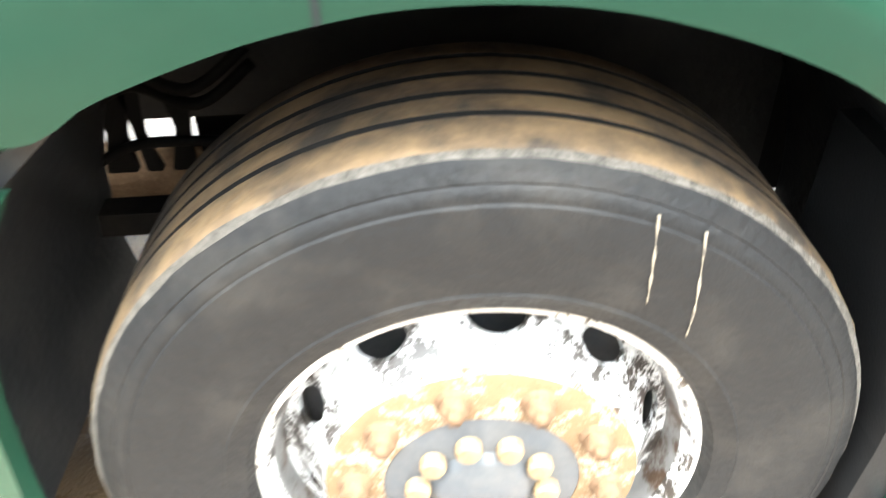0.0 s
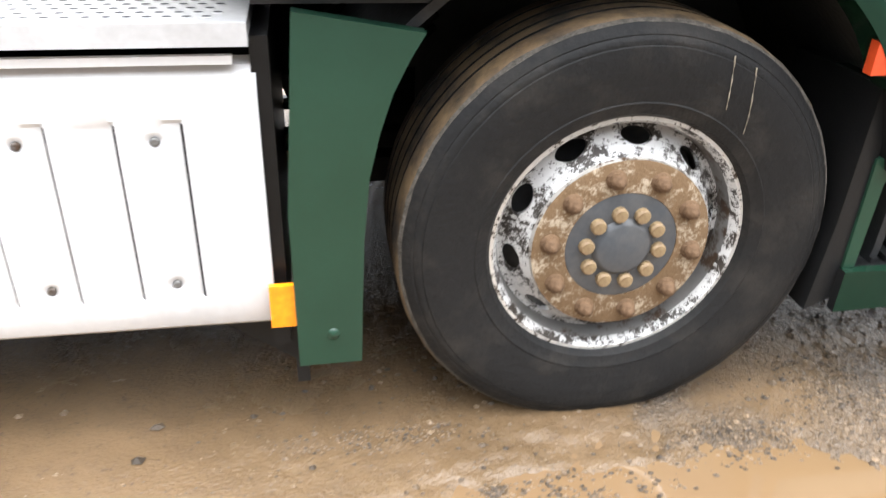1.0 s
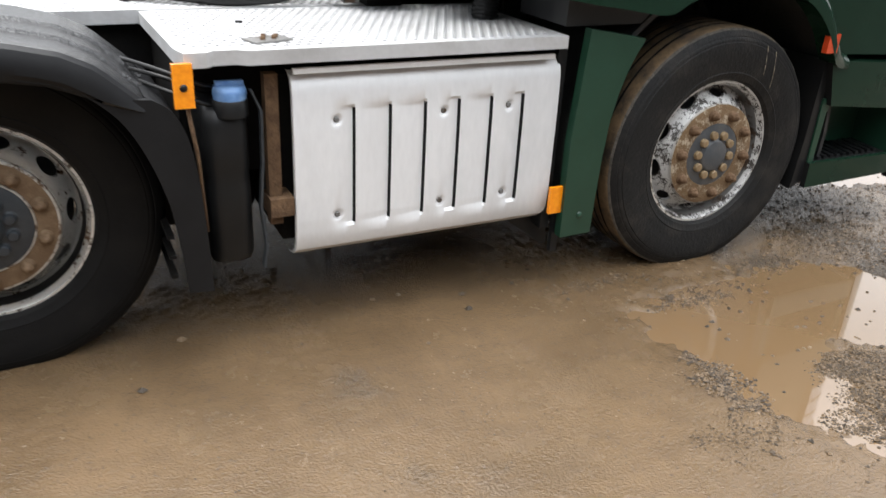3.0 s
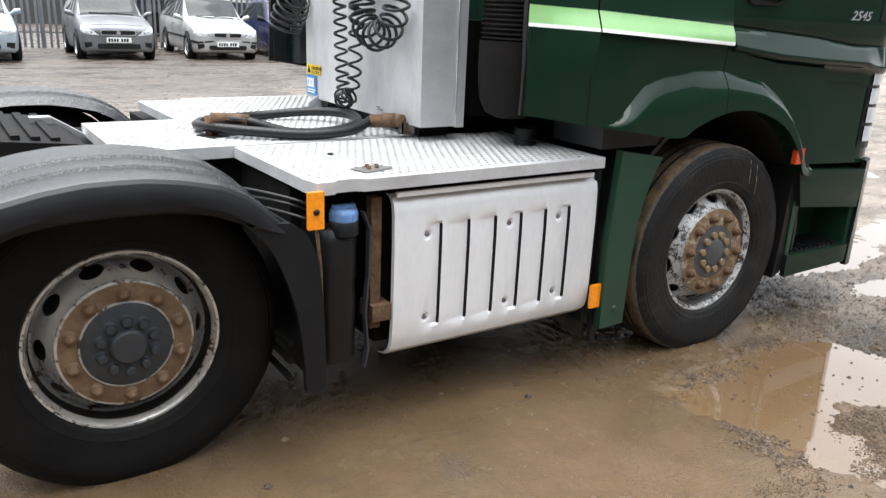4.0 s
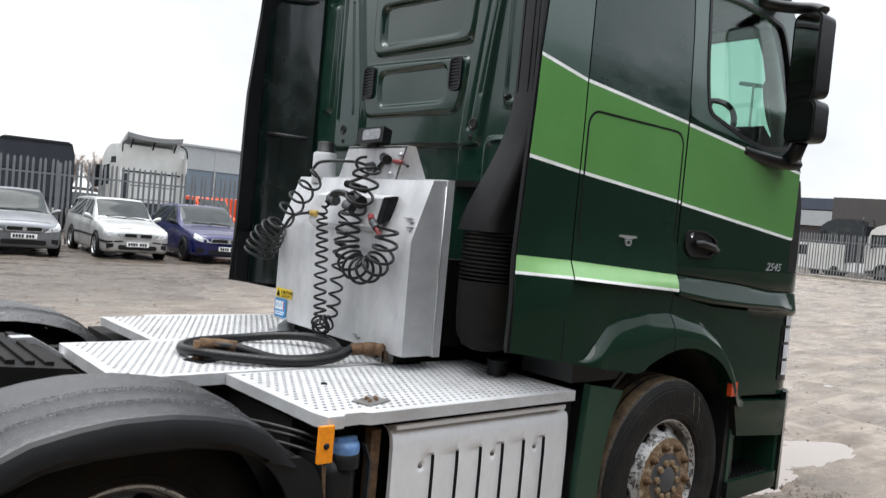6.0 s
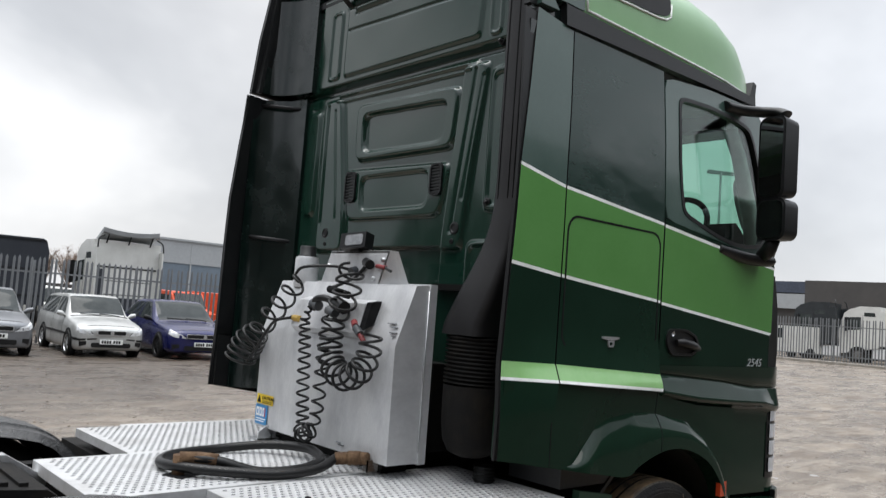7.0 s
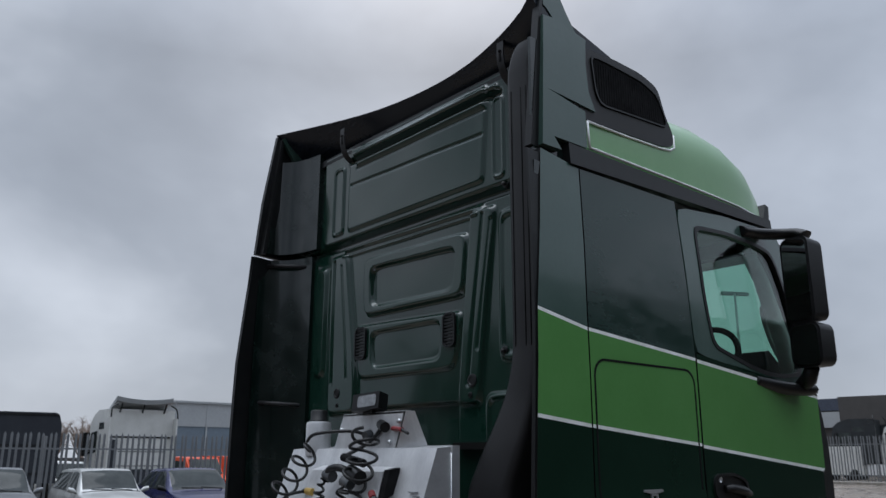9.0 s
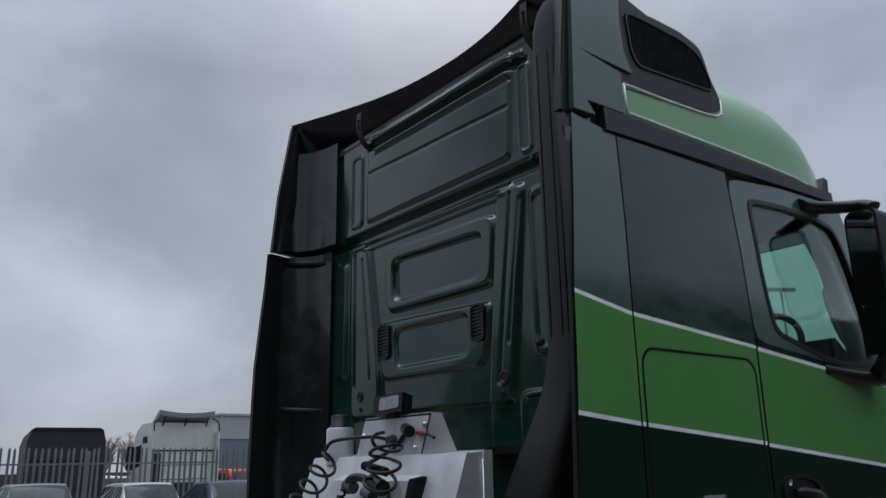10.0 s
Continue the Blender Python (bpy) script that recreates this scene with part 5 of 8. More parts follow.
    prism(bm, [(1.0, 3.0), (1.20, 2.93), (1.21, 2.96), (1.04, 3.10), (1.0, 3.08)], "y", -1.05, 1.05)
    bevelled(bm, 0.01)
    part("sun_visor", bm, "black", truck, "dark outside sun visor")
    bm = B()
    prism(bm, [(1.00, 3.08), (1.08, 3.05), (1.10, 3.22), (1.06, 3.23)], "y", -1.04, -0.9)
    part("roof_marker", bm, "black", truck, "small black roof marker bracket")


cab_inside()


def mirror_assembly(s):
    """Two mirror heads, one above the other, between two flat arms."""
    turn = Matrix.Translation((0.69, s * 1.40, 0)) @ Matrix.Rotation(radians(14 * s), 4, "Z") @ Matrix.Translation((-0.69, -s * 1.40, 0))
    for name, y0, y1, z0, z1, r in (("mirror_housing", 1.286, 1.462, 2.432, 2.885, 0.045), ("wide_angle_mirror_housing", 1.290, 1.478, 2.205, 2.434, 0.050)):
        ya, yb = sorted((s * y0, s * y1))
        bm = B()
        prism(bm, rrect(ya, yb, z0, z1, r), "x", 0.655, 0.775)
        back = [v for v in bm.verts if v.co.x > 0.7]
        for v in back:
            v.co.y = s * 1.40 + (v.co.y - s * 1.40) * 0.82
            v.co.z = (z0 + z1) / 2 + (v.co.z - (z0 + z1) / 2) * 0.94
        bevelled(bm, 0.016, 3)
        h = part(name, bm, "black", truck, "black mirror housing with rounded back", smooth=40)
        h.data.transform(turn)
        bm = B()
        prism(bm, rrect(ya + 0.014, yb - 0.014, z0 + 0.014, z1 - 0.014, r * 0.8), "x", 0.6545, 0.650)
        g = part("mirror_glass", bm, "mirror", h, "mirror glass reflecting the cab side")
        g.data.transform(turn)
        if z0 > 2.4:
            bm = B()
            tube(bm, spline([(0.46, s * 1.175, 2.925), (0.60, s * 1.20, 2.935), (0.69, s * 1.27, 2.932), (0.72, s * 1.36, 2.915), (0.72, s * 1.41, 2.880)], 4), 0.046, 10)
            for v in bm.verts:
                v.co.z = 2.92 + (v.co.z - 2.92) * 0.62
            part("mirror_arm", bm, "black", h, "flat black upper mirror arm")
            bm = B()
            box(bm, 0.69, 0.72, *sorted((s * 1.36, s * 1.44)), 2.44, 2.47)
            part("mirror_joint", bm, "black", h)
        else:
            bm = B()
            tube(bm, spline([(0.40, s * 1.195, 2.150), (0.56, s * 1.215, 2.125), (0.70, s * 1.255, 2.105), (0.79, s * 1.285, 2.105), (0.83, s * 1.29, 2.11)], 4), 0.050, 10)
            for v in bm.verts:
                v.co.z = 2.11 + (v.co.z - 2.11) * 0.66
            tube(bm, [(0.75, s * 1.285, 2.120), (0.735, s * 1.335, 2.155), (0.71, s * 1.375, 2.215)], [0.036, 0.042, 0.036], 10)
            part("mirror_arm", bm, "black", h, "stout black lower mirror arm")


for s in (-1, 1):
    mirror_assembly(s)

# the cab and its panels sit a little higher and taller than drawn
for o in truck.children_recursive:
    if o.type == "MESH":
        o.data.transform(Matrix.Diagonal((1, 1, 1.0185, 1)))
    if o.name.startswith(("model_number", "steering_wheel")):
        o.location.z *= 1.0185

cab_rear()


# ---- wheels ----
def wheel_meshes(front):
    """The meshes of one wheel, its axle along y and its outer face towards -y."""
    out = {}
    bm = B()
    prof = [(0.288, 0.105), (0.305, 0.135), (0.37, 0.158), (0.44, 0.155), (0.485, 0.140), (0.503, 0.126), (0.508, 0.118)]
    ms = [0, 0, 0, 0, 0, 1]
    for g in (0.076, 0.028, -0.020, -0.068):
        prof += [(0.510, g + 0.006), (0.499, g + 0.004), (0.499, g - 0.004), (0.510, g - 0.006)]
        ms += [1, 2, 2, 1]
    prof += [(0.508, -0.118), (0.504, -0.129), (0.497, -0.136), (0.488, -0.142), (0.476, -0.148), (0.4735, -0.1475), (0.471, -0.1505), (0.458, -0.1545), (0.4555, -0.1540), (0.453, -0.1570), (0.40, -0.1620), (0.395, -0.1605), (0.37, -0.1610), (0.335, -0.1545), (0.332, -0.156), (0.325, -0.1525), (0.306, -0.146), (0.296, -0.130), (0.285, -0.105)]
    ms += [1, 1, 3] + [0] * 17
    lathe(bm, prof + [], 96, ms)
    r = random.Random(3)
    for v in bm.verts:
        rad = math.hypot(v.co.x, v.co.z)
        if rad > 0.486 and v.co.y < -0.10:
            k = 1 + 0.006 * (r.random() - 0.6)
            v.co.x, v.co.z = v.co.x * k, v.co.z * k
        if rad > 0.45 and v.co.z < 0:
            flat = -0.490
            if v.co.z < flat:
                v.co.z = flat - 0.002
    bmesh.ops.scale(bm, vec=(0.987, 1, 0.987), verts=[v for v in bm.verts if math.hypot(v.co.x, v.co.z) > 0.36 and v.co.z > -0.488])
    # Groove floors take the blacker rubber, so their shade is in the colour.
    out["tyre"] = finish("tyre", bm, ["tyre" if front else "weartyre", "muddytread" if front else "weartyre", "weartyre", "scuff" if front else "weartyre"], 35)
    # rim: flange, barrel and dished disc with hand holes
    bm = B()
    # The barrel wall takes a darker material that holds its deep shade.
    lathe(bm, [(0.270, -0.03), (0.272, -0.085), (0.278, -0.104), (0.288, -0.112), (0.297, -0.118), (0.300, -0.124), (0.297, -0.130), (0.288, -0.131), (0.281, -0.122), (0.275, -0.108), (0.2685, -0.085), (0.266, -0.04), (0.262, 0.03), (0.260, 0.10)], 72, [2] * 5 + [0, 0, 2, 2] + [1] * 4)
    out["rim_flange"] = finish("rim_flange", bm, ["rimflange", "rimgrey" if front else "grime", "rimwhite" if front else "rimsilver"], 40)
    bm = B()

    def cone(a, t):
        rad = curve(((0, 0.267), (0.22, 0.256), (0.6, 0.231), (0.85, 0.208), (1, 0.200)), t)
        y = curve(((0, -0.066), (0.22, -0.068), (0.6, -0.098), (0.85, -0.128), (1, -0.141)), t)
        return Vector((rad * math.cos(a), y, rad * math.sin(a)))
    K = 10
    for k in range(K):
        a0 = radians((30 if front else 18) + 36 * k)
        a1 = a0 + 2 * math.pi / K
        rect, hole = [], []
        for q in range(24):
            b = 2 * math.pi * q / 24
            c, sn = math.cos(b), math.sin(b)
            m = max(abs(c), abs(sn))
            rect.append((0.5 + 0.5 * c / m, 0.5 + 0.5 * sn / m))
            hole.append((0.5 + 0.25 * c, 0.46 + 0.22 * sn))
        lev = []
        for f in (0, 0.35, 0.7, 1.0):
            lev.append([bm.verts.new(cone(lerp(a0, a1, lerp(p[0], h[0], f)), lerp(p[1], h[1], f))) for p, h in zip(rect, hole)])
        lev.append([bm.verts.new(cone(lerp(a0, a1, h[0]), h[1]) * 0.985 + Vector((0, 0.012, 0))) for h in hole])
        for x, y in zip(lev, lev[1:]):
            for q in range(24):
                bm.faces.new((x[q], x[(q + 1) % 24], y[(q + 1) % 24], y[q]))
    bmesh.ops.remove_doubles(bm, verts=bm.verts, dist=0.0006)
    out["rim_disc"] = finish("rim_disc", bm, "rimwhite" if front else "rimsilver", 40)
    bm = B()
    if front:
        lathe(bm, [(0.209, -0.1375), (0.206, -0.147), (0.196, -0.150), (0.130, -0.150), (0.128, -0.142)], 64, [1, 0, 0, 0])
    else:
        lathe(bm, [(0.209, -0.1375), (0.206, -0.147), (0.199, -0.150), (0.143, -0.150), (0.141, -0.156), (0.137, -0.157), (0.135, -0.148)], 64, [1, 1, 0, 1, 1, 1])
    out["nut_ring"] = finish("nut_ring", bm, ["rust" if front else "rustbrown", "wornring"], 40)
    bm = B()
    if front:
        hp = [(0.131, -0.145), (0.129, -0.149), (0.118, -0.152), (0.070, -0.154), (0.062, -0.163), (0.056, -0.166), (0.0, -0.166)]
    else:
        hp = [(0.1365, -0.145), (0.1355, -0.156), (0.118, -0.163), (0.060, -0.167), (0.055, -0.182), (0.048, -0.189), (0.0, -0.189)]
    lathe(bm, hp, 40)
    lathe(bm, [(0.25, 0.02), (0.10, 0.02), (0.10, -0.14)], 32)
    out["hub"] = finish("hub", bm, "hubgrey" if front else "hubdark", 35)
    bm = B()
    lathe(bm, [(0.023, -0.149), (0.022, -0.155), (0.017, -0.157)], 14)
    lathe(bm, [(0.0185, -0.156), (0.0180, -0.171), (0.014, -0.175), (0.0105, -0.175), (0.0105, -0.182), (0.0, -0.183)], 6)
    out["wheel_nut"] = finish("wheel_nut", bm, "rustdark" if front else "rustbrown")
    bm = B()
    lathe(bm, [(0.0175, -0.149), (0.0175, -0.165), (0.014, -0.170), (0.0, -0.170)] if front else [(0.021, -0.160), (0.021, -0.166), (0.0175, -0.168), (0.0165, -0.180), (0.013, -0.185), (0.0, -0.186)], 12)
    out["hub_bolt"] = finish("hub_bolt", bm, "hubbolt" if front else "hubdark", 30)
    return out


def wheel(name, label, meshes, at, phase, inner_r):
    w = new(name)
    w.parent, w.matrix_basis = truck, at
    tagged(w, label)
    for n in ("tyre", "rim_flange", "rim_disc", "nut_ring", "hub"):
        o = new(n, meshes[n])
        o.parent = w
    for k in range(10):
        for n, r, ph in (("wheel_nut", 0.1675, phase), ("hub_bolt", inner_r, phase)):
            a = radians(ph + 36 * k)
            o = new(n, meshes[n])
            o.parent, o.matrix_basis = w, Matrix.Translation((r * math.cos(a), 0, r * math.sin(a)))
    return w


fm, rm = wheel_meshes(True), wheel_meshes(False)
fw = wheel("front_wheel", "front wheel, chipped white rim with rusty nuts and muddy tread", fm, pose(-0.03, -1.078, 0.483), 30, 0.085)
for pts in ([(0.176, 0.425), (0.176, 0.39), (0.176, 0.35), (0.176, 0.315)], [(0.228, 0.400), (0.229, 0.35), (0.230, 0.30), (0.228, 0.260)]):
    bm = B()
    tube(bm, spline([(x, -0.1545 - 0.0075 * smooth01(0.46, 0.40, math.hypot(x, z)) + 0.004 * smooth01(0.36, 0.33, math.hypot(x, z)), z) for x, z in pts], 4), [0.0022, 0.0018, 0.0026, 0.0006, 0.0005, 0.0024, 0.0018, 0.0006, 0.0020, 0.0016, 0.0005, 0.0014, 0.0008], 5)
    part("mud_streak", bm, "streak", fw, "pale dried mud streak")
wheel("front_wheel", "far front wheel with muddy tyre", fm, pose(-0.03, 1.078, 0.483, 0, 0, 180), 30, 0.085)
wheel("mid_axle_wheel", "second axle wheel, dirty silver rim with rusty ring", rm, pose(-2.615, -0.923, 0.49), 18, 0.082)
wheel("mid_axle_wheel", "far second axle wheel with dirty silver rim", rm, pose(-2.615, 0.923, 0.49, 0, 0, 180), 18, 0.082)


# ---- chassis ----
def chassis():
    for s in (-1, 1):
        bm = B()
        box(bm, -4.3, 1.0, s * 0.40, s * 0.47, 0.66, 0.93)
        part("chassis_rail", bm, "grime", truck, "grimy black chassis rail")
        bm = B()
        box(bm, -0.62, 0.62, s * 0.56, s * 0.64, 0.40, 0.47)
        bevelled(bm, 0.01)
        part("leaf_spring", bm, "grime", truck)
    for x in (0.0, -2.64):
        bm = B()
        tube(bm, [(x, -0.9, 0.46), (x, -0.5, 0.42), (x, 0.5, 0.42), (x, 0.9, 0.46)], 0.07, 10)
        part("axle", bm, "grime", truck, "grimy axle beam")
    bm = B()
    box(bm, -0.55, 0.95, -0.38, 0.38, 0.45, 1.2)
    bevelled(bm, 0.05)
    part("engine", bm, "grime", truck, "grimy engine under the cab")
    # Added drums and blocks that keep light off the ground underneath.
    for x, y in ((-2.05, -0.62), (-2.05, 0.62)):
        bm = B()
        lathe(bm, [(0.0, -0.30), (0.12, -0.29), (0.16, -0.25), (0.16, 0.25), (0.12, 0.29), (0.0, 0.30)], 20, centre=(x, y, 0.40), axis="x")
        part("light_block_drum", bm, "grime", truck, "grimy drum added to block light under the chassis", smooth=40)
    bm = B()
    box(bm, -2.10, -1.30, 0.55, 1.15, 0.24, 0.90)
    bevelled(bm, 0.06, 3)
    part("light_block_far", bm, "grime", truck, "grimy block added on the far side to block light")
    bm = B()
    box(bm, -1.75, -1.05, -0.32, 0.32, 0.26, 0.80)
    bevelled(bm, 0.06, 2)
    part("light_block_mid", bm, "grime", truck, "grimy block added between the rails to block light")
    bm = B()
    box(bm, -1.10, -0.35, 0.60, 0.64, 0.278, 1.05)
    box(bm, -1.10, -0.35, 0.60, 0.64, 0.212, 0.236)
    for k in range(8):
        prism(bm, [(-1.05 + 0.09 * k, 0.236), (-1.02 + 0.09 * k, 0.236), (-1.005 + 0.09 * k, 0.278), (-1.065 + 0.09 * k, 0.278)], "y", 0.60, 0.64)
    part("inner_splash_panel", bm, "black", truck, "black slotted splash panel")
    bm = B()
    box(bm, -1.0, -0.45, -0.64, -0.58, 0.500, 0.548)
    bevelled(bm, 0.006)
    tube(bm, spline([(-0.95, -0.57, 0.62), (-0.74, -0.56, 0.60), (-0.60, -0.57, 0.655), (-0.42, -0.55, 0.64)], 5), 0.011, 6)
    part("spring_hanger", bm, "grime", truck, "grimy spring hanger bar")
    for s in (-1, 1):
        bm = B()
        prism(bm, [(-0.66, 0.70), (-0.40, 0.70), (-0.40, 0.52), (0.58, 0.52), (0.58, 1.12), (-0.66, 1.12)], "y", s * 0.545, s * 0.560)
        part("arch_inner_panel", bm, "liner", truck, "dusty black inner panel of the wheel arch")
    # Added pipe that covers the too bright ground seen past the wheel.
    bm = B()
    lathe(bm, [(0.0, -1.4), (0.07, -1.39), (0.085, -1.36), (0.085, -0.62), (0.06, -0.58), (0.045, -0.3)], 16, centre=(0, 0.10, 0.205), axis="x")
    part("ground_block_pipe", bm, "rustbrown", truck, "rusty pipe added under the chassis to hide bright ground", smooth=40)
    # fifth wheel carrier and ramp behind the deck
    bm = B()
    prism(bm, [(-3.3, 0.93), (-2.62, 0.93), (-2.55, 0.965), (-2.60, 1.0), (-3.3, 1.06)], "y", -0.38, 0.38)
    bevelled(bm, 0.006)
    ramp = part("coupling_ramp", bm, "grime", truck, "black ribbed coupling ramp")
    for k in range(9):
        bm = B()
        box(bm, -3.2 + 0.065 * k, -3.17 + 0.065 * k, -0.33, 0.33, 1.0, 1.075 - 0.007 * k)
        bevelled(bm, 0.006)
        part("ramp_rib", bm, "grime", ramp)
    bm = B()
    prism(bm, [(-2.70, 0.90), (-2.46, 0.90), (-2.46, 0.93), (-2.62, 1.03), (-2.70, 1.03)], "y", 0.12, 0.18)
    bevelled(bm, 0.006)
    part("ramp_bracket", bm, "steel", truck, "bare metal ramp bracket")
    # shadowed gear under the deck
    bm = B()
    box(bm, -1.76, -0.79, -1.10, -0.50, 0.33, 0.88)
    bevelled(bm, 0.04, 2)
    part("fuel_tank", bm, "grime", truck, "fuel tank behind the aluminium cover")
    bm = B()
    box(bm, -2.04, -1.76, -1.0, -0.5, 0.55, 0.92)
    bevelled(bm, 0.01)
    part("valve_box", bm, "grime", truck, "grimy valve box under the deck")
    bm = B()
    box(bm, -0.80, -0.765, -1.19, -0.5, 0.26, 0.95)
    bevelled(bm, 0.01)
    part("tank_bracket", bm, "black", truck, "black tank bracket")
    bm = B()
    prism(bm, [(-0.93, 0.30), (-0.74, 0.30), (-0.725, 0.165), (-0.745, 0.16)], "y", -1.13, -1.10)
    part("mud_flap", bm, "black", truck, "black rubber mud flap")


chassis()


# ---- deck ----
DZ = 0.984


def deck():
    base = new("deck")
    base.parent = truck
    tagged(base, "worn aluminium catwalk deck with pressed perforations")
    plates = (([(-0.798, -1.235), (-0.798, -0.535), (-2.075, -0.535), (-2.060, -1.170), (-2.045, -1.235), (-1.985, -1.235), (-1.965, -1.215), (-1.90, -1.215), (-1.872, -1.235)], 0.0),
              ([(-1.15, -0.530), (-1.15, 0.205), (-2.495, 0.205), (-2.495, -0.530)], 0.004),
              ([(-0.83, 0.210), (-0.83, 1.0), (-1.85, 1.0), (-1.88, 0.94), (-2.10, 0.94), (-2.09, 0.210)], 0.0))
    for pts, dz in plates:
        bm = B()
        prism(bm, pts, "z", DZ - 0.042, DZ + dz)
        bevelled(bm, 0.005, 2)
        p = part("deck_plate", bm, "deck", base, smooth=40)
        bm = B()
        ys, xs = [q[1] for q in pts], [q[0] for q in pts]
        x0, x1, y0, y1 = min(xs), max(xs), min(ys), max(ys)
        nx, ny = int((x1 - x0) / 0.034), int((y1 - y0) / 0.034)
        z = DZ + dz
        for i in range(1, nx):
            for j in range(1, ny):
                x, y = x0 + 0.034 * i + (0.017 if j % 2 else 0), y0 + 0.034 * j + 0.01
                if not (x0 + 0.04 < x < x1 - 0.04 and y0 + 0.04 < y < y1 - 0.04) or (y < -1.17 and x < -1.84):
                    continue
                # a raised collar round a dark perforation
                o = [bm.verts.new((x + 0.0115 * math.cos(a), y + 0.0078 * math.sin(a), z)) for a in (k * math.pi / 4 for k in range(8))]
                q = [bm.verts.new((x + 0.0090 * math.cos(a), y + 0.0070 * math.sin(a), z + 0.0022)) for a in (k * math.pi / 4 for k in range(8))]
                c = [bm.verts.new((x + 0.0084 * math.cos(a), y + 0.0064 * math.sin(a), z + 0.0008)) for a in (k * math.pi / 4 for k in range(8))]
                for k in range(8):
                    m = (k + 1) % 8
                    bm.faces.new((o[k], o[m], q[m], q[k])).material_index = 0
                    bm.faces.new((q[k], q[m], c[m], c[k])).material_index = 1
                bm.faces.new(c).material_index = 1
        me = bpy.data.meshes.new("perforation_pattern")
        bm.to_mesh(me)
        bm.free()
        for m in ("deck", "holes"):
            me.materials.append(M[m])
        o = new("perforation_pattern", me)
        o.parent = base
        tagged(o, kind="stuff")
    bm = B()
    prism(bm, [(-1.83, -1.165), (-1.71, -1.125), (-1.735, -1.045), (-1.855, -1.085)], "z", DZ - 0.002, DZ + 0.006)
    pl = part("hinge_plate", bm, "rimgrey", base, "small dull steel plate with rusty studs")
    for x, y in ((-1.80, -1.12), (-1.765, -1.11), (-1.79, -1.085), (-1.755, -1.09)):
        bm = B()
        lathe(bm, [(0.008, DZ + 0.005), (0.008, DZ + 0.016), (0.0, DZ + 0.017)], 6, centre=(x, y, 0), axis="z")
        part("stud", bm, "rustdark", base)
    bm = B()
    lathe(bm, [(0.013, DZ + 0.001), (0.012, DZ + 0.007), (0.0, DZ + 0.007)], 10, centre=(-1.80, -0.811, 0), axis="z")
    part("drain_hole", bm, "cabin", base)
    # edge rail over the cover, pipes under the front corner
    bm = B()
    box(bm, -1.74, -0.83, -1.215, -1.20, 0.905, 0.921)
    part("edge_rail", bm, "alusheet", base)
    for z, y0 in ((0.90, -1.12), (0.875, -1.08), (0.85, -1.14)):
        bm = B()
        tube(bm, spline([(-2.20, -0.75, z - 0.02), (-2.17, -0.95, z + 0.015), (-2.08, y0, z + 0.01), (-1.98, y0 - 0.02, z - 0.03), (-1.90, y0 + 0.05, z - 0.05)], 5), 0.0065, 7)
        part("air_pipe", bm, "hose", base, "dusty black air pipe")


deck()


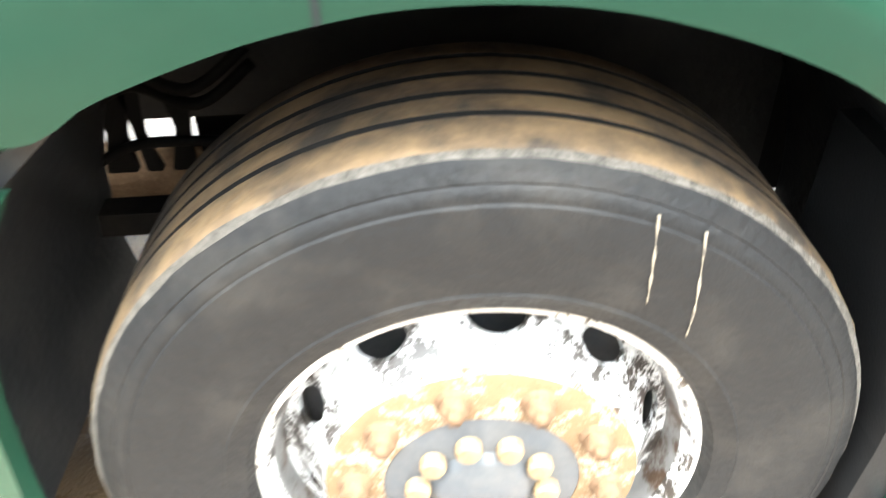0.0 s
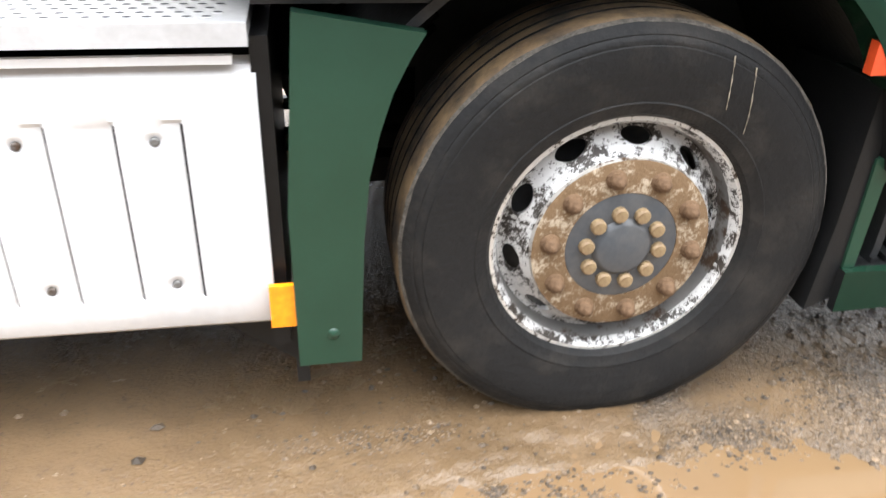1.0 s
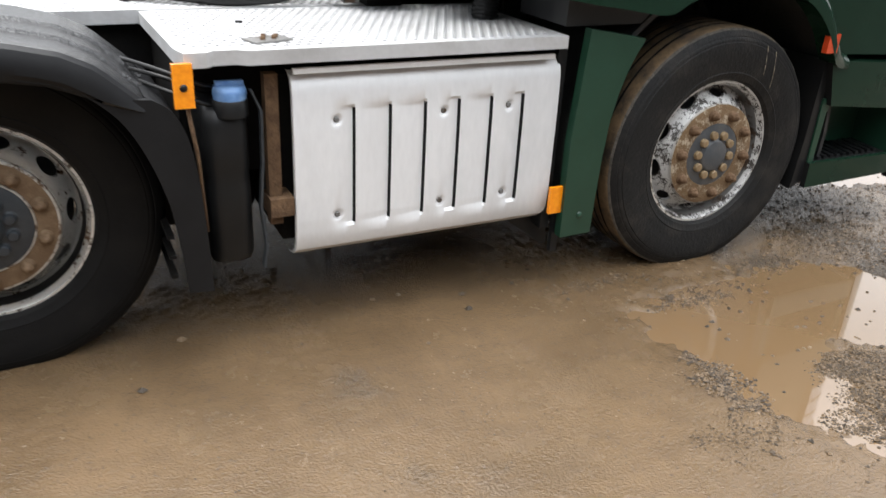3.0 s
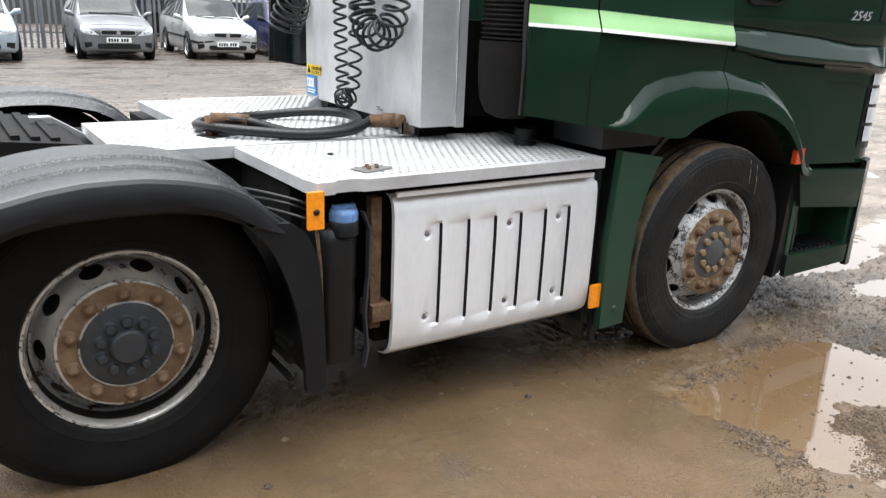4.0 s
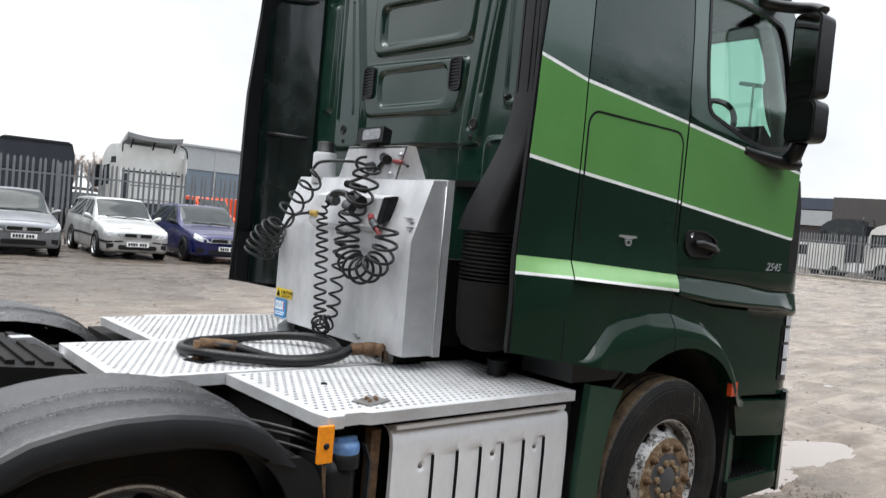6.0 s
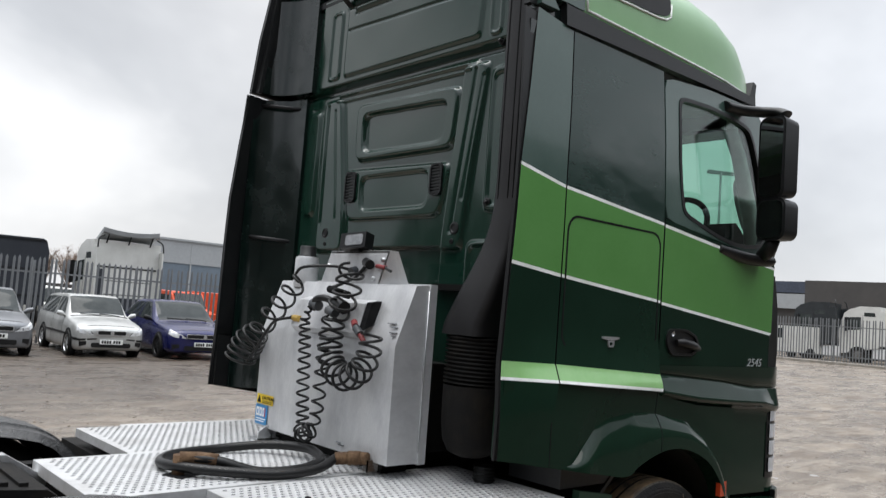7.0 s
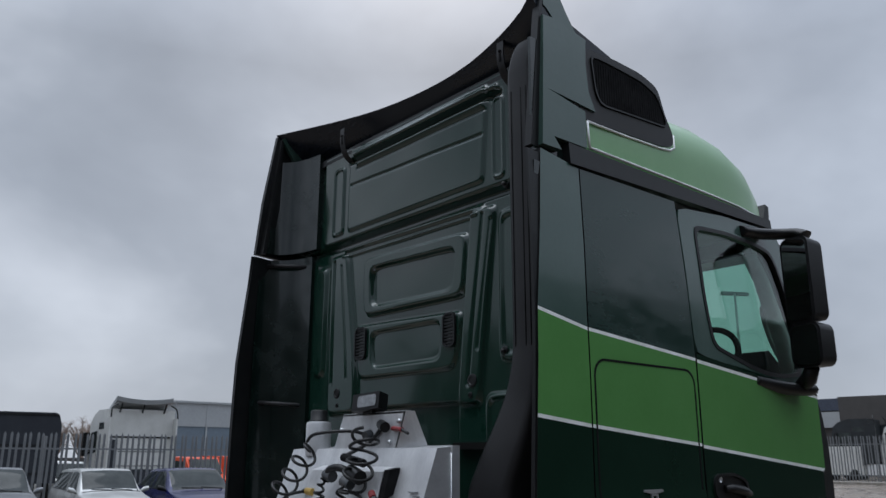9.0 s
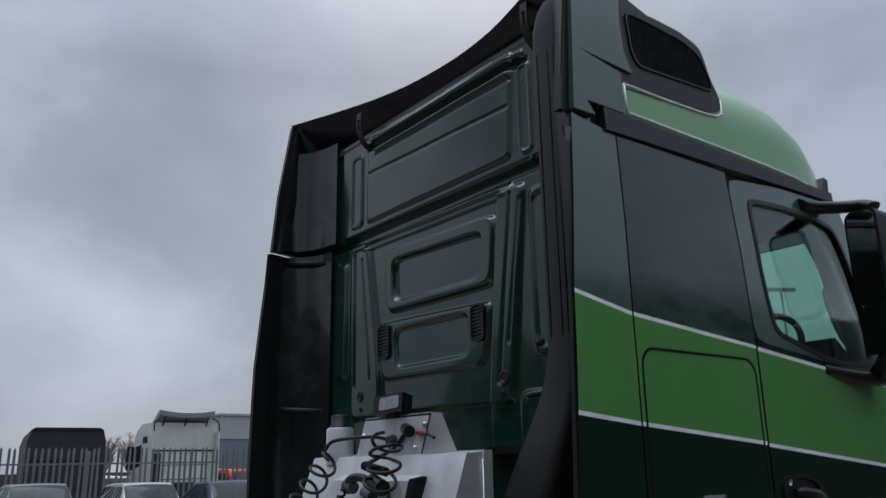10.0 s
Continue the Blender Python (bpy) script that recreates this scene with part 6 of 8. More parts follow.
def tank_cover():
    """Pressed aluminium cover with seven slots and six dimpled bolts."""
    bm = B()
    X0, X1 = -1.742, -0.792
    prof = [(0.905, 1.152), (0.895, 1.180), (0.872, 1.197), (0.84, 1.203), (0.72, 1.207), (0.56, 1.207), (0.43, 1.206), (0.36, 1.201), (0.325, 1.187), (0.300, 1.155), (0.288, 1.11)]
    SL = [-1.551 + 0.1224 * k for k in range(6)]
    BX, BZ = (-1.604, -1.235, -0.989), (0.754, 0.4375)
    xs = sorted([x + d for x in BX for d in (-0.023, -0.016, -0.009, 0, 0.009, 0.016, 0.023)] + [X0, X0 + 0.012, X1 - 0.012, X1] + [x + d for x in SL for d in (-0.085, -0.006, 0.0, 0.007, 0.016)])
    zs = [p[0] for p in prof]

    def yat(z):
        return curve([(p[0], p[1]) for p in sorted(prof)], z)
    zz = sorted(set(zs + [0.80, 0.79, 0.405, 0.395] + [z + d for z in BZ for d in (-0.023, -0.016, -0.009, 0, 0.009, 0.016, 0.023)]))
    g = []
    for z in zz:
        row = []
        for x in xs:
            y = yat(z)
            for sx in SL:
                if 0.395 < z < 0.80 and sx - 0.084 < x < sx + 0.0001:
                    u = (x - sx + 0.085) / 0.085
                    y -= 0.012 * max(0.0, u - 0.15)
            for bx in BX:
                for bz in BZ:
                    y -= 0.012 * (1 - smooth01(0.004, 0.022, math.hypot(x - bx, z - bz)))
            row.append(bm.verts.new((x, -y, z)))
        g.append(row)
    dark = []
    for j in range(len(zz) - 1):
        for i in range(len(xs) - 1):
            f = bm.faces.new((g[j][i], g[j][i + 1], g[j + 1][i + 1], g[j + 1][i]))
            xm, zm = (xs[i] + xs[i + 1]) / 2, (zz[j] + zz[j + 1]) / 2
            if 0.405 < zm < 0.79 and any(sx < xm < sx + 0.007 for sx in SL):
                f.material_index = 1
    inn = [[bm.verts.new((v.co.x, v.co.y + 0.02, v.co.z)) for v in (r[0], r[-1])] for r in g]
    for j in range(len(zz) - 1):
        for e, i in ((0, 0), (1, -1)):
            bm.faces.new((g[j][i], g[j + 1][i], inn[j + 1][e], inn[j][e]))
    cv = part("tank_cover", bm, ["alusheet", "cabin"], truck, "pressed aluminium tank cover with long slots, road grimed", smooth=30)
    for x in BX:
        for z in BZ:
            bm = B()
            lathe(bm, [(0.0095, 0.003), (0.0085, -0.003), (0.005, -0.004), (0.0, -0.002)], 12, centre=(x, -1.1975, z))
            part("bolt", bm, "rimgrey", cv, "dull recessed bolt head")
    bm = B()
    box(bm, -0.802, -0.748, -1.238, -1.224, 0.338, 0.440)
    bevelled(bm, 0.005)
    part("side_reflector", bm, "orange", truck, "orange side reflector on the tank cover")
    bm = B()
    box(bm, -0.757, -0.728, -1.21, -1.19, 0.165, 0.34)
    part("reflector_bracket", bm, "black", truck)
    bm = B()
    box(bm, -2.082, -2.028, -1.252, -1.236, 0.838, 0.960)
    bevelled(bm, 0.005)
    r = part("corner_reflector", bm, "orange", truck, "orange reflector on the deck corner")
    bm = B()
    lathe(bm, [(0.011, 0.0), (0.010, -0.004), (0.0, -0.004)], 12, centre=(-2.055, -1.252, 0.895))
    part("screw", bm, "black", r)
    bm = B()
    tube(bm, [(-2.05, -1.235, 0.86), (-2.03, -1.225, 0.70), (-2.02, -1.22, 0.45)], 0.006, 6)
    part("reflector_stay", bm, "rustdark", r)
    # additive tank, its blue cap, heat shield and rusty bracket
    bm = B()
    pts = rrect(-2.005, -1.868, -1.195, -0.80, 0.045, 4)
    lv = [(0.315, 0.90), (0.34, 0.98), (0.56, 1.0), (0.60, 0.97), (0.63, 1.0), (0.76, 1.0), (0.80, 0.93), (0.82, 0.80)]
    rows = []
    for z, k in lv:
        rows.append([bm.verts.new((-1.94 + (x + 1.94) * k, -0.995 + (y + 0.995) * k, z)) for x, y in pts])
    for a, b in zip(rows, rows[1:]):
        for k in range(len(pts)):
            m = (k + 1) % len(pts)
            bm.faces.new((a[k], a[m], b[m], b[k]))
    bm.faces.new(rows[0]), bm.faces.new(rows[-1])
    at_ = part("additive_tank", bm, "black", truck, "black plastic additive tank with a blue cap", smooth=45)
    bm = B()
    lathe(bm, [(0.052, 0.815), (0.052, 0.86), (0.045, 0.868)], 20, centre=(-1.915, -1.16, -0.03), axis="z")
    part("filler_neck", bm, "black", at_)
    bm = B()
    prof = [(0.048, 0.862), (0.050, 0.885), (0.044, 0.902), (0.0, 0.905)]
    lathe(bm, prof, 20, centre=(-1.915, -1.16, -0.03), axis="z")
    box(bm, -1.955, -1.875, -1.170, -1.150, 0.874, 0.886)
    part("blue_cap", bm, "blue", at_, "blue filler cap")
    bm = B()
    prism(bm, spl2([(-1.862, 0.865), (-1.835, 0.80), (-1.838, 0.64), (-1.85, 0.50), (-1.838, 0.36), (-1.85, 0.29)], 0.0035), "y", -1.205, -1.18)
    part("heat_shield", bm, "hubdark", at_, "bent dull metal heat shield")
    bm = B()
    box(bm, -1.815, -1.775, -1.17, -1.13, 0.42, 0.90)
    box(bm, -1.82, -1.745, -1.20, -1.10, 0.455, 0.515)
    bevelled(bm, 0.006)
    part("tank_strap", bm, "rustdark", truck, "rusty steel tank bracket")


def spl2(pts, w):
    """A thin bent strip as a closed outline."""
    return [(x - w, z) for x, z in pts] + [(x + w, z) for x, z in pts[::-1]]


tank_cover()


# ---- rear fenders ----
def fender(s, label):
    cx = -2.64
    top = ((0.0, 1.052), (0.08, 1.051), (0.186, 1.037), (0.299, 1.011), (0.383, 0.970), (0.453, 0.905), (0.500, 0.862))
    low = ((0.0, 0.950), (0.134, 0.947), (0.262, 0.924), (0.345, 0.890))
    n = 40
    path, hem = [], []
    for i in range(n + 1):
        u = lerp(-1, 1, i / n)
        path.append((cx + 0.500 * u, curve(top, abs(u) * 0.500)))
        hem.append((cx + 0.345 * u, curve(low, abs(u) * 0.345)))
    # cross section: crown with raised ridges, a rounded shoulder, then an upright skirt down to the hem
    sec = [(0.66, -0.030), (0.69, -0.002), (0.77, 0.004), (0.776, 0.013), (0.965, 0.013), (0.972, 0.004), (1.085, 0.003), (1.091, -0.006), (1.20, -0.006), (1.232, -0.010), (1.247, -0.020), (1.253, -0.034)]
    bm = B()
    rows = []
    for i, (x, z) in enumerate(path):
        a, b = path[max(0, i - 1)], path[min(n, i + 1)]
        d = Vector((a[1] - b[1], b[0] - a[0])).normalized()
        pts = [(x + d.x * h, y, z + d.y * h) for y, h in sec]
        x1, _, z1 = pts[-1]
        step = 0.006 * smooth01(0.22, 0.26, abs(i / n - 0.5))
        pts += [(lerp(x1, hem[i][0], f), 1.255 + (0.004 if f < 0.9 else -step), lerp(z1, hem[i][1], f)) for f in (0.35, 0.7, 0.94, 1.0)]
        row = [bm.verts.new((px, s * py, pz)) for px, py, pz in pts]
        row += [bm.verts.new((v.co.x - d.x * 0.012, v.co.y - s * 0.009, v.co.z - d.y * 0.008)) for v in row[::-1]]
        rows.append(row)
    m = len(rows[0])
    for a, b in zip(rows, rows[1:]):
        for k in range(m):
            bm.faces.new((a[k], b[k], b[(k + 1) % m], a[(k + 1) % m])).material_index = 1 if 9 <= k < m - 10 else 0
    bm.faces.new(rows[0]), bm.faces.new(rows[-1][::-1])
    f = part("rear_fender", bm, ["fender", "skirt"], truck, label, smooth=27)
    # front flap: an outer cheek and a curved front sheet
    edge = [(p.x, p.y) for p in spline([(-2.140, 0.868, 0), (-2.092, 0.832, 0), (-2.056, 0.758, 0), (-2.036, 0.64, 0), (-2.027, 0.50, 0), (-2.022, 0.38, 0), (-2.020, 0.262, 0)], 4)]
    back = [(p.x, p.y) for p in spline([(-2.092, 0.268, 0), (-2.104, 0.43, 0), (-2.126, 0.576, 0), (-2.172, 0.718, 0), (-2.226, 0.817, 0), (-2.292, 0.882, 0)], 4)]
    bm = B()
    prism(bm, edge + back, "y", s * 1.225, s * 1.250)
    bevelled(bm, 0.008, 2)
    part("fender_flap", bm, "skirt", f, smooth=40)
    bm = B()
    prism(bm, [(x - 0.004, z) for x, z in edge] + [(x - 0.016, z + 0.004) for x, z in edge[::-1]], "y", s * 0.70, s * 1.226)
    part("flap_front", bm, "skirt", f, smooth=40)
    for k in range(3):
        bm = B()
        box(bm, -2.135, -2.115, s * 0.80, s * 1.20, 0.30 + 0.065 * k, 0.312 + 0.065 * k)
        part("spray_bar", bm, "grime", f)


fender(-1, "wet black plastic rear fender with raised ridges")
fender(1, "far black plastic rear fender")


# ---- hydraulic tank behind the cab ----
def hydraulic_tank():
    XF, XB, Y0, Y1, Z0, Z1 = -1.330, -1.118, -0.682, 0.478, 1.045, 1.832
    bm = B()
    prism(bm, [(XF, Z0), (XF - 0.004, 1.555), (-1.235, Z1), (XB - 0.03, Z1 + 0.008), (XB - 0.03, Z0)], "y", Y0, Y1)
    bevelled(bm, 0.014, 3)
    t = part("hydraulic_tank", bm, "alu", None, smooth=40)
    tagged(t, "brushed aluminium hydraulic oil tank standing on the lorry deck", "tank")
    bm = B()
    prism(bm, [(XB - 0.04, Z0 - 0.005), (XB - 0.04, Z1 + 0.012), (XB, Z1 + 0.012), (XB, Z0 - 0.005)], "y", Y0 - 0.008, Y1 + 0.008)
    bevelled(bm, 0.01, 2)
    part("back_shell", bm, "alu", t, smooth=40)
    # raised console on the slanting face, upper bracket plate
    bm = B()
    prism(bm, [(-1.335, 1.575), (-1.365, 1.60), (-1.330, 1.735), (-1.262, 1.755)], "y", -0.44, 0.14)
    bevelled(bm, 0.008, 2)
    part("console", bm, "alu", t, smooth=40)
    # Solid near-black block; its colour is the shade of the open end.
    bm = B()
    prism(bm, [(-1.36, 1.615), (-1.285, 1.65), (-1.268, 1.752), (-1.325, 1.742)], "y", -0.478, -0.442)
    part("console_shade_block", bm, "cabin", t, "near-black block painting the shade of the console's open end")
    bm = B()
    prism(bm, [(-0.385, 1.832), (0.115, 1.832), (0.040, 1.992), (-0.450, 1.992)], "x", -1.222, -1.210)
    cheek = [(-1.222, -0.385, 1.832), (-1.222, -0.450, 1.992), (-1.195, -0.480, 1.992), (-1.130, -0.500, 1.832)]
    va, vb = [bm.verts.new(p) for p in cheek], [bm.verts.new((p[0], p[1] + 0.010, p[2])) for p in cheek]
    bm.faces.new(va), bm.faces.new(vb[::-1])
    for k in range(4):
        bm.faces.new((va[k], va[(k + 1) % 4], vb[(k + 1) % 4], vb[k]))
    box(bm, -1.222, -1.19, -0.45, 0.04, 1.984, 1.995)
    br = part("light_bracket", bm, "alu", t, "folded aluminium light bracket")
    for y, z in ((0.045, 1.92), (-0.34, 1.86), (-0.41, 1.95)):
        bm = B()
        lathe(bm, [(0.010, -1.222), (0.010, -1.234), (0.0, -1.235)], 8, centre=(0, y, z), axis="x")
        part("bracket_bolt", bm, "steel", br)
    LAMP = Matrix.Translation((-1.23, -0.190, 2.040)) @ Euler((radians(-5), radians(12), radians(14))).to_matrix().to_4x4()
    bm = B()
    box(bm, -0.035, 0.03, -0.080, 0.080, -0.042, 0.036)
    bevelled(bm, 0.014, 2)
    wl = part("work_lamp", bm, "black", t, "small square black work lamp, tilted", at=LAMP)
    bm = B()
    prism(bm, rrect(-0.064, 0.045, -0.030, 0.024, 0.012), "x", -0.0355, -0.039)
    part("lamp_lens", bm, "dulllens", wl, "clear work lamp lens")
    bm = B()
    box(bm, -1.245, -1.205, -0.225, -0.155, 1.99, 2.005)
    part("lamp_foot", bm, "black", t)
    bm = B()
    lathe(bm, [(0.062, 1.80), (0.064, 1.815), (0.064, 1.955), (0.060, 1.965), (0.05, 1.968)], 28, centre=(-1.20, 0.300, 0), axis="z")
    part("filler_tube", bm, "alu", t, "aluminium filler tube", smooth=40)
    bm = B()
    lathe(bm, [(0.050, 1.966), (0.050, 1.975), (0.044, 1.978), (0.044, 2.02), (0.038, 2.026), (0.0, 2.026)], 20, centre=(-1.20, 0.300, 0), axis="z")
    part("breather_cap", bm, "black", t, "black ribbed breather cap")
    for y in (0.375,):
        bm = B()
        prism(bm, [(XF - 0.055, DZ + 0.004), (XF + 0.05, DZ + 0.004), (XF + 0.05, Z0), (XF - 0.005, Z0 + 0.02), (XF - 0.055, Z0 - 0.015)], "y", y - 0.045, y - 0.038)
        box(bm, XF - 0.055, XF + 0.10, y - 0.045, y + 0.045, DZ + 0.003, DZ + 0.012)
        box(bm, XF + 0.02, XF + 0.03, y - 0.045, y + 0.045, DZ + 0.004, Z0)
        part("foot_bracket", bm, "steel", t, "folded metal foot bracket")
    bm = B()
    box(bm, XF - 0.03, XF + 0.03, -0.586, -0.580, DZ + 0.02, DZ + 0.07)
    box(bm, XF - 0.03, XF - 0.024, -0.586, -0.555, DZ + 0.02, DZ + 0.07)
    part("hose_bracket", bm, "rimgrey", t, "small folded metal bracket at the hose end")
    bm = B()
    box(bm, XF + 0.07, XB, Y0 + 0.12, Y1 - 0.05, DZ + 0.001, Z0)
    part("tank_base", bm, "grime", t)
    bm = B()
    tube(bm, [(XB - 0.045, Y0 - 0.006, Z0 + 0.05), (XB - 0.045, Y0 - 0.006, Z1 - 0.02)], 0.005, 6)
    part("weld_seam", bm, "steel", t)
    # stickers
    XS = XF - 0.0045
    bm = B()
    box(bm, XS - 0.0015, XS, 0.297, 0.462, 1.166, 1.216)
    s1 = part("caution_sticker", bm, "yellow", t, "yellow caution sticker")
    turn = Euler((radians(90), 0, radians(-90))).to_matrix().to_4x4()
    words("caution_text", "CAUTION", 0.026, "cabin", s1, Matrix.Translation((XS - 0.002, 0.408, 1.190)) @ turn)
    bm = B()
    prism(bm, [(0.456, 1.172), (0.416, 1.172), (0.436, 1.210)], "x", XS - 0.002, XS - 0.003)
    part("warning_triangle", bm, "cabin", s1)
    for z in (1.182, 1.173):
        bm = B()
        box(bm, XS - 0.0025, XS - 0.0015, 0.305, 0.405, z - 0.002, z + 0.002)
        part("small_print", bm, "cabin", s1)
    bm = B()
    prism(bm, rrect(0.345, 0.468, 1.058, 1.160, 0.012), "x", XS, XS - 0.0015)
    s2 = part("maker_sticker", bm, "labelblue", t, "blue maker's sticker with white marks")
    for k, (y0, y1, z0, z1, m) in enumerate(((0.428, 0.458, 1.100, 1.146, "white"), (0.398, 0.422, 1.100, 1.146, "white"), (0.376, 0.392, 1.100, 1.146, "white"), (0.364, 0.372, 1.100, 1.146, "red"), (0.358, 0.458, 1.084, 1.089, "white"), (0.370, 0.458, 1.072, 1.077, "white"))):
        bm = B()
        ring_prism(bm, rrect(y0, y1, z0, z1, 0.002, 1), rrect(y0 + (y1 - y0) * 0.3, y1 - (y1 - y0) * 0.3, z0 + (z1 - z0) * 0.25, z1 - (z1 - z0) * 0.25, 0.001, 1), "x", XS - 0.0015, XS - 0.0025) if k < 4 else box(bm, XS - 0.0025, XS - 0.0015, y0, y1, z0, z1)
        part("sticker_mark", bm, m, s2)
    for y, z, l in ((-0.640, 1.655, 0.05), (-0.655, 1.638, 0.03), (-0.665, 1.615, 0.045), (-0.66, 1.60, 0.02), (-0.335, 1.085, 0.03), (-0.36, 1.075, 0.04)):
        bm = B()
        box(bm, curve(((1.5, XF - 0.006), (1.555, XF - 0.006), (1.825, -1.27)), z) - 0.002, XF + 0.03, y, y + l, z, z + 0.004)
        part("scribble", bm, "dulllens", t, "faint dark pen mark")
    return t


oil_tank = hydraulic_tank()


# ---- suzie hoses and the hydraulic hose ----
def hoses():
    X = -1.43
    bm = B()
    coil(bm, [(X + 0.02, 0.00, 1.84), (X, 0.06, 1.78), (X, 0.15, 1.71), (X, 0.25, 1.64), (X, 0.36, 1.55)], [0.042, 0.050, 0.052, 0.056], 4.5, 0.0072, 7, 22)
    coil(bm, [(X, 0.36, 1.55), (X - 0.01, 0.41, 1.505), (X - 0.02, 0.45, 1.45), (X - 0.03, 0.475, 1.395)], [0.060, 0.080, 0.084, 0.078], 5, 0.0072, 7, 22)
    part("coiled_air_hose", bm, "hose", oil_tank, "black coiled air hose hanging loose", smooth=60)
    bm = B()
    tube(bm, spline([(-1.24, -0.17, 1.905), (-1.30, -0.12, 1.918), (X + 0.03, 0.0, 1.905), (X + 0.02, 0.06, 1.87)], 6), 0.008, 7)
    part("air_hose_tail", bm, "hose", oil_tank, "black air hose tail")
    bm = B()
    tube(bm, spline([(X - 0.02, 0.41, 1.39), (X - 0.02, 0.34, 1.45), (X - 0.01, 0.26, 1.55), (X, 0.19, 1.62), (X + 0.04, 0.10, 1.645)], 8), 0.008, 7)
    part("air_hose_tail", bm, "hose", oil_tank, "black air hose tail")
    # electric coil: down one leg and up the other
    for pts, n, R in (([(X, -0.13, 1.71), (X, -0.095, 1.64), (X, -0.105, 1.56), (X, -0.118, 1.46), (X, -0.125, 1.34), (X, -0.14, 1.22), (X, -0.155, 1.14)], 14, [0.006, 0.022, 0.026, 0.028, 0.028, 0.028, 0.028]),
                      ([(X, -0.245, 1.15), (X, -0.265, 1.24), (X, -0.275, 1.36), (X, -0.28, 1.48), (X, -0.28, 1.58), (X, -0.275, 1.69)], 9, [0.026, 0.028, 0.030, 0.032, 0.030, 0.012])):
        bm = B()
        coil(bm, pts, R, n, 0.0062, 6, 14)
        part("coiled_cable", bm, "hose", oil_tank, "black coiled electric cable", smooth=60)
    bm = B()
    coil(bm, [(X - 0.005, -0.155, 1.135), (X - 0.02, -0.20, 1.105), (X - 0.005, -0.245, 1.14)], 0.036, 5, 0.0062, 6, 14)
    part("cable_bight", bm, "hose", oil_tank, "bunched lower end of a coiled cable", smooth=60)
    # large air coil in a U
    for pts, rad, n in (([(X + 0.02, -0.42, 1.90), (X, -0.44, 1.83), (X, -0.41, 1.75), (X, -0.36, 1.69)], [0.055, 0.062, 0.060, 0.055], 4),
                        ([(X, -0.35, 1.66), (X, -0.335, 1.58), (X, -0.335, 1.50), (X, -0.38, 1.435), (X, -0.47, 1.405), (X, -0.57, 1.44), (X, -0.63, 1.52), (X, -0.64, 1.61)], [0.046, 0.050, 0.054, 0.058, 0.058, 0.056, 0.052, 0.044], 13)):
        bm = B()
        coil(bm, pts, rad, n, 0.0072, 7, 22)
        part("coiled_air_hose", bm, "hose", oil_tank, "black coiled air hose in a hanging loop", smooth=60)
    # plugs, couplings and taps
    for pts, r, m, lab in (([(X + 0.05, 0.115, 1.645), (X + 0.05, 0.085, 1.645)], 0.012, "black", "black hose end"),
                           ([(X + 0.05, 0.09, 1.645), (X + 0.05, 0.035, 1.642)], 0.017, "brass", "brass air coupling"),
                           ([(X + 0.02, -0.475, 1.655), (X, -0.515, 1.637)], 0.016, "dullred", "red air coupling"),
                           ([(X, -0.52, 1.632), (X - 0.01, -0.57, 1.605)], 0.018, "hubdark", "grey hose end"),
                           ([(X - 0.01, -0.57, 1.605), (X - 0.01, -0.60, 1.575)], 0.012, "dullred", "red coupling sleeve"),
                           ([(-1.25, -0.40, 1.925), (-1.262, -0.485, 1.917)], 0.010, "dullred", "red tap lever"),
                           ([(-1.262, -0.485, 1.917), (-1.265, -0.53, 1.90)], 0.007, "black", "black lever tip"),
                           ([(-1.24, -0.30, 1.945), (-1.27, -0.37, 1.93)], 0.024, "black", "black hose elbow"),
                           ([(-1.24, -0.22, 1.90), (-1.27, -0.22, 1.89)], 0.026, "hubdark", "dusty socket"),
                           ([(X + 0.03, -0.12, 1.70), (X + 0.01, -0.16, 1.745), (X + 0.02, -0.22, 1.755), (X + 0.03, -0.28, 1.74)], 0.017, "hose", "ribbed plug lead"),
                           ([(X + 0.03, -0.30, 1.74), (X + 0.02, -0.39, 1.715)], 0.032, "black", "black electric plug"),
                           ([(X + 0.02, -0.12, 1.725), (X + 0.02, -0.175, 1.715)], 0.026, "hubgrey", "dusty blue-grey electric plug"),
                           ([(X + 0.02, -0.26, 1.70), (X + 0.02, -0.32, 1.685)], 0.024, "hubgrey", "dusty blue-grey plug end"),
                           ([(X + 0.03, -0.24, 1.80), (X + 0.03, -0.40, 1.775)], 0.018, "cabin", "black plug cover flap"),
                           ([(-1.25, -0.33, 1.945), (-1.27, -0.26, 1.87), (X + 0.02, -0.25, 1.80)], 0.009, "hose", "black cable")):
        bm = B()
        tube(bm, spline(pts, 5) if len(pts) > 2 else pts, r, 10)
        bevelled(bm, 0.002, 1)
        part("hose_fitting", bm, m, oil_tank, lab, smooth=50)
    for o in oil_tank.children:
        if o.name.startswith(("coiled", "air_hose", "cable", "hose_fitting")):
            o.data.transform(Matrix.Translation((0.021, 0.034, -0.006)))
    # thick hydraulic hose looped on the deck
    Z = DZ + 0.026
    bm = B()
    loop = [(-2.03, -0.30, Z + 0.045), (-1.95, -0.36, Z + 0.04), (-1.80, -0.43, Z), (-1.62, -0.45, Z), (-1.48, -0.40, Z + 0.02), (-1.42, -0.20, Z + 0.03), (-1.52, 0.0, Z + 0.02), (-1.75, 0.08, Z), (-1.98, 0.02, Z), (-2.10, -0.14, Z + 0.005), (-2.08, -0.30, Z + 0.015),
            (-1.95, -0.42, Z + 0.01), (-1.76, -0.50, Z), (-1.58, -0.52, Z + 0.01), (-1.46, -0.48, Z + 0.04)]
    tube(bm, spline(loop, 8), 0.021, 10)
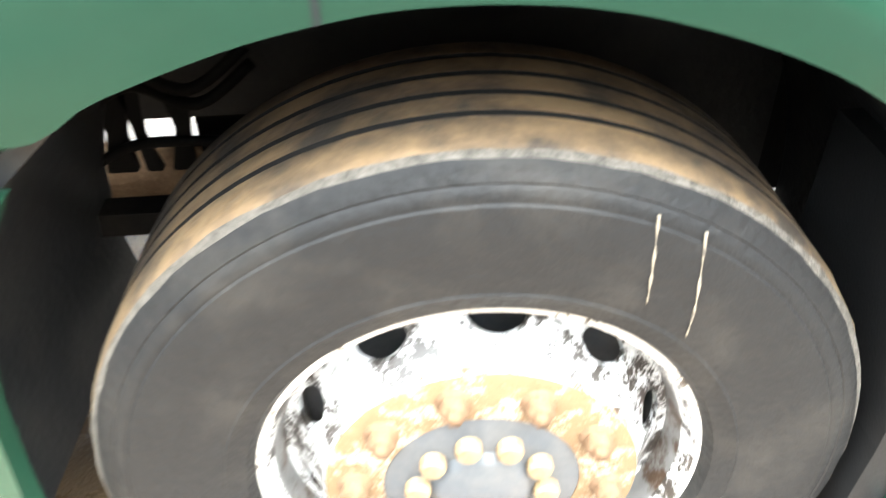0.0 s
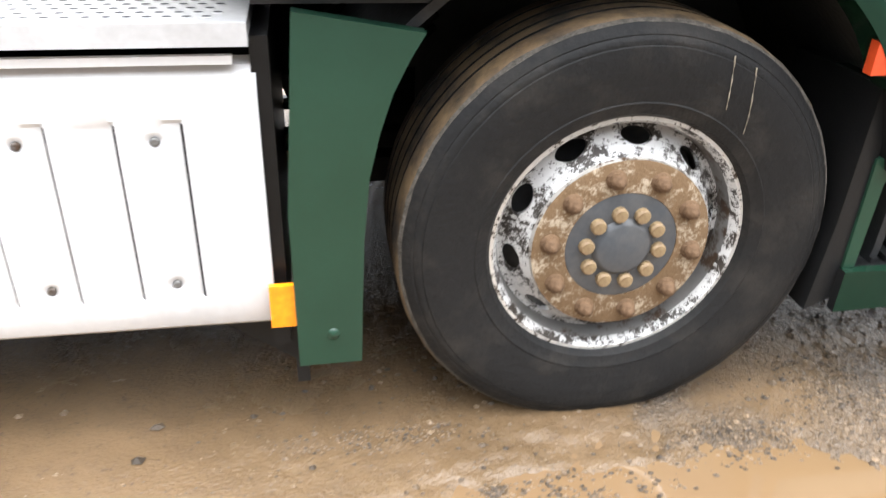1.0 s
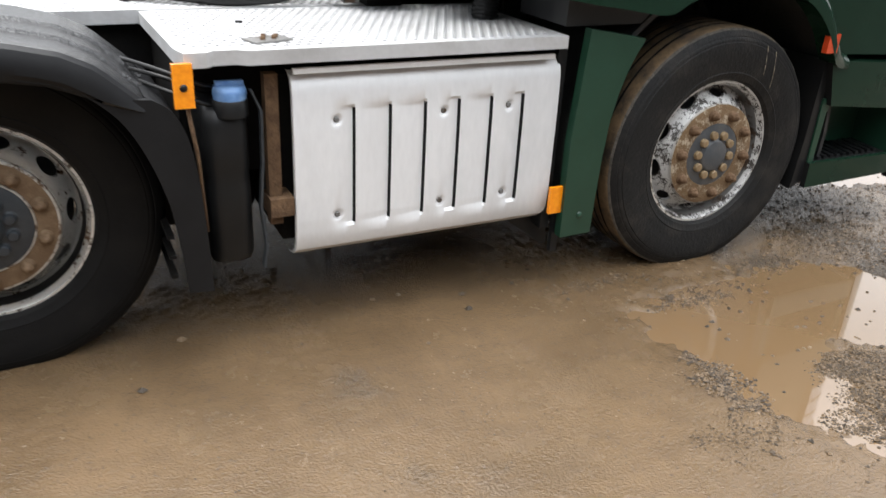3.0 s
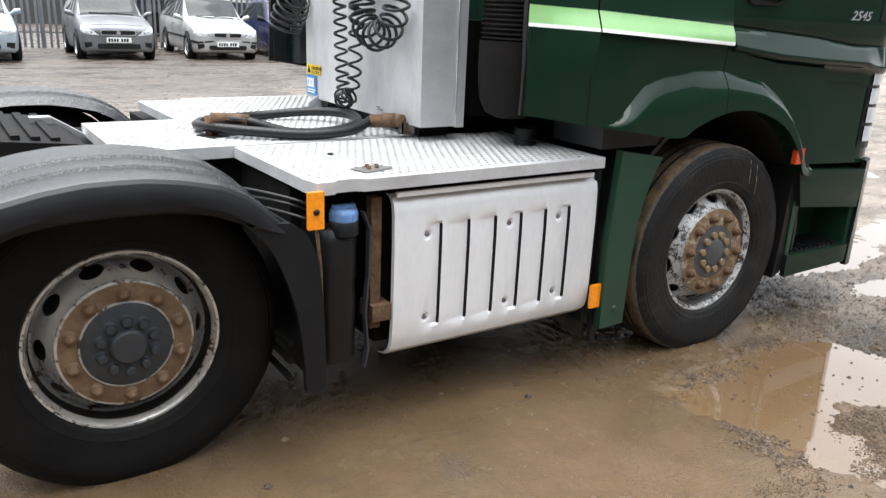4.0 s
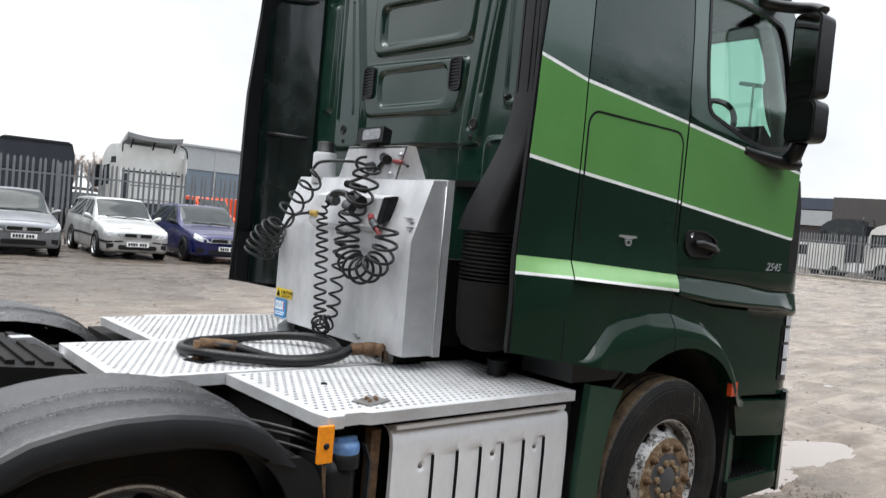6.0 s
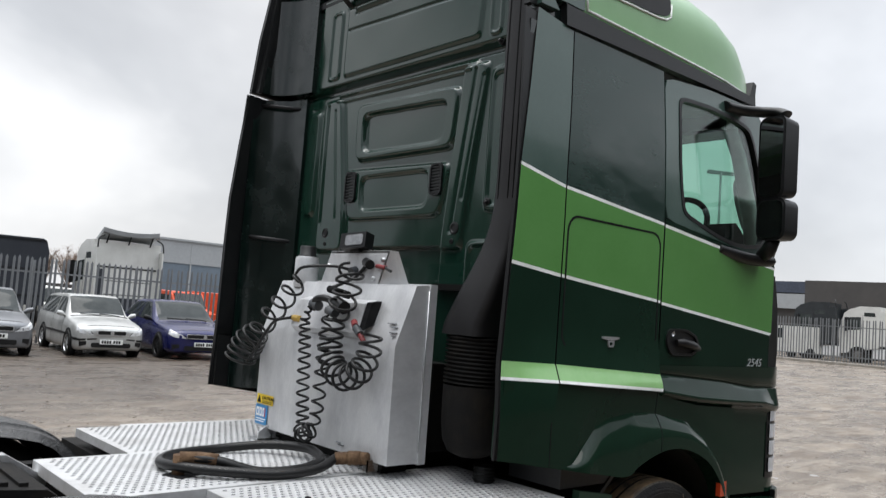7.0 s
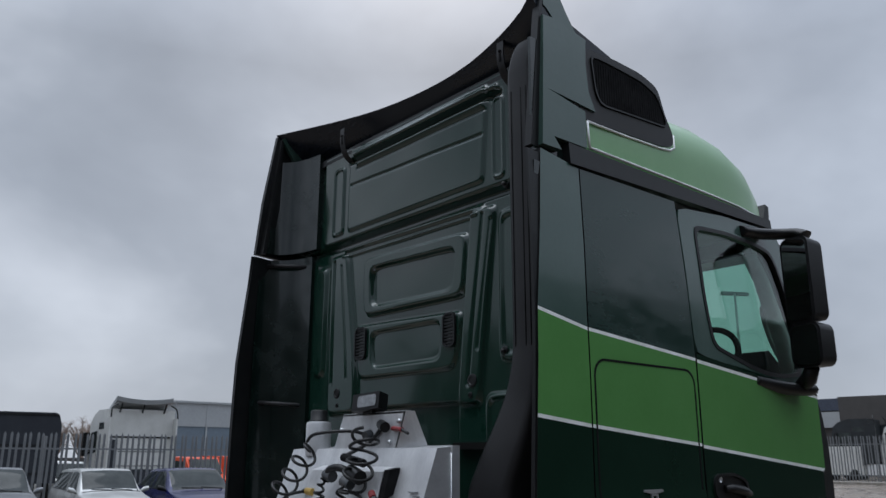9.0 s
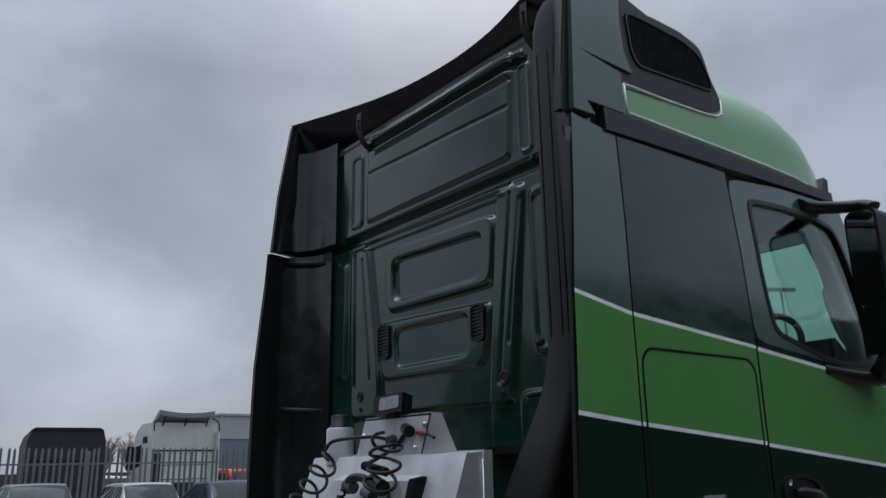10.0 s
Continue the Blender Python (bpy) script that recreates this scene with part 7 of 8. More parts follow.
    hh = part("hydraulic_hose", bm, "hose", None, smooth=60)
    tagged(hh, "thick black hydraulic hose looped on the aluminium deck", "hose")
    line_ = spline(loop, 8)
    bm = B()
    for k in range(14, len(line_) - 6):
        if k % 3 < 2:
            side = Vector((-0.45, -0.6, 0.66)) * 0.0205
            tube(bm, [line_[k] + side, line_[k].lerp(line_[k + 1], 0.6) + side], 0.0012, 5)
    tagged(part("hose_print", bm, "rimgrey", hh, "small pale print along the hose"), kind="stuff")
    for pts, r in (([(-1.46, -0.48, Z + 0.04), (-1.41, -0.51, Z + 0.045)], 0.028), ([(-1.41, -0.51, Z + 0.045), (-1.37, -0.545, Z + 0.048)], 0.031), ([(-1.37, -0.545, Z + 0.048), (-1.355, -0.578, Z + 0.05)], 0.028),
                   ([(-2.08, -0.275, Z - 0.03), (-2.08, -0.275, Z + 0.06)], 0.026), ([(-2.08, -0.275, Z + 0.045), (-2.02, -0.30, Z + 0.045)], 0.027), ([(-2.02, -0.30, Z + 0.045), (-1.95, -0.355, Z + 0.04)], 0.028)):
        bm = B()
        tube(bm, pts, r, 8)
        bevelled(bm, 0.004, 1)
        part("hose_fitting", bm, "rustdark", hh, "rusty brown steel hose fitting")
    bm = B()
    prism(bm, [(-2.14, -0.26), (-2.02, -0.20), (-1.98, -0.30), (-2.10, -0.36)], "z", DZ + 0.004, DZ + 0.008)
    part("hose_slot", bm, "cabin", hh)


hoses()


# ---- background: fence, cars, lorries, buildings ----
def pale_mesh(h):
    bm = B()
    w = 0.033
    prof = [(-w, 0.010), (-w * 0.45, -0.006), (0, 0.004), (w * 0.45, -0.006), (w, 0.010)]
    lo = [bm.verts.new((x, y, 0.05)) for x, y in prof]
    hi = [bm.verts.new((x, y, h - 0.07)) for x, y in prof]
    tip = bm.verts.new((0, 0, h))
    for k in range(4):
        bm.faces.new((lo[k], lo[k + 1], hi[k + 1], hi[k]))
        bm.faces.new((hi[k], hi[k + 1], tip))
    return finish("pale", bm, "fence")


def fence(label, a, b, z0, near0, near1):
    """Palisade from a to b, with single pales between two distances along it and joined ones beyond."""
    a, b = Vector(a), Vector(b)
    L = (b - a).length
    ang = math.atan2(b.y - a.y, b.x - a.x)
    f = thing("palisade_fence", label, "fence", kind="structure", at=Matrix.Translation((a.x, a.y, 0)) @ Matrix.Rotation(ang, 4, "Z"))
    me = pale_mesh(2.4)
    far = B()
    n = int(L / 0.155)
    for k in range(n):
        d = 0.155 * k
        z = z0 + 0.012 * math.sin(k * 1.7)
        if near0 < d < near1:
            o = new("pale", me)
            o.parent, o.matrix_basis = f, pose(d, 0, z, 0.3 * math.sin(k * 2.1), 0.6 * math.sin(k * 3.3), 0)
        else:
            box(far, d - 0.03, d + 0.03, -0.006, 0.006, z + 0.05, z + 2.38)
    o = part("far_pales", far, "fence", f)
    tagged(o, kind="stuff")
    for z in (0.42, 1.95):
        bm = B()
        box(bm, 0, L, 0.012, 0.05, z0 + z, z0 + z + 0.045)
        part("rail", bm, "fence", f)
    pm = B()
    box(pm, -0.028, 0.028, 0.05, 0.13, 0, 2.30)
    pme = finish("post", pm, "fence")
    for k in range(int(L / 2.75) + 1):
        o = new("post", pme)
        o.parent, o.matrix_basis = f, pose(2.75 * k, 0, z0)
    return f


fence("grey galvanised palisade fence along the yard", (-14, 20.2, 0), (39.5, 19.0, 0), 0.0, 13.0, 26.0)
fence("grey galvanised palisade fence at the far end of the yard", (39.5, 19.0, 0), (37.8, -20, 0), 0.52, 1.5, 14.5)


def car(label, paint, L, W, H, at, cowl=0.225, wtop=0.06, rtop=-0.36, rbase=-0.465, wide_grille=0.40, dark=False, moulding=False, plate=0.40):
    """A parked car, its nose towards +x: a smooth body lofted through sections, with panes and lamps laid on its skin."""
    c = thing("car", label, "car", group="parked cars by the fence", at=at)
    hw, k0 = W / 2, H / 1.47
    sill = ((0.92, 0.18), (0.985, 0.26), (1.0, 0.50))
    r = 1.47
    st = [(-0.500, ((0.74, 0.30), (0.80, 0.36), (0.82, 0.50), (0.82, 0.66), (0.76, 0.80), (0.6, 0.84), (0.3, 0.85), (0, 0.85))),
          (-0.487, ((0.84, 0.22), (0.91, 0.30), (0.935, 0.50), (0.93, 0.72), (0.88, 0.91), (0.78, 0.955), (0.45, 0.97), (0, 0.975))),
          (rbase, (*sill, (0.985, 0.76), (0.925, 0.98), (0.83, 1.00), (0.5, 1.02), (0, 1.03))),
          (rtop, (*sill, (0.99, 0.77), (0.94, 0.965), (0.735, r - 0.095), (0.60, r - 0.045), (0, r - 0.03))),
          (-0.08, (*sill, (0.99, 0.77), (0.94, 0.945), (0.755, r - 0.06), (0.63, r - 0.01), (0, r))),
          (wtop, (*sill, (0.99, 0.76), (0.94, 0.935), (0.745, r - 0.075), (0.62, r - 0.03), (0, r - 0.012))),
          (cowl, (*sill, (0.99, 0.74), (0.935, 0.905), (0.84, 0.945), (0.48, 0.965), (0, 0.97))),
          (cowl + 0.045, (*sill, (0.99, 0.72), (0.93, 0.875), (0.78, 0.905), (0.45, 0.925), (0, 0.93))),
          (0.385, ((0.90, 0.18), (0.975, 0.26), (0.99, 0.48), (0.985, 0.66), (0.93, 0.80), (0.74, 0.845), (0.42, 0.862), (0, 0.868))),
          (0.455, ((0.86, 0.19), (0.94, 0.26), (0.96, 0.46), (0.955, 0.62), (0.91, 0.735), (0.70, 0.780), (0.40, 0.798), (0, 0.804))),
          (0.486, ((0.78, 0.22), (0.85, 0.28), (0.875, 0.44), (0.87, 0.58), (0.83, 0.685), (0.62, 0.725), (0.35, 0.742), (0, 0.748))),
          (0.497, ((0.63, 0.26), (0.69, 0.32), (0.71, 0.45), (0.71, 0.56), (0.68, 0.635), (0.50, 0.672), (0.28, 0.685), (0, 0.69))),
          (0.500, ((0.38, 0.34), (0.42, 0.38), (0.43, 0.47), (0.43, 0.55), (0.42, 0.60), (0.33, 0.63), (0.18, 0.64), (0, 0.645)))]

    def blend(p0, p1, p2, p3, u):
        """A slightly taut curve between p1 and p2."""
        m1, m2 = (p2 - p0) * 0.32, (p3 - p1) * 0.32
        return p1 * (2 * u ** 3 - 3 * u * u + 1) + m1 * (u ** 3 - 2 * u * u + u) + p2 * (3 * u * u - 2 * u ** 3) + m2 * (u ** 3 - u * u)

    def ring(i, k):
        pts = st[max(0, min(len(st) - 1, i))][1]

        def at_(j):
            j = j if j <= 7 else 14 - j
            j = max(0, j)
            return Vector((pts[j][0] * hw, pts[j][1] * k0))
        sgn = 1 if k <= 7 else -1
        kk = k if k <= 7 else 14 - k
        j = min(6, int(kk))
        a, b_, c_, d = at_(j - 1), at_(j), at_(j + 1), at_(j + 2)
        if j == 6:
            d = Vector((-b_.x, b_.y))
        v = blend(a, b_, c_, d, kk - j)
        return Vector((0, v.x * sgn, v.y))

    def surf(t, k):
        i = 0
        while i < len(st) - 2 and t > st[i + 1][0]:
            i += 1
        u = (t - st[i][0]) / (st[i + 1][0] - st[i][0])
        v = blend(ring(i - 1, k), ring(i, k), ring(i + 1, k), ring(i + 2, k), u)
        return Vector((t * L, v.y, v.z))

    def skin_patch(quad, off, nu=8, nv=6):
        """A raised piece of the skin between four (t, k) corners."""
        b = B()
        out, inn = [], []
        for i in range(nu + 1):
            ro, ri = [], []
            for j in range(nv + 1):
                u, v = i / nu, j / nv
                t = lerp(lerp(quad[0][0], quad[1][0], u), lerp(quad[3][0], quad[2][0], u), v)
                k = lerp(lerp(quad[0][1], quad[1][1], u), lerp(quad[3][1], quad[2][1], u), v)
                p = surf(t, k)
                n = (surf(t + 0.002, k) - surf(t - 0.002, k)).cross(surf(t, k + 0.02) - surf(t, k - 0.02)).normalized()
                if n.dot(p - Vector((0.30 * L if t > 0.3 else p.x, 0, 0.5))) < 0:
                    n = -n
                ro.append(b.verts.new(p + n * off)), ri.append(b.verts.new(p - n * 0.012))
            out.append(ro), inn.append(ri)
        for i in range(nu):
            for j in range(nv):
                b.faces.new((out[i][j], out[i + 1][j], out[i + 1][j + 1], out[i][j + 1]))
        rim = [(i, 0) for i in range(nu)] + [(nu, j) for j in range(nv)] + [(i, nv) for i in range(nu, 0, -1)] + [(0, j) for j in range(nv, 0, -1)]
        for (a0, a1), (b0, b1) in zip(rim, rim[1:] + rim[:1]):
            b.faces.new((out[a0][a1], out[b0][b1], inn[b0][b1], inn[a0][a1]))
        return b
    ts = []
    for (a, _), (b_, _) in zip(st, st[1:]):
        n = max(2, round((b_ - a) / 0.028))
        ts += [lerp(a, b_, i / n) for i in range(n)]
    ts.append(0.5)
    ks = [14 * i / 42 for i in range(43)]
    bm = B()
    rows = [[bm.verts.new(surf(t, k)) for k in ks] for t in ts]
    for a, b_ in zip(rows, rows[1:]):
        for j in range(42):
            bm.faces.new((a[j], b_[j], b_[j + 1], a[j + 1]))
        bm.faces.new((a[-1], b_[-1], b_[0], a[0]))
    bm.faces.new(rows[0]), bm.faces.new(rows[-1][::-1])
    body = part("body", bm, paint, c, smooth=45)
    part("windscreen", skin_patch([(cowl - 0.006, 5.20), (cowl - 0.006, 8.80), (wtop + 0.012, 8.86), (wtop + 0.012, 5.14)], 0.004, 16, 8), "carglass", body, "dark windscreen", smooth=60)
    part("scuttle", skin_patch([(cowl + 0.012, 5.0), (cowl + 0.012, 9.0), (cowl - 0.004, 9.0), (cowl - 0.004, 5.0)], 0.006, 12, 2), "black", body, smooth=60)
    part("bonnet_joint", skin_patch([(0.470, 4.95), (0.470, 9.05), (0.466, 9.05), (0.466, 4.95)], 0.0025, 16, 1), "duct", body)
    for s in (0, 1):
        def side(q):
            return [(t, 14 - k if s else k) for t, k in q]
        for nm, q in (("front_side_window", [(cowl - 0.045, 4.14), (-0.070, 4.10), (-0.070, 4.90), (wtop - 0.005, 4.90)]), ("rear_side_window", [(-0.092, 4.10), (rtop + 0.10, 4.10), (rtop + 0.085, 4.90), (-0.092, 4.90)]),
                      ("quarter_window", [(rtop + 0.085, 4.10), (rbase + 0.055, 4.16), (rtop - 0.005, 4.86), (rtop + 0.070, 4.90)])):
            part(nm, skin_patch(side(q), 0.004), "carglass", body, smooth=60)
        part("window_trim", skin_patch(side([(cowl - 0.03, 4.02), (rbase + 0.04, 4.04), (rbase + 0.04, 4.10), (cowl - 0.03, 4.09)]), 0.007, 16, 1), "black", body)
        for t0 in (0.175, -0.082):
            part("door_joint", skin_patch(side([(t0, 1.0), (t0 + 0.0015, 1.0), (t0 + 0.0015, 4.0), (t0, 4.0)]), 0.002, 1, 12), "black", body)
        part("door_handle", skin_patch(side([(-0.045, 3.30), (-0.072, 3.30), (-0.072, 3.42), (-0.045, 3.42)]), 0.022, 3, 2), paint, body)
        hl = part("headlamp", skin_patch(side([(0.4992, 3.05), (0.458, 3.30), (0.440, 4.30), (0.4975, 4.25)]), 0.006, 10, 6), "headlamp", body, "clear headlamp", smooth=60)
        part("lamp_seal", skin_patch(side([(0.4993, 3.00), (0.456, 3.26), (0.438, 4.33), (0.498, 4.29)]), 0.002, 10, 6), "black", hl, "dark seal round the headlamp", smooth=60)
        part("lamp_bulb", skin_patch(side([(0.489, 3.35), (0.479, 3.40), (0.477, 3.90), (0.488, 3.88)]), 0.010, 3, 3), "lens", hl, "bright lamp reflector", smooth=60)
        part("fog_lamp_recess", skin_patch(side([(0.4970, 1.0), (0.482, 1.0), (0.483, 1.75), (0.4972, 1.65)]), 0.004, 5, 3), "black", body, smooth=60)
        if moulding:
            part("side_moulding", skin_patch(side([(0.27, 2.05), (-0.22, 2.05), (-0.22, 2.26), (0.27, 2.26)]), 0.012, 14, 1), "duct", body)
            part("bumper_strip", skin_patch(side([(0.4999, 1.80), (0.41, 1.75), (0.41, 2.10), (0.4999, 2.20)]), 0.012, 12, 1), "duct", body)
        sg = -1 if s else 1
        bm = B()
        x, z = (cowl - 0.055) * L, 0.965 * k0
        tube(bm, [(x, sg * hw * 0.93, z - 0.03), (x + 0.01, sg * hw * 1.04, z + 0.02), (x + 0.01, sg * hw * 1.17, z + 0.045)], [0.03, 0.062, 0.055], 10)
        bevelled(bm, 0.012, 2)
        part("door_mirror", bm, "black" if dark else paint, body, smooth=40)
        for x in (0.325 * L, -0.285 * L):
            w = new("wheel")
            w.parent, w.matrix_basis = c, pose(x, sg * (hw - 0.064), 0.305, 0, 0, 180 if sg > 0 else 0)
            o = new("tyre", CAR_TYRE)
            o.parent = w
            o = new("rim", CAR_RIM_DARK if dark else CAR_RIM)
            o.parent = w
            # Near-black disc on the closed body paints the shade of the arch.
            bm = B()
            lathe(bm, [(0.0, 0.0), (0.352, 0.0), (0.352, 0.10), (0.0, 0.10)], 28, centre=(x, sg * (hw + 0.001) - (0.0 if sg < 0 else 0.10), 0.315))
            part("arch_shade_disc", bm, "cabin", c)
    bm = B()
    prism(bm, rrect(-hw * wide_grille, hw * wide_grille, 0.570 * k0, 0.655 * k0, 0.03), "x", 0.485 * L, 0.5035 * L)
    g = part("grille", bm, "black", body, "dark grille")
    bm = B()
    ring_prism(bm, rrect(-hw * wide_grille - 0.016, hw * wide_grille + 0.016, 0.570 * k0 - 0.014, 0.655 * k0 + 0.014, 0.04), rrect(-hw * wide_grille, hw * wide_grille, 0.570 * k0, 0.655 * k0, 0.03), "x", 0.485 * L, 0.5055 * L)
    part("grille_trim", bm, "steel", g, "bright grille trim")
    bm = B()
    tube(bm, [(0.506 * L, 0, 0.612 * k0), (0.509 * L, 0, 0.612 * k0)], 0.045, 14)
    part("badge", bm, "steel", g, "plain round badge")
    bm = B()
    prism(bm, rrect(-hw * 0.56, hw * 0.56, 0.265 * k0, 0.375 * k0, 0.04), "x", 0.480 * L, 0.5015 * L)
    part("lower_grille", bm, "black", body)
    bm = B()
    box(bm, 0.49 * L, 0.5065 * L, -0.26, 0.26, plate * k0, (plate + 0.11) * k0)
    p = part("number_plate", bm, "white", body, "white number plate with plain dark bars")
    for k in range(7):
        y = -0.225 + 0.058 * k + (0.035 if k > 3 else 0.0)
        bm = B()
        box(bm, 0.5065 * L, 0.5075 * L, y, y + 0.042, (plate + 0.02) * k0, (plate + 0.09) * k0)
        part("plate_bar", bm, "black", p)
    for y0, y1 in ((-0.62, -0.02), (-0.05, 0.60)):
        bm = B()
        a, b_ = surf(cowl - 0.004, 7 + y0 * 2.2), surf(cowl - 0.016, 7 + y1 * 2.0)
        tube(bm, [a + Vector((0, 0, 0.016)), b_ + Vector((0, 0, 0.020))], 0.009, 5)
        part("wiper", bm, "black", body)
    return c


def car_wheel_meshes():
    bm = B()
    lathe(bm, [(0.20, -0.02), (0.21, -0.085), (0.25, -0.10), (0.295, -0.09), (0.305, -0.06), (0.305, 0.08), (0.27, 0.10), (0.2, 0.08)], 28)
    ty = finish("tyre", bm, "tyre", 40)
    out = [ty]
    for m in ("steel", "duct"):
        bm = B()
        lathe(bm, [(0.205, -0.06), (0.20, -0.085), (0.19, -0.07), (0.185, -0.02), (0.0, -0.02)], 28)
        for k in range(7):
            a = 2 * math.pi * k / 7
            tube(bm, [(0.03 * math.cos(a), -0.065, 0.03 * math.sin(a)), (0.19 * math.cos(a), -0.06, 0.19 * math.sin(a))], 0.02, 4)
        lathe(bm, [(0.05, -0.05), (0.045, -0.08), (0.0, -0.082)], 12)
        out.append(finish("rim", bm, m, 40))
    return out


CAR_TYRE, CAR_RIM, CAR_RIM_DARK = car_wheel_meshes()
M["headlamp"] = mat("headlamp_glass", (0.74, 0.75, 0.76), 0.10, col2=(0.36, 0.365, 0.37), scale=16, mixlo=0.45, mixhi=0.65, coat=0.6)
M["greycar"] = mat("metallic_grey_car_paint", (0.150, 0.156, 0.166), 0.34, metal=0.4, coat=0.2, scale=2, fine_amt=0.04)
M["silvercar"] = mat("metallic_silver_car_paint", (0.40, 0.405, 0.395), 0.34, metal=0.4, coat=0.3, scale=2, fine_amt=0.04)
M["bluecar"] = mat("metallic_blue_car_paint", (0.0045, 0.0065, 0.058), 0.20, metal=0.1, coat=0.35, scale=2, fine_amt=0.04)
M["palecar"] = mat("pale_blue_car_paint", (0.33, 0.40, 0.46), 0.3, metal=0.4, coat=0.6, scale=2, fine_amt=0.04)
car("metallic grey small hatchback parked against the fence", "greycar", 3.60, 1.62, 1.49, pose(0.87, 17.55, 0.03, 0, 0, -92.5), 0.235, 0.05, -0.40, -0.475, 0.44)
car("silver estate car parked against the fence", "silvercar", 4.10, 1.60, 1.45, pose(3.36, 17.72, 0.03, 0, 0, -93), 0.215, 0.065, -0.42, -0.475, 0.40, False, True, 0.345)
car("dark blue saloon with black wheels parked against the fence", "bluecar", 4.70, 1.80, 1.45, pose(5.62, 17.75, 0.03, 0, 0, -94), 0.205, 0.04, -0.26, -0.43, 0.50, True, False, 0.36)
car("pale silver-blue car parked against the fence", "palecar", 3.9, 1.70, 1.48, pose(-2.0, 17.3, 0.03, 0, 0, -92), 0.225, 0.05, -0.39, -0.475, 0.42)

M["whitecab"] = mat("grubby_white_paint", (0.66, 0.66, 0.63), 0.4, col2=(0.58, 0.58, 0.55), scale=2)
M["blacksheet"] = mat("black_curtain", (0.030, 0.034, 0.042), 0.6, col2=(0.038, 0.042, 0.050), scale=2, spec=0.25)
M["redvan"] = mat("orange_red_paint", (0.62, 0.085, 0.03), 0.35, scale=3)
M["greycab"] = mat("dark_grey_lorry_paint", (0.014, 0.017, 0.019), 0.3, scale=2)
M["cladding"] = mat("pale_grey_cladding", (0.36, 0.375, 0.385), 0.6, col2=(0.33, 0.345, 0.355), scale=0.3, fine=3)
M["bluecladding"] = mat("blue_grey_cladding", (0.15, 0.19, 0.23), 0.6, col2=(0.135, 0.17, 0.21), scale=0.3, fine=3)
M["darkbuilding"] = mat("dark_brown_building_cladding", (0.060, 0.056, 0.054), 0.7, col2=(0.075, 0.070, 0.066), scale=0.4, fine=3)
M["darkblue"] = mat("dark_blue_roof_edge", (0.045, 0.055, 0.08), 0.6)
M["concrete"] = mat("concrete_kerb", (0.30, 0.28, 0.25), 0.85, col2=(0.20, 0.18, 0.15), scale=3)
M["bark"] = mat("bare_twigs", (0.23, 0.175, 0.14), 0.9)


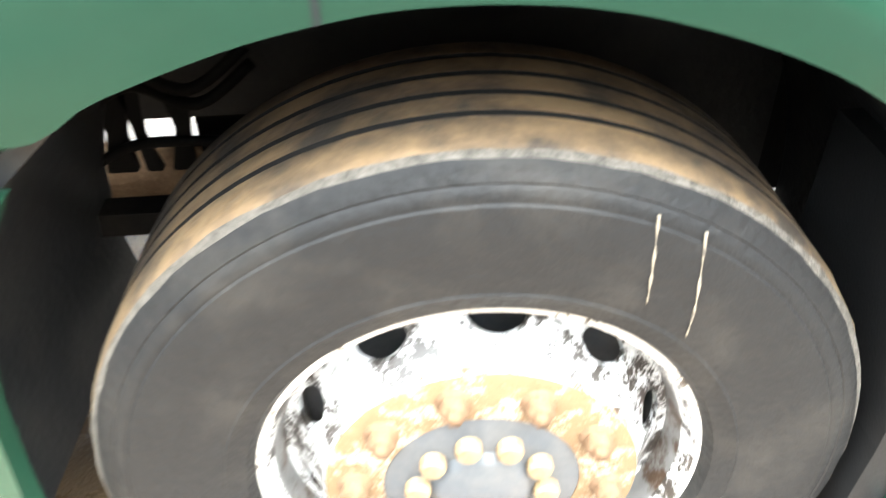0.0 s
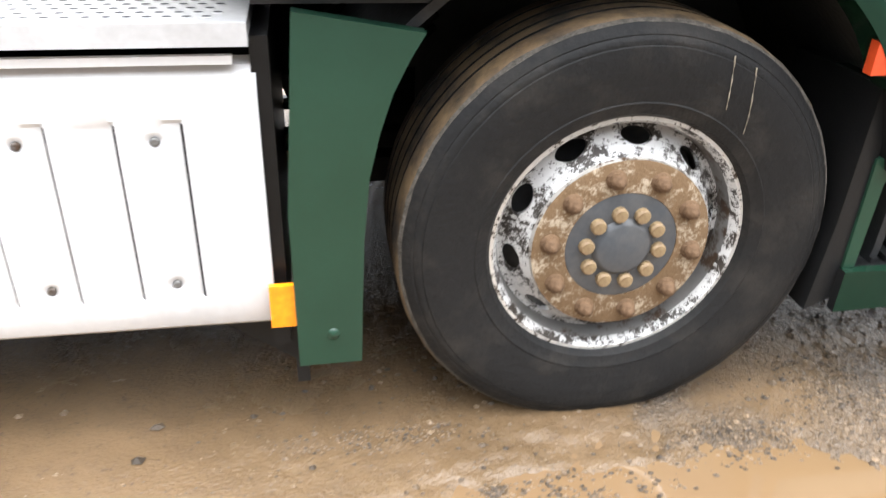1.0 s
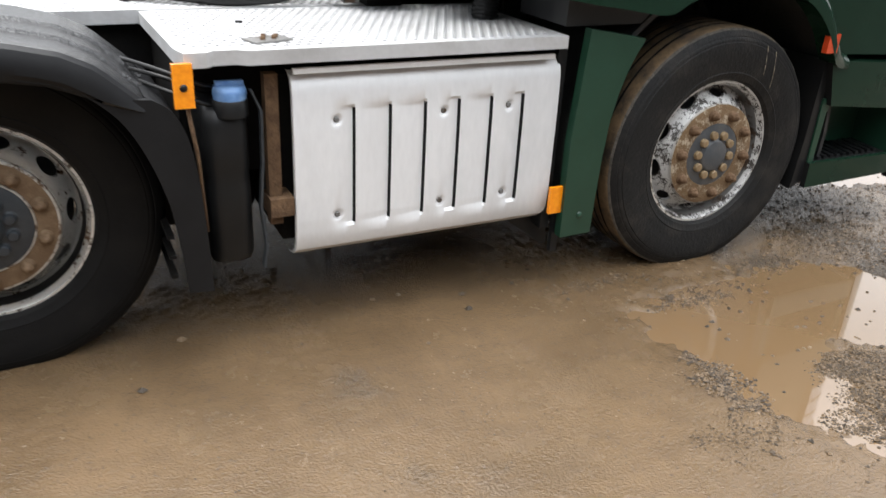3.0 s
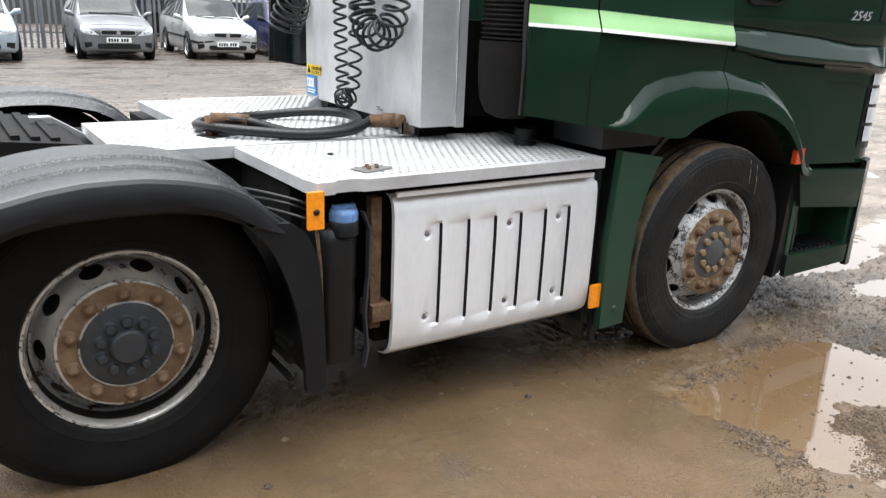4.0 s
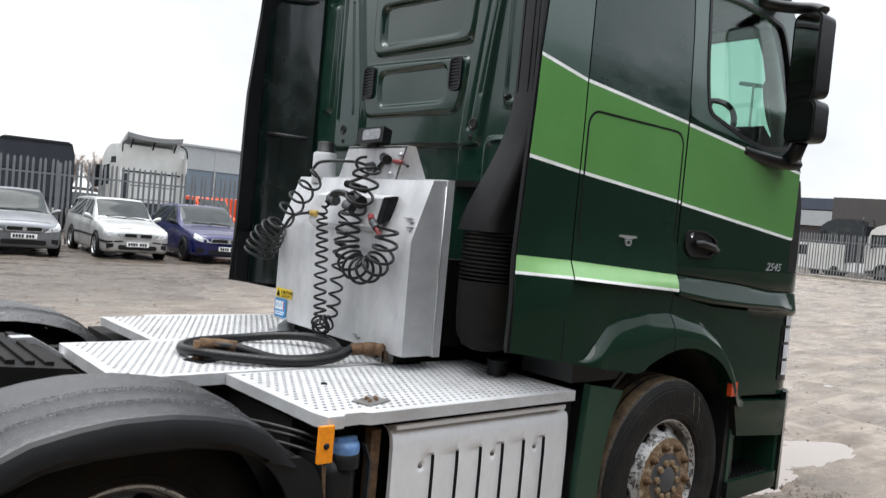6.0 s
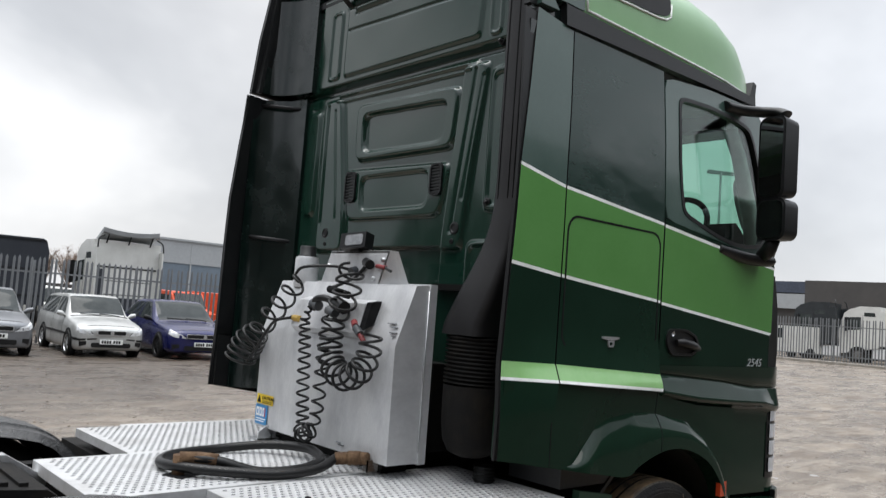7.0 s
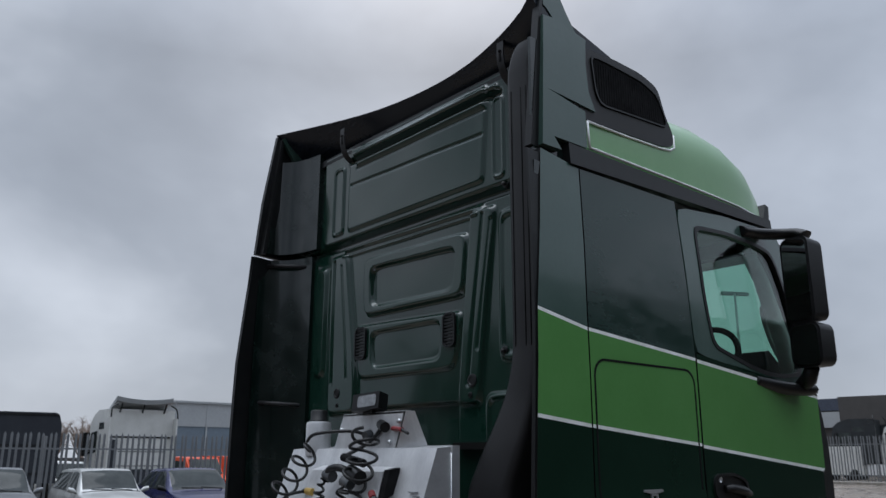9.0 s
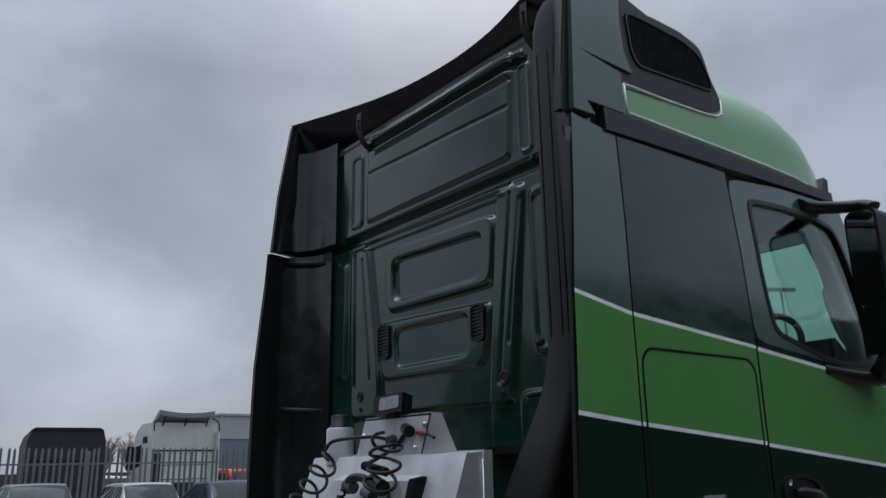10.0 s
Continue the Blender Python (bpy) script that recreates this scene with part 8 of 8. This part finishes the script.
def lorry_cab(label, paint, at, spoiler=True, height=3.6):
    """A parked lorry tractor, its nose towards +x."""
    c = thing("lorry", label, "lorry", group="lorries behind the fence", at=at)
    bm = B()
    h = height
    prism(bm, [(-1.0, 1.0), (1.2, 0.5), (1.28, 1.9), (1.0, h - 0.5), (0.7, h - 0.25), (0.1, h - 0.05), (-1.0, h - 0.05)], "y", -1.22, 1.22)
    bevelled(bm, 0.10, 3)
    cab = part("cab", bm, paint, c, smooth=40)
    for s in (-1, 1):
        bm = B()
        prism(bm, [(0.0, 2.05), (0.95, 1.95), (0.80, 2.75), (0.05, 2.80)], "y", s * 1.20, s * 1.228)
        part("side_window", bm, "carglass", cab)
    for s in (-1, 1):
        bm = B()
        box(bm, 0.75, 0.9, s * 1.28, s * 1.50, 1.9, 2.75)
        bevelled(bm, 0.04, 2)
        part("mirror", bm, "black", cab)
        bm = B()
        prism(bm, [(-1.45, 1.1), (-1.0, 1.1), (-1.0, h - 0.35), (-1.35, h - 0.3)], "y", s * 1.17, s * 1.22)
        part("side_deflector", bm, paint, cab)
        for x, nm in ((0.3, "front_wheel"), (-2.6, "rear_wheel")):
            bm = B()
            lathe(bm, [(0.28, -0.10), (0.46, -0.15), (0.50, -0.10), (0.50, 0.12), (0.3, 0.14)], 28, centre=(x, s * 1.02, 0.5))
            w = part(nm, bm, "tyre", c, smooth=40)
            bm = B()
            lathe(bm, [(0.29, -0.12), (0.25, -0.05), (0.16, -0.14), (0.0, -0.15)] if s < 0 else [(0.29, 0.12), (0.25, 0.05), (0.16, 0.14), (0.0, 0.15)], 24, centre=(x, s * 1.02, 0.5))
            part("rim", bm, "rimgrey", w, smooth=40)
        bm = B()
        box(bm, -1.6, -0.6, s * 0.6, s * 1.15, 0.35, 0.95)
        bevelled(bm, 0.08, 2)
        part("tank", bm, "alusheet", c)
    bm = B()
    box(bm, -3.6, 0.5, -0.45, 0.45, 0.6, 0.9)
    part("chassis", bm, "grime", c)
    bm = B()
    box(bm, -1.03, -0.99, -1.0, 1.0, 1.0, h - 1.05)
    part("rear_wall", bm, paint, cab)
    bm = B()
    box(bm, -1.045, -1.02, -1.1, 1.1, h - 1.06, h - 1.0)
    part("rear_seam", bm, "black", cab)
    for z in (h - 1.55, h - 2.05):
        bm = B()
        box(bm, -1.04, -1.025, -0.98, 0.74, z, z + 0.025)
        part("rear_crease", bm, "duct", cab)
    for s in (-1, 1):
        bm = B()
        prism(bm, [(-0.75, 2.85), (-0.12, 2.85), (-0.12, 3.08), (-0.70, 3.08)], "y", s * 1.21, s * 1.226)
        part("roof_window", bm, "carglass", cab)
        bm = B()
        prism(bm, [(-0.06, 1.0), (-0.04, 1.0), (-0.04, 2.9), (-0.06, 2.9)], "y", s * 1.21, s * 1.2245)
        part("door_joint", bm, "black", cab)
    # Dark plates on the rear wall stand in for shaded gaps.
    for y0, y1, z0, z1 in ((0.80, 1.04, 0.95, h - 1.12), (-0.5, 0.55, 0.9, 1.45)):
        bm = B()
        box(bm, -1.075, -1.03, y0, y1, z0, z1)
        part("rear_gap_shade", bm, "blacksheet", cab)
    for s in (-1, 1):
        bm = B()
        tube(bm, spline([(-1.38, s * 1.2, h - 0.35), (-1.30, s * 1.16, h - 0.02), (-1.25, s * 0.95, h + 0.12)], 5), 0.03, 5)
        part("edge_trim", bm, "black", cab)
    if spoiler:
        bm = B()
        rows = []
        for i in range(13):
            y = lerp(-1.02, 1.02, i / 12)
            z = 0.10 * (y / 1.02) ** 2
            rows.append([bm.verts.new(p) for p in ((-0.55, y, h - 0.02), (-1.25, y, h + 0.14 + z), (-1.30, y, h + 0.30 + z), (-1.26, y, h + 0.31 + z), (-0.4, y, h))])
        for a, b in zip(rows, rows[1:]):
            for k in range(5):
                bm.faces.new((a[k], b[k], b[(k + 1) % 5], a[(k + 1) % 5]))
        bm.faces.new(rows[0]), bm.faces.new(rows[-1][::-1])
        sp = part("roof_spoiler", bm, "cladding", c, smooth=40)
        for y in (-0.8, 0.0, 0.8):
            bm = B()
            tube(bm, [(-1.0, y, h - 0.15), (-1.22, y, h + 0.15)], 0.03, 6)
            part("stay", bm, "black", sp)
    return c


lorry_cab("white high-roof lorry cab seen from behind, past the fence", "whitecab", pose(7.35, 27.4, -0.12, 0, 0, 88))
lorry_cab("dark grey lorry cab parked beyond the far fence", "greycab", pose(48.0, 17.9, 0.5, 0, 0, 96), False, 3.65)
lorry_cab("white lorry cab parked beyond the far fence", "whitecab", pose(48.6, 15.2, 0.5, 0, 0, 96), False, 3.5)
lorry_cab("second white lorry cab parked beyond the far fence", "whitecab", pose(49.0, 12.4, 0.5, 0, 0, 96), False, 3.5)


def trailer():
    t = thing("box_trailer", "black curtain-sided trailer standing behind the fence", "trailer", at=pose(3.60, 28.45, 0, 0, 0, 82))
    bm = B()
    prism(bm, [(-1.20, 0.9), (1.20, 0.9), (1.20, 2.75), (1.10, 3.12), (0.98, 3.20), (-0.98, 3.20), (-1.10, 3.12), (-1.20, 2.75)], "x", -2.5, 4)
    bevelled(bm, 0.06, 3)
    part("body", bm, "blacksheet", t, smooth=30)
    for z in (1.2, 2.1, 3.1):
        bm = B()
        box(bm, -2.53, -2.50, -1.08, 1.08, z, z + 0.05)
        part("rear_rib", bm, "black", t)
    for s in (-1, 1):
        bm = B()
        lathe(bm, [(0.28, -0.10), (0.48, -0.15), (0.50, 0.12)], 24, centre=(-1.0, s * 1.0, 0.5))
        part("wheel", bm, "tyre", t)
    bm = B()
    box(bm, -2.4, 3.8, -0.6, 0.6, 0.55, 0.9)
    part("chassis", bm, "grime", t)


trailer()


def van(label, paint, at):
    v = thing("van", label, "van", group="vans behind the fence", at=at)
    bm = B()
    prism(bm, [(-2.4, 0.35), (2.4, 0.35), (2.45, 0.95), (1.75, 1.15), (1.25, 1.95), (-2.35, 2.0), (-2.42, 1.2)], "y", -0.95, 0.95)
    bevelled(bm, 0.10, 2)
    part("body", bm, paint, v, smooth=40)
    bm = B()
    prism(bm, [(1.80, 1.18), (1.83, 1.22), (1.37, 1.88), (1.32, 1.88)], "y", -0.82, 0.82)
    part("windscreen", bm, "carglass", v)
    for s in (-1, 1):
        bm = B()
        prism(bm, [(0.45, 1.2), (1.5, 1.2), (1.15, 1.78), (0.45, 1.8)], "y", s * 0.945, s * 0.957)
        part("side_window", bm, "carglass", v)
        for x in (1.55, -1.5):
            bm = B()
            lathe(bm, [(0.0, -0.12), (0.2, -0.12), (0.33, -0.1), (0.33, 0.1)] if s < 0 else [(0.0, 0.12), (0.2, 0.12), (0.33, 0.1), (0.33, -0.1)], 20, centre=(x, s * 0.86, 0.33))
            part("wheel", bm, "tyre", v)
    return v


van("orange-red van behind the fence", "redvan", pose(10.6, 30.0, 0.04, 0, 0, -75) @ Matrix.Scale(0.87, 4))
van("orange-red van behind the fence, beside another", "redvan", pose(13.2, 29.4, 0.06, 0, 0, -75) @ Matrix.Scale(0.87, 4))
van("white van behind the fence", "whitecab", pose(6.49, 33.0, 0.03, 0, 0, -84) @ Matrix.Scale(0.77, 4))
van("white van beyond the far fence", "whitecab", pose(45.5, 19.2, 0.5, 0, 0, 150))


def buildings():
    w = thing("warehouse", "long pale grey warehouse with a blue-grey lower band", "warehouse", at=pose(35, 92, 0, 0, 0, 0))
    bm = B()
    box(bm, 0, 70, 0, 6, 5.3, 8.1)
    part("upper_wall", bm, "cladding", w)
    bm = B()
    box(bm, 0.1, 69.9, 0.1, 5.9, 0, 5.3)
    part("lower_wall", bm, "bluecladding", w)
    bm = B()
    box(bm, -0.2, 70.2, -0.2, 6, 8.1, 8.35)
    part("roof_edge", bm, "cladding", w)
    for k in range(9):
        bm = B()
        box(bm, 4 + 7.5 * k, 4.2 + 7.5 * k, -0.06, 0.0, 0, 8.1)
        part("downpipe", bm, "cladding", w)
    d = thing("dark_shed", "long low dark brown warehouse with a blue roof edge", "warehouse", at=pose(68, -30, 0.5, 0, 0, 92))
    bm = B()
    box(bm, 0, 80, 0, -20, 0, 5.2)
    part("wall", bm, "darkbuilding", d)
    bm = B()
    box(bm, -0.3, 80.3, 0.3, -20, 5.2, 6.2)
    part("roof_edge", bm, "darkblue", d)
    bm = B()
    box(bm, 40, 60, 0.05, 0.3, 3.8, 5.1)
    part("pale_panel", bm, "cladding", d)
    t = thing("curtain_trailer", "dark grey curtain-sided trailer beyond the far fence", "trailer", at=pose(57.5, 22.5, 0.62, 0, 0, -84))
    bm = B()
    prism(bm, [(-1.27, 1.0), (1.27, 1.0), (1.27, 5.5), (-1.27, 5.5)], "x", 0, 14)
    bevelled(bm, 0.05, 2)
    part("body", bm, "darkbuilding", t)
    bm = B()
    box(bm, 0.2, 13.5, -0.6, 0.6, 0.6, 1.0)
    part("chassis", bm, "grime", t)
    for x in (3.0, 4.3, 5.6, 12.6):
        for y in (-0.95, 0.95):
            bm = B()
            lathe(bm, [(0.0, -0.16), (0.30, -0.14), (0.48, -0.15), (0.50, -0.10), (0.50, 0.10), (0.48, 0.15), (0.0, 0.15)], 20, centre=(x, y, 0.38))
            part("wheel", bm, "tyre", t, smooth=40)
    # Two unseen blocks behind the camera, added to darken reflections in the cab.
    b = thing("reflection_block_side", "unseen grey-brown block added behind the camera to darken reflections", "warehouse", at=pose(-45, -14, 0))
    bm = B()
    box(bm, 0, 110, -20, 0, 0, 8.5)
    part("wall", bm, "darkbuilding", b)
    b = thing("reflection_block_end", "unseen grey-brown block added at the yard's end to darken reflections", "warehouse", at=pose(-38, -14, 0))
    bm = B()
    box(bm, 0, 18, 0.3, 38, 0, 6.5)
    part("wall", bm, "darkbuilding", b)
    k = thing("kerb", "low concrete kerb under the far fence", "kerb", kind="structure")
    bm = B()
    box(bm, 38.3, 39.6, -20, 19, 0.1, 0.66)
    part("kerb_wall", bm, "concrete", k)
    # Added plain wall that stands in for dark vehicle clutter.
    wl = thing("dark_clutter_wall", "low dark wall added in place of vehicle clutter behind the fence", "wall", kind="structure")
    bm = B()
    box(bm, -40, 60, 36.0, 36.3, 0, 1.7)
    part("wall", bm, "darkbuilding", wl)
    # lamp mast
    l = thing("lamp_mast", "tall galvanised yard lamp mast with two floodlights", "lamp post", at=pose(44.6, 23.2, 0.5, 0, 0, 60))
    bm = B()
    tube(bm, [(0, 0, 0), (0, 0, 6), (0, 0, 11.9)], [0.12, 0.10, 0.07], 10)
    part("mast", bm, "fence", l)
    for s in (-1, 1):
        bm = B()
        box(bm, -0.12, 0.16, s * 0.12, s * 0.95, 11.75, 11.95)
        bevelled(bm, 0.03, 1)
        part("floodlight", bm, "fence", l)
    bm = B()
    box(bm, -0.05, 0.05, -0.9, 0.9, 11.9, 11.98)
    part("crossarm", bm, "fence", l)


buildings()


def bare_tree(at, h, seed):
    t = thing("bare_tree", "leafless brown winter tree in the distance", "tree", group="bare trees", at=at)
    r = random.Random(seed)
    bm = B()
    tube(bm, [(0, 0, 0), (0.1, 0, h * 0.3), (0, 0.1, h * 0.55)], [0.22, 0.17, 0.1], 7)
    part("trunk", bm, "bark", t)
    bm = B()
    tw = B()
    for k in range(26):
        a, z = r.uniform(0, 6.28), r.uniform(0.25, 0.6) * h
        l = r.uniform(0.25, 0.42) * h
        p = Vector((0, 0, z))
        d = Vector((math.cos(a) * 0.6, math.sin(a) * 0.6, 1)).normalized()
        q = p + d * l
        tube(bm, [p, p.lerp(q, 0.5) + Vector((r.uniform(-.1, .1), 0, 0)), q], [0.07, 0.045, 0.02], 5)
        for m in range(44):
            s0 = p.lerp(q, r.uniform(0.3, 1.0))
            e = s0 + Vector((r.gauss(0, 0.5), r.gauss(0, 0.5), r.uniform(0.2, 1.0))) * h * 0.10
            tube(tw, [s0, s0.lerp(e, 0.5) + Vector((r.gauss(0, 0.05), 0, 0)), e], [0.016, 0.011, 0.006], 3)
    part("limbs", bm, "bark", t)
    part("crown", tw, "bark", t)


for k, (x, y, h) in enumerate(((17.6, 76, 5.6), (19.6, 75, 6.0), (21.5, 78, 5.4), (15.5, 80, 5.0), (35.5, 62, 5.2), (37.5, 63, 4.6))):
    bare_tree(pose(x, y, -0.2), h, 10 + k)


# ---- loose stones ----
def stones():
    r = random.Random(7)
    verts, faces = [], []
    ico = ((0, 0, 1), (0.9, 0, 0.3), (0.28, 0.85, 0.3), (-0.72, 0.53, 0.3), (-0.72, -0.53, 0.3), (0.28, -0.85, 0.3), (0, 0, -0.6))
    tri = ((0, 1, 2), (0, 2, 3), (0, 3, 4), (0, 4, 5), (0, 5, 1), (6, 2, 1), (6, 3, 2), (6, 4, 3), (6, 5, 4), (6, 1, 5))
    n = 0
    while n < 26000:
        if n < 23000:
            x, y = r.uniform(-2.4, 2.4), r.uniform(-3.0, -0.6)
            g = noise.noise((x * 1.3 + 5, y * 1.3, 1)) + 0.55 * smooth01(-0.5, 0.7, x) - 0.24 - 0.35 * (1 - smooth01(-1.2, -0.3, x))
            for cx, cy, rx, ry in BASINS[:9] + ((-0.55, -1.17, 0.17, 0.09), (-1.02, -1.12, 0.14, 0.06)):
                d = math.hypot((x - cx) / rx, (y - cy) / ry)
                g += 0.5 * smooth01(0.7, 1.15, d) * (1 - smooth01(1.25, 1.9, d)) * (0.4 + noise.noise((x * 4, y * 4, 8)))
            sz = r.choice((0.0025, 0.003, 0.003, 0.004, 0.004, 0.005, 0.006, 0.008, 0.011))
        else:
            x, y = r.uniform(-3, 14), r.uniform(-1.5, 14)
            g, sz = r.uniform(-0.6, 0.6), r.uniform(0.008, 0.022)
        n += 1
        if r.random() > 0.35 + g:
            continue
        z = max(ground_z(x, y), 0.0 if sz > 0.006 and r.random() < 0.10 else -1)
        if z < -0.004:
            continue
        a, k = r.uniform(0, 6.28), len(verts)
        for p in ico:
            px, py = p[0] * math.cos(a) - p[1] * math.sin(a), p[0] * math.sin(a) + p[1] * math.cos(a)
            j = sz * r.uniform(0.75, 1.25)
            verts.append((x + px * j, y + py * j * 0.8, z + p[2] * j * 0.65))
        faces += [tuple(k + i for i in t) for t in tri]
    # gravel banks round the puddles, and single stones standing in the water
    for cx, cy, rx, ry, count, big in ((-0.56, -1.98, 0.12, 0.20, 2600, 0.009), (-0.08, -2.13, 0.20, 0.17, 5200, 0.006), (-0.24, -2.30, 0.20, 0.13, 6000, 0.007), (-0.20, -1.49, 0.28, 0.08, 1900, 0.008), (0.28, -1.38, 0.24, 0.08, 1500, 0.007),
                                       (-0.55, -1.26, 0.30, 0.05, 700, 0.006), (0.75, -1.25, 0.35, 0.22, 3600, 0.006), (0.85, -1.75, 0.25, 0.30, 2600, 0.006), (-0.72, -2.22, 0.20, 0.12, 900, 0.006), (-1.05, -1.75, 0.60, 0.50, 1400, 0.004), (-1.7, -2.0, 0.70, 0.45, 1200, 0.004), (-0.1, -1.75, 0.42, 0.22, 34, 0.016)):
        for k in range(count):
            a, d = r.uniform(0, 6.28), r.random() ** 0.5 * r.uniform(0.75, 1.15)
            x, y = cx + rx * d * math.cos(a), cy + ry * d * math.sin(a)
            if count > 50 and noise.noise((x * 14, y * 14, 3)) + 0.9 - 0.75 * d < r.random() * 0.8:
                continue
            sz = big * r.choice((0.3, 0.4, 0.4, 0.5, 0.5, 0.6, 0.8, 1.0)) if count > 50 else big * r.uniform(0.3, 1.0)
            z = max(ground_z(x, y), -0.002) + (0.35 * sz * r.random() if count > 50 else 0.0)
            b, m0 = r.uniform(0, 6.28), len(verts)
            for p in ico:
                px, py = p[0] * math.cos(b) - p[1] * math.sin(b), p[0] * math.sin(b) + p[1] * math.cos(b)
                j = sz * r.uniform(0.7, 1.3)
                verts.append((x + px * j, y + py * j * 0.8, z + p[2] * j * 0.65))
            faces += [tuple(m0 + i for i in t) for t in tri]
    me = bpy.data.meshes.new("gravel")
    me.from_pydata(verts, [], faces)
    gm = mat("wet_gravel_stones", (0.032, 0.024, 0.017), 0.44, col2=(0.175, 0.122, 0.075), scale=30, mixlo=0.42, mixhi=0.64, spec=0.22)
    nt = gm.node_tree
    geo, pw = nt.nodes.new("ShaderNodeNewGeometry"), nt.nodes.new("ShaderNodeMath")
    pw.operation, pw.inputs[1].default_value = "POWER", 1.5
    nt.links.new(geo.outputs["Random Per Island"], pw.inputs[0])
    nt.links.new(pw.outputs[0], [n for n in nt.nodes if n.type == "MIX"][0].inputs[0])
    me.materials.append(gm)
    tagged(new("gravel", me), "scattered wet grey and brown gravel stones", "gravel", kind="stuff")


stones()
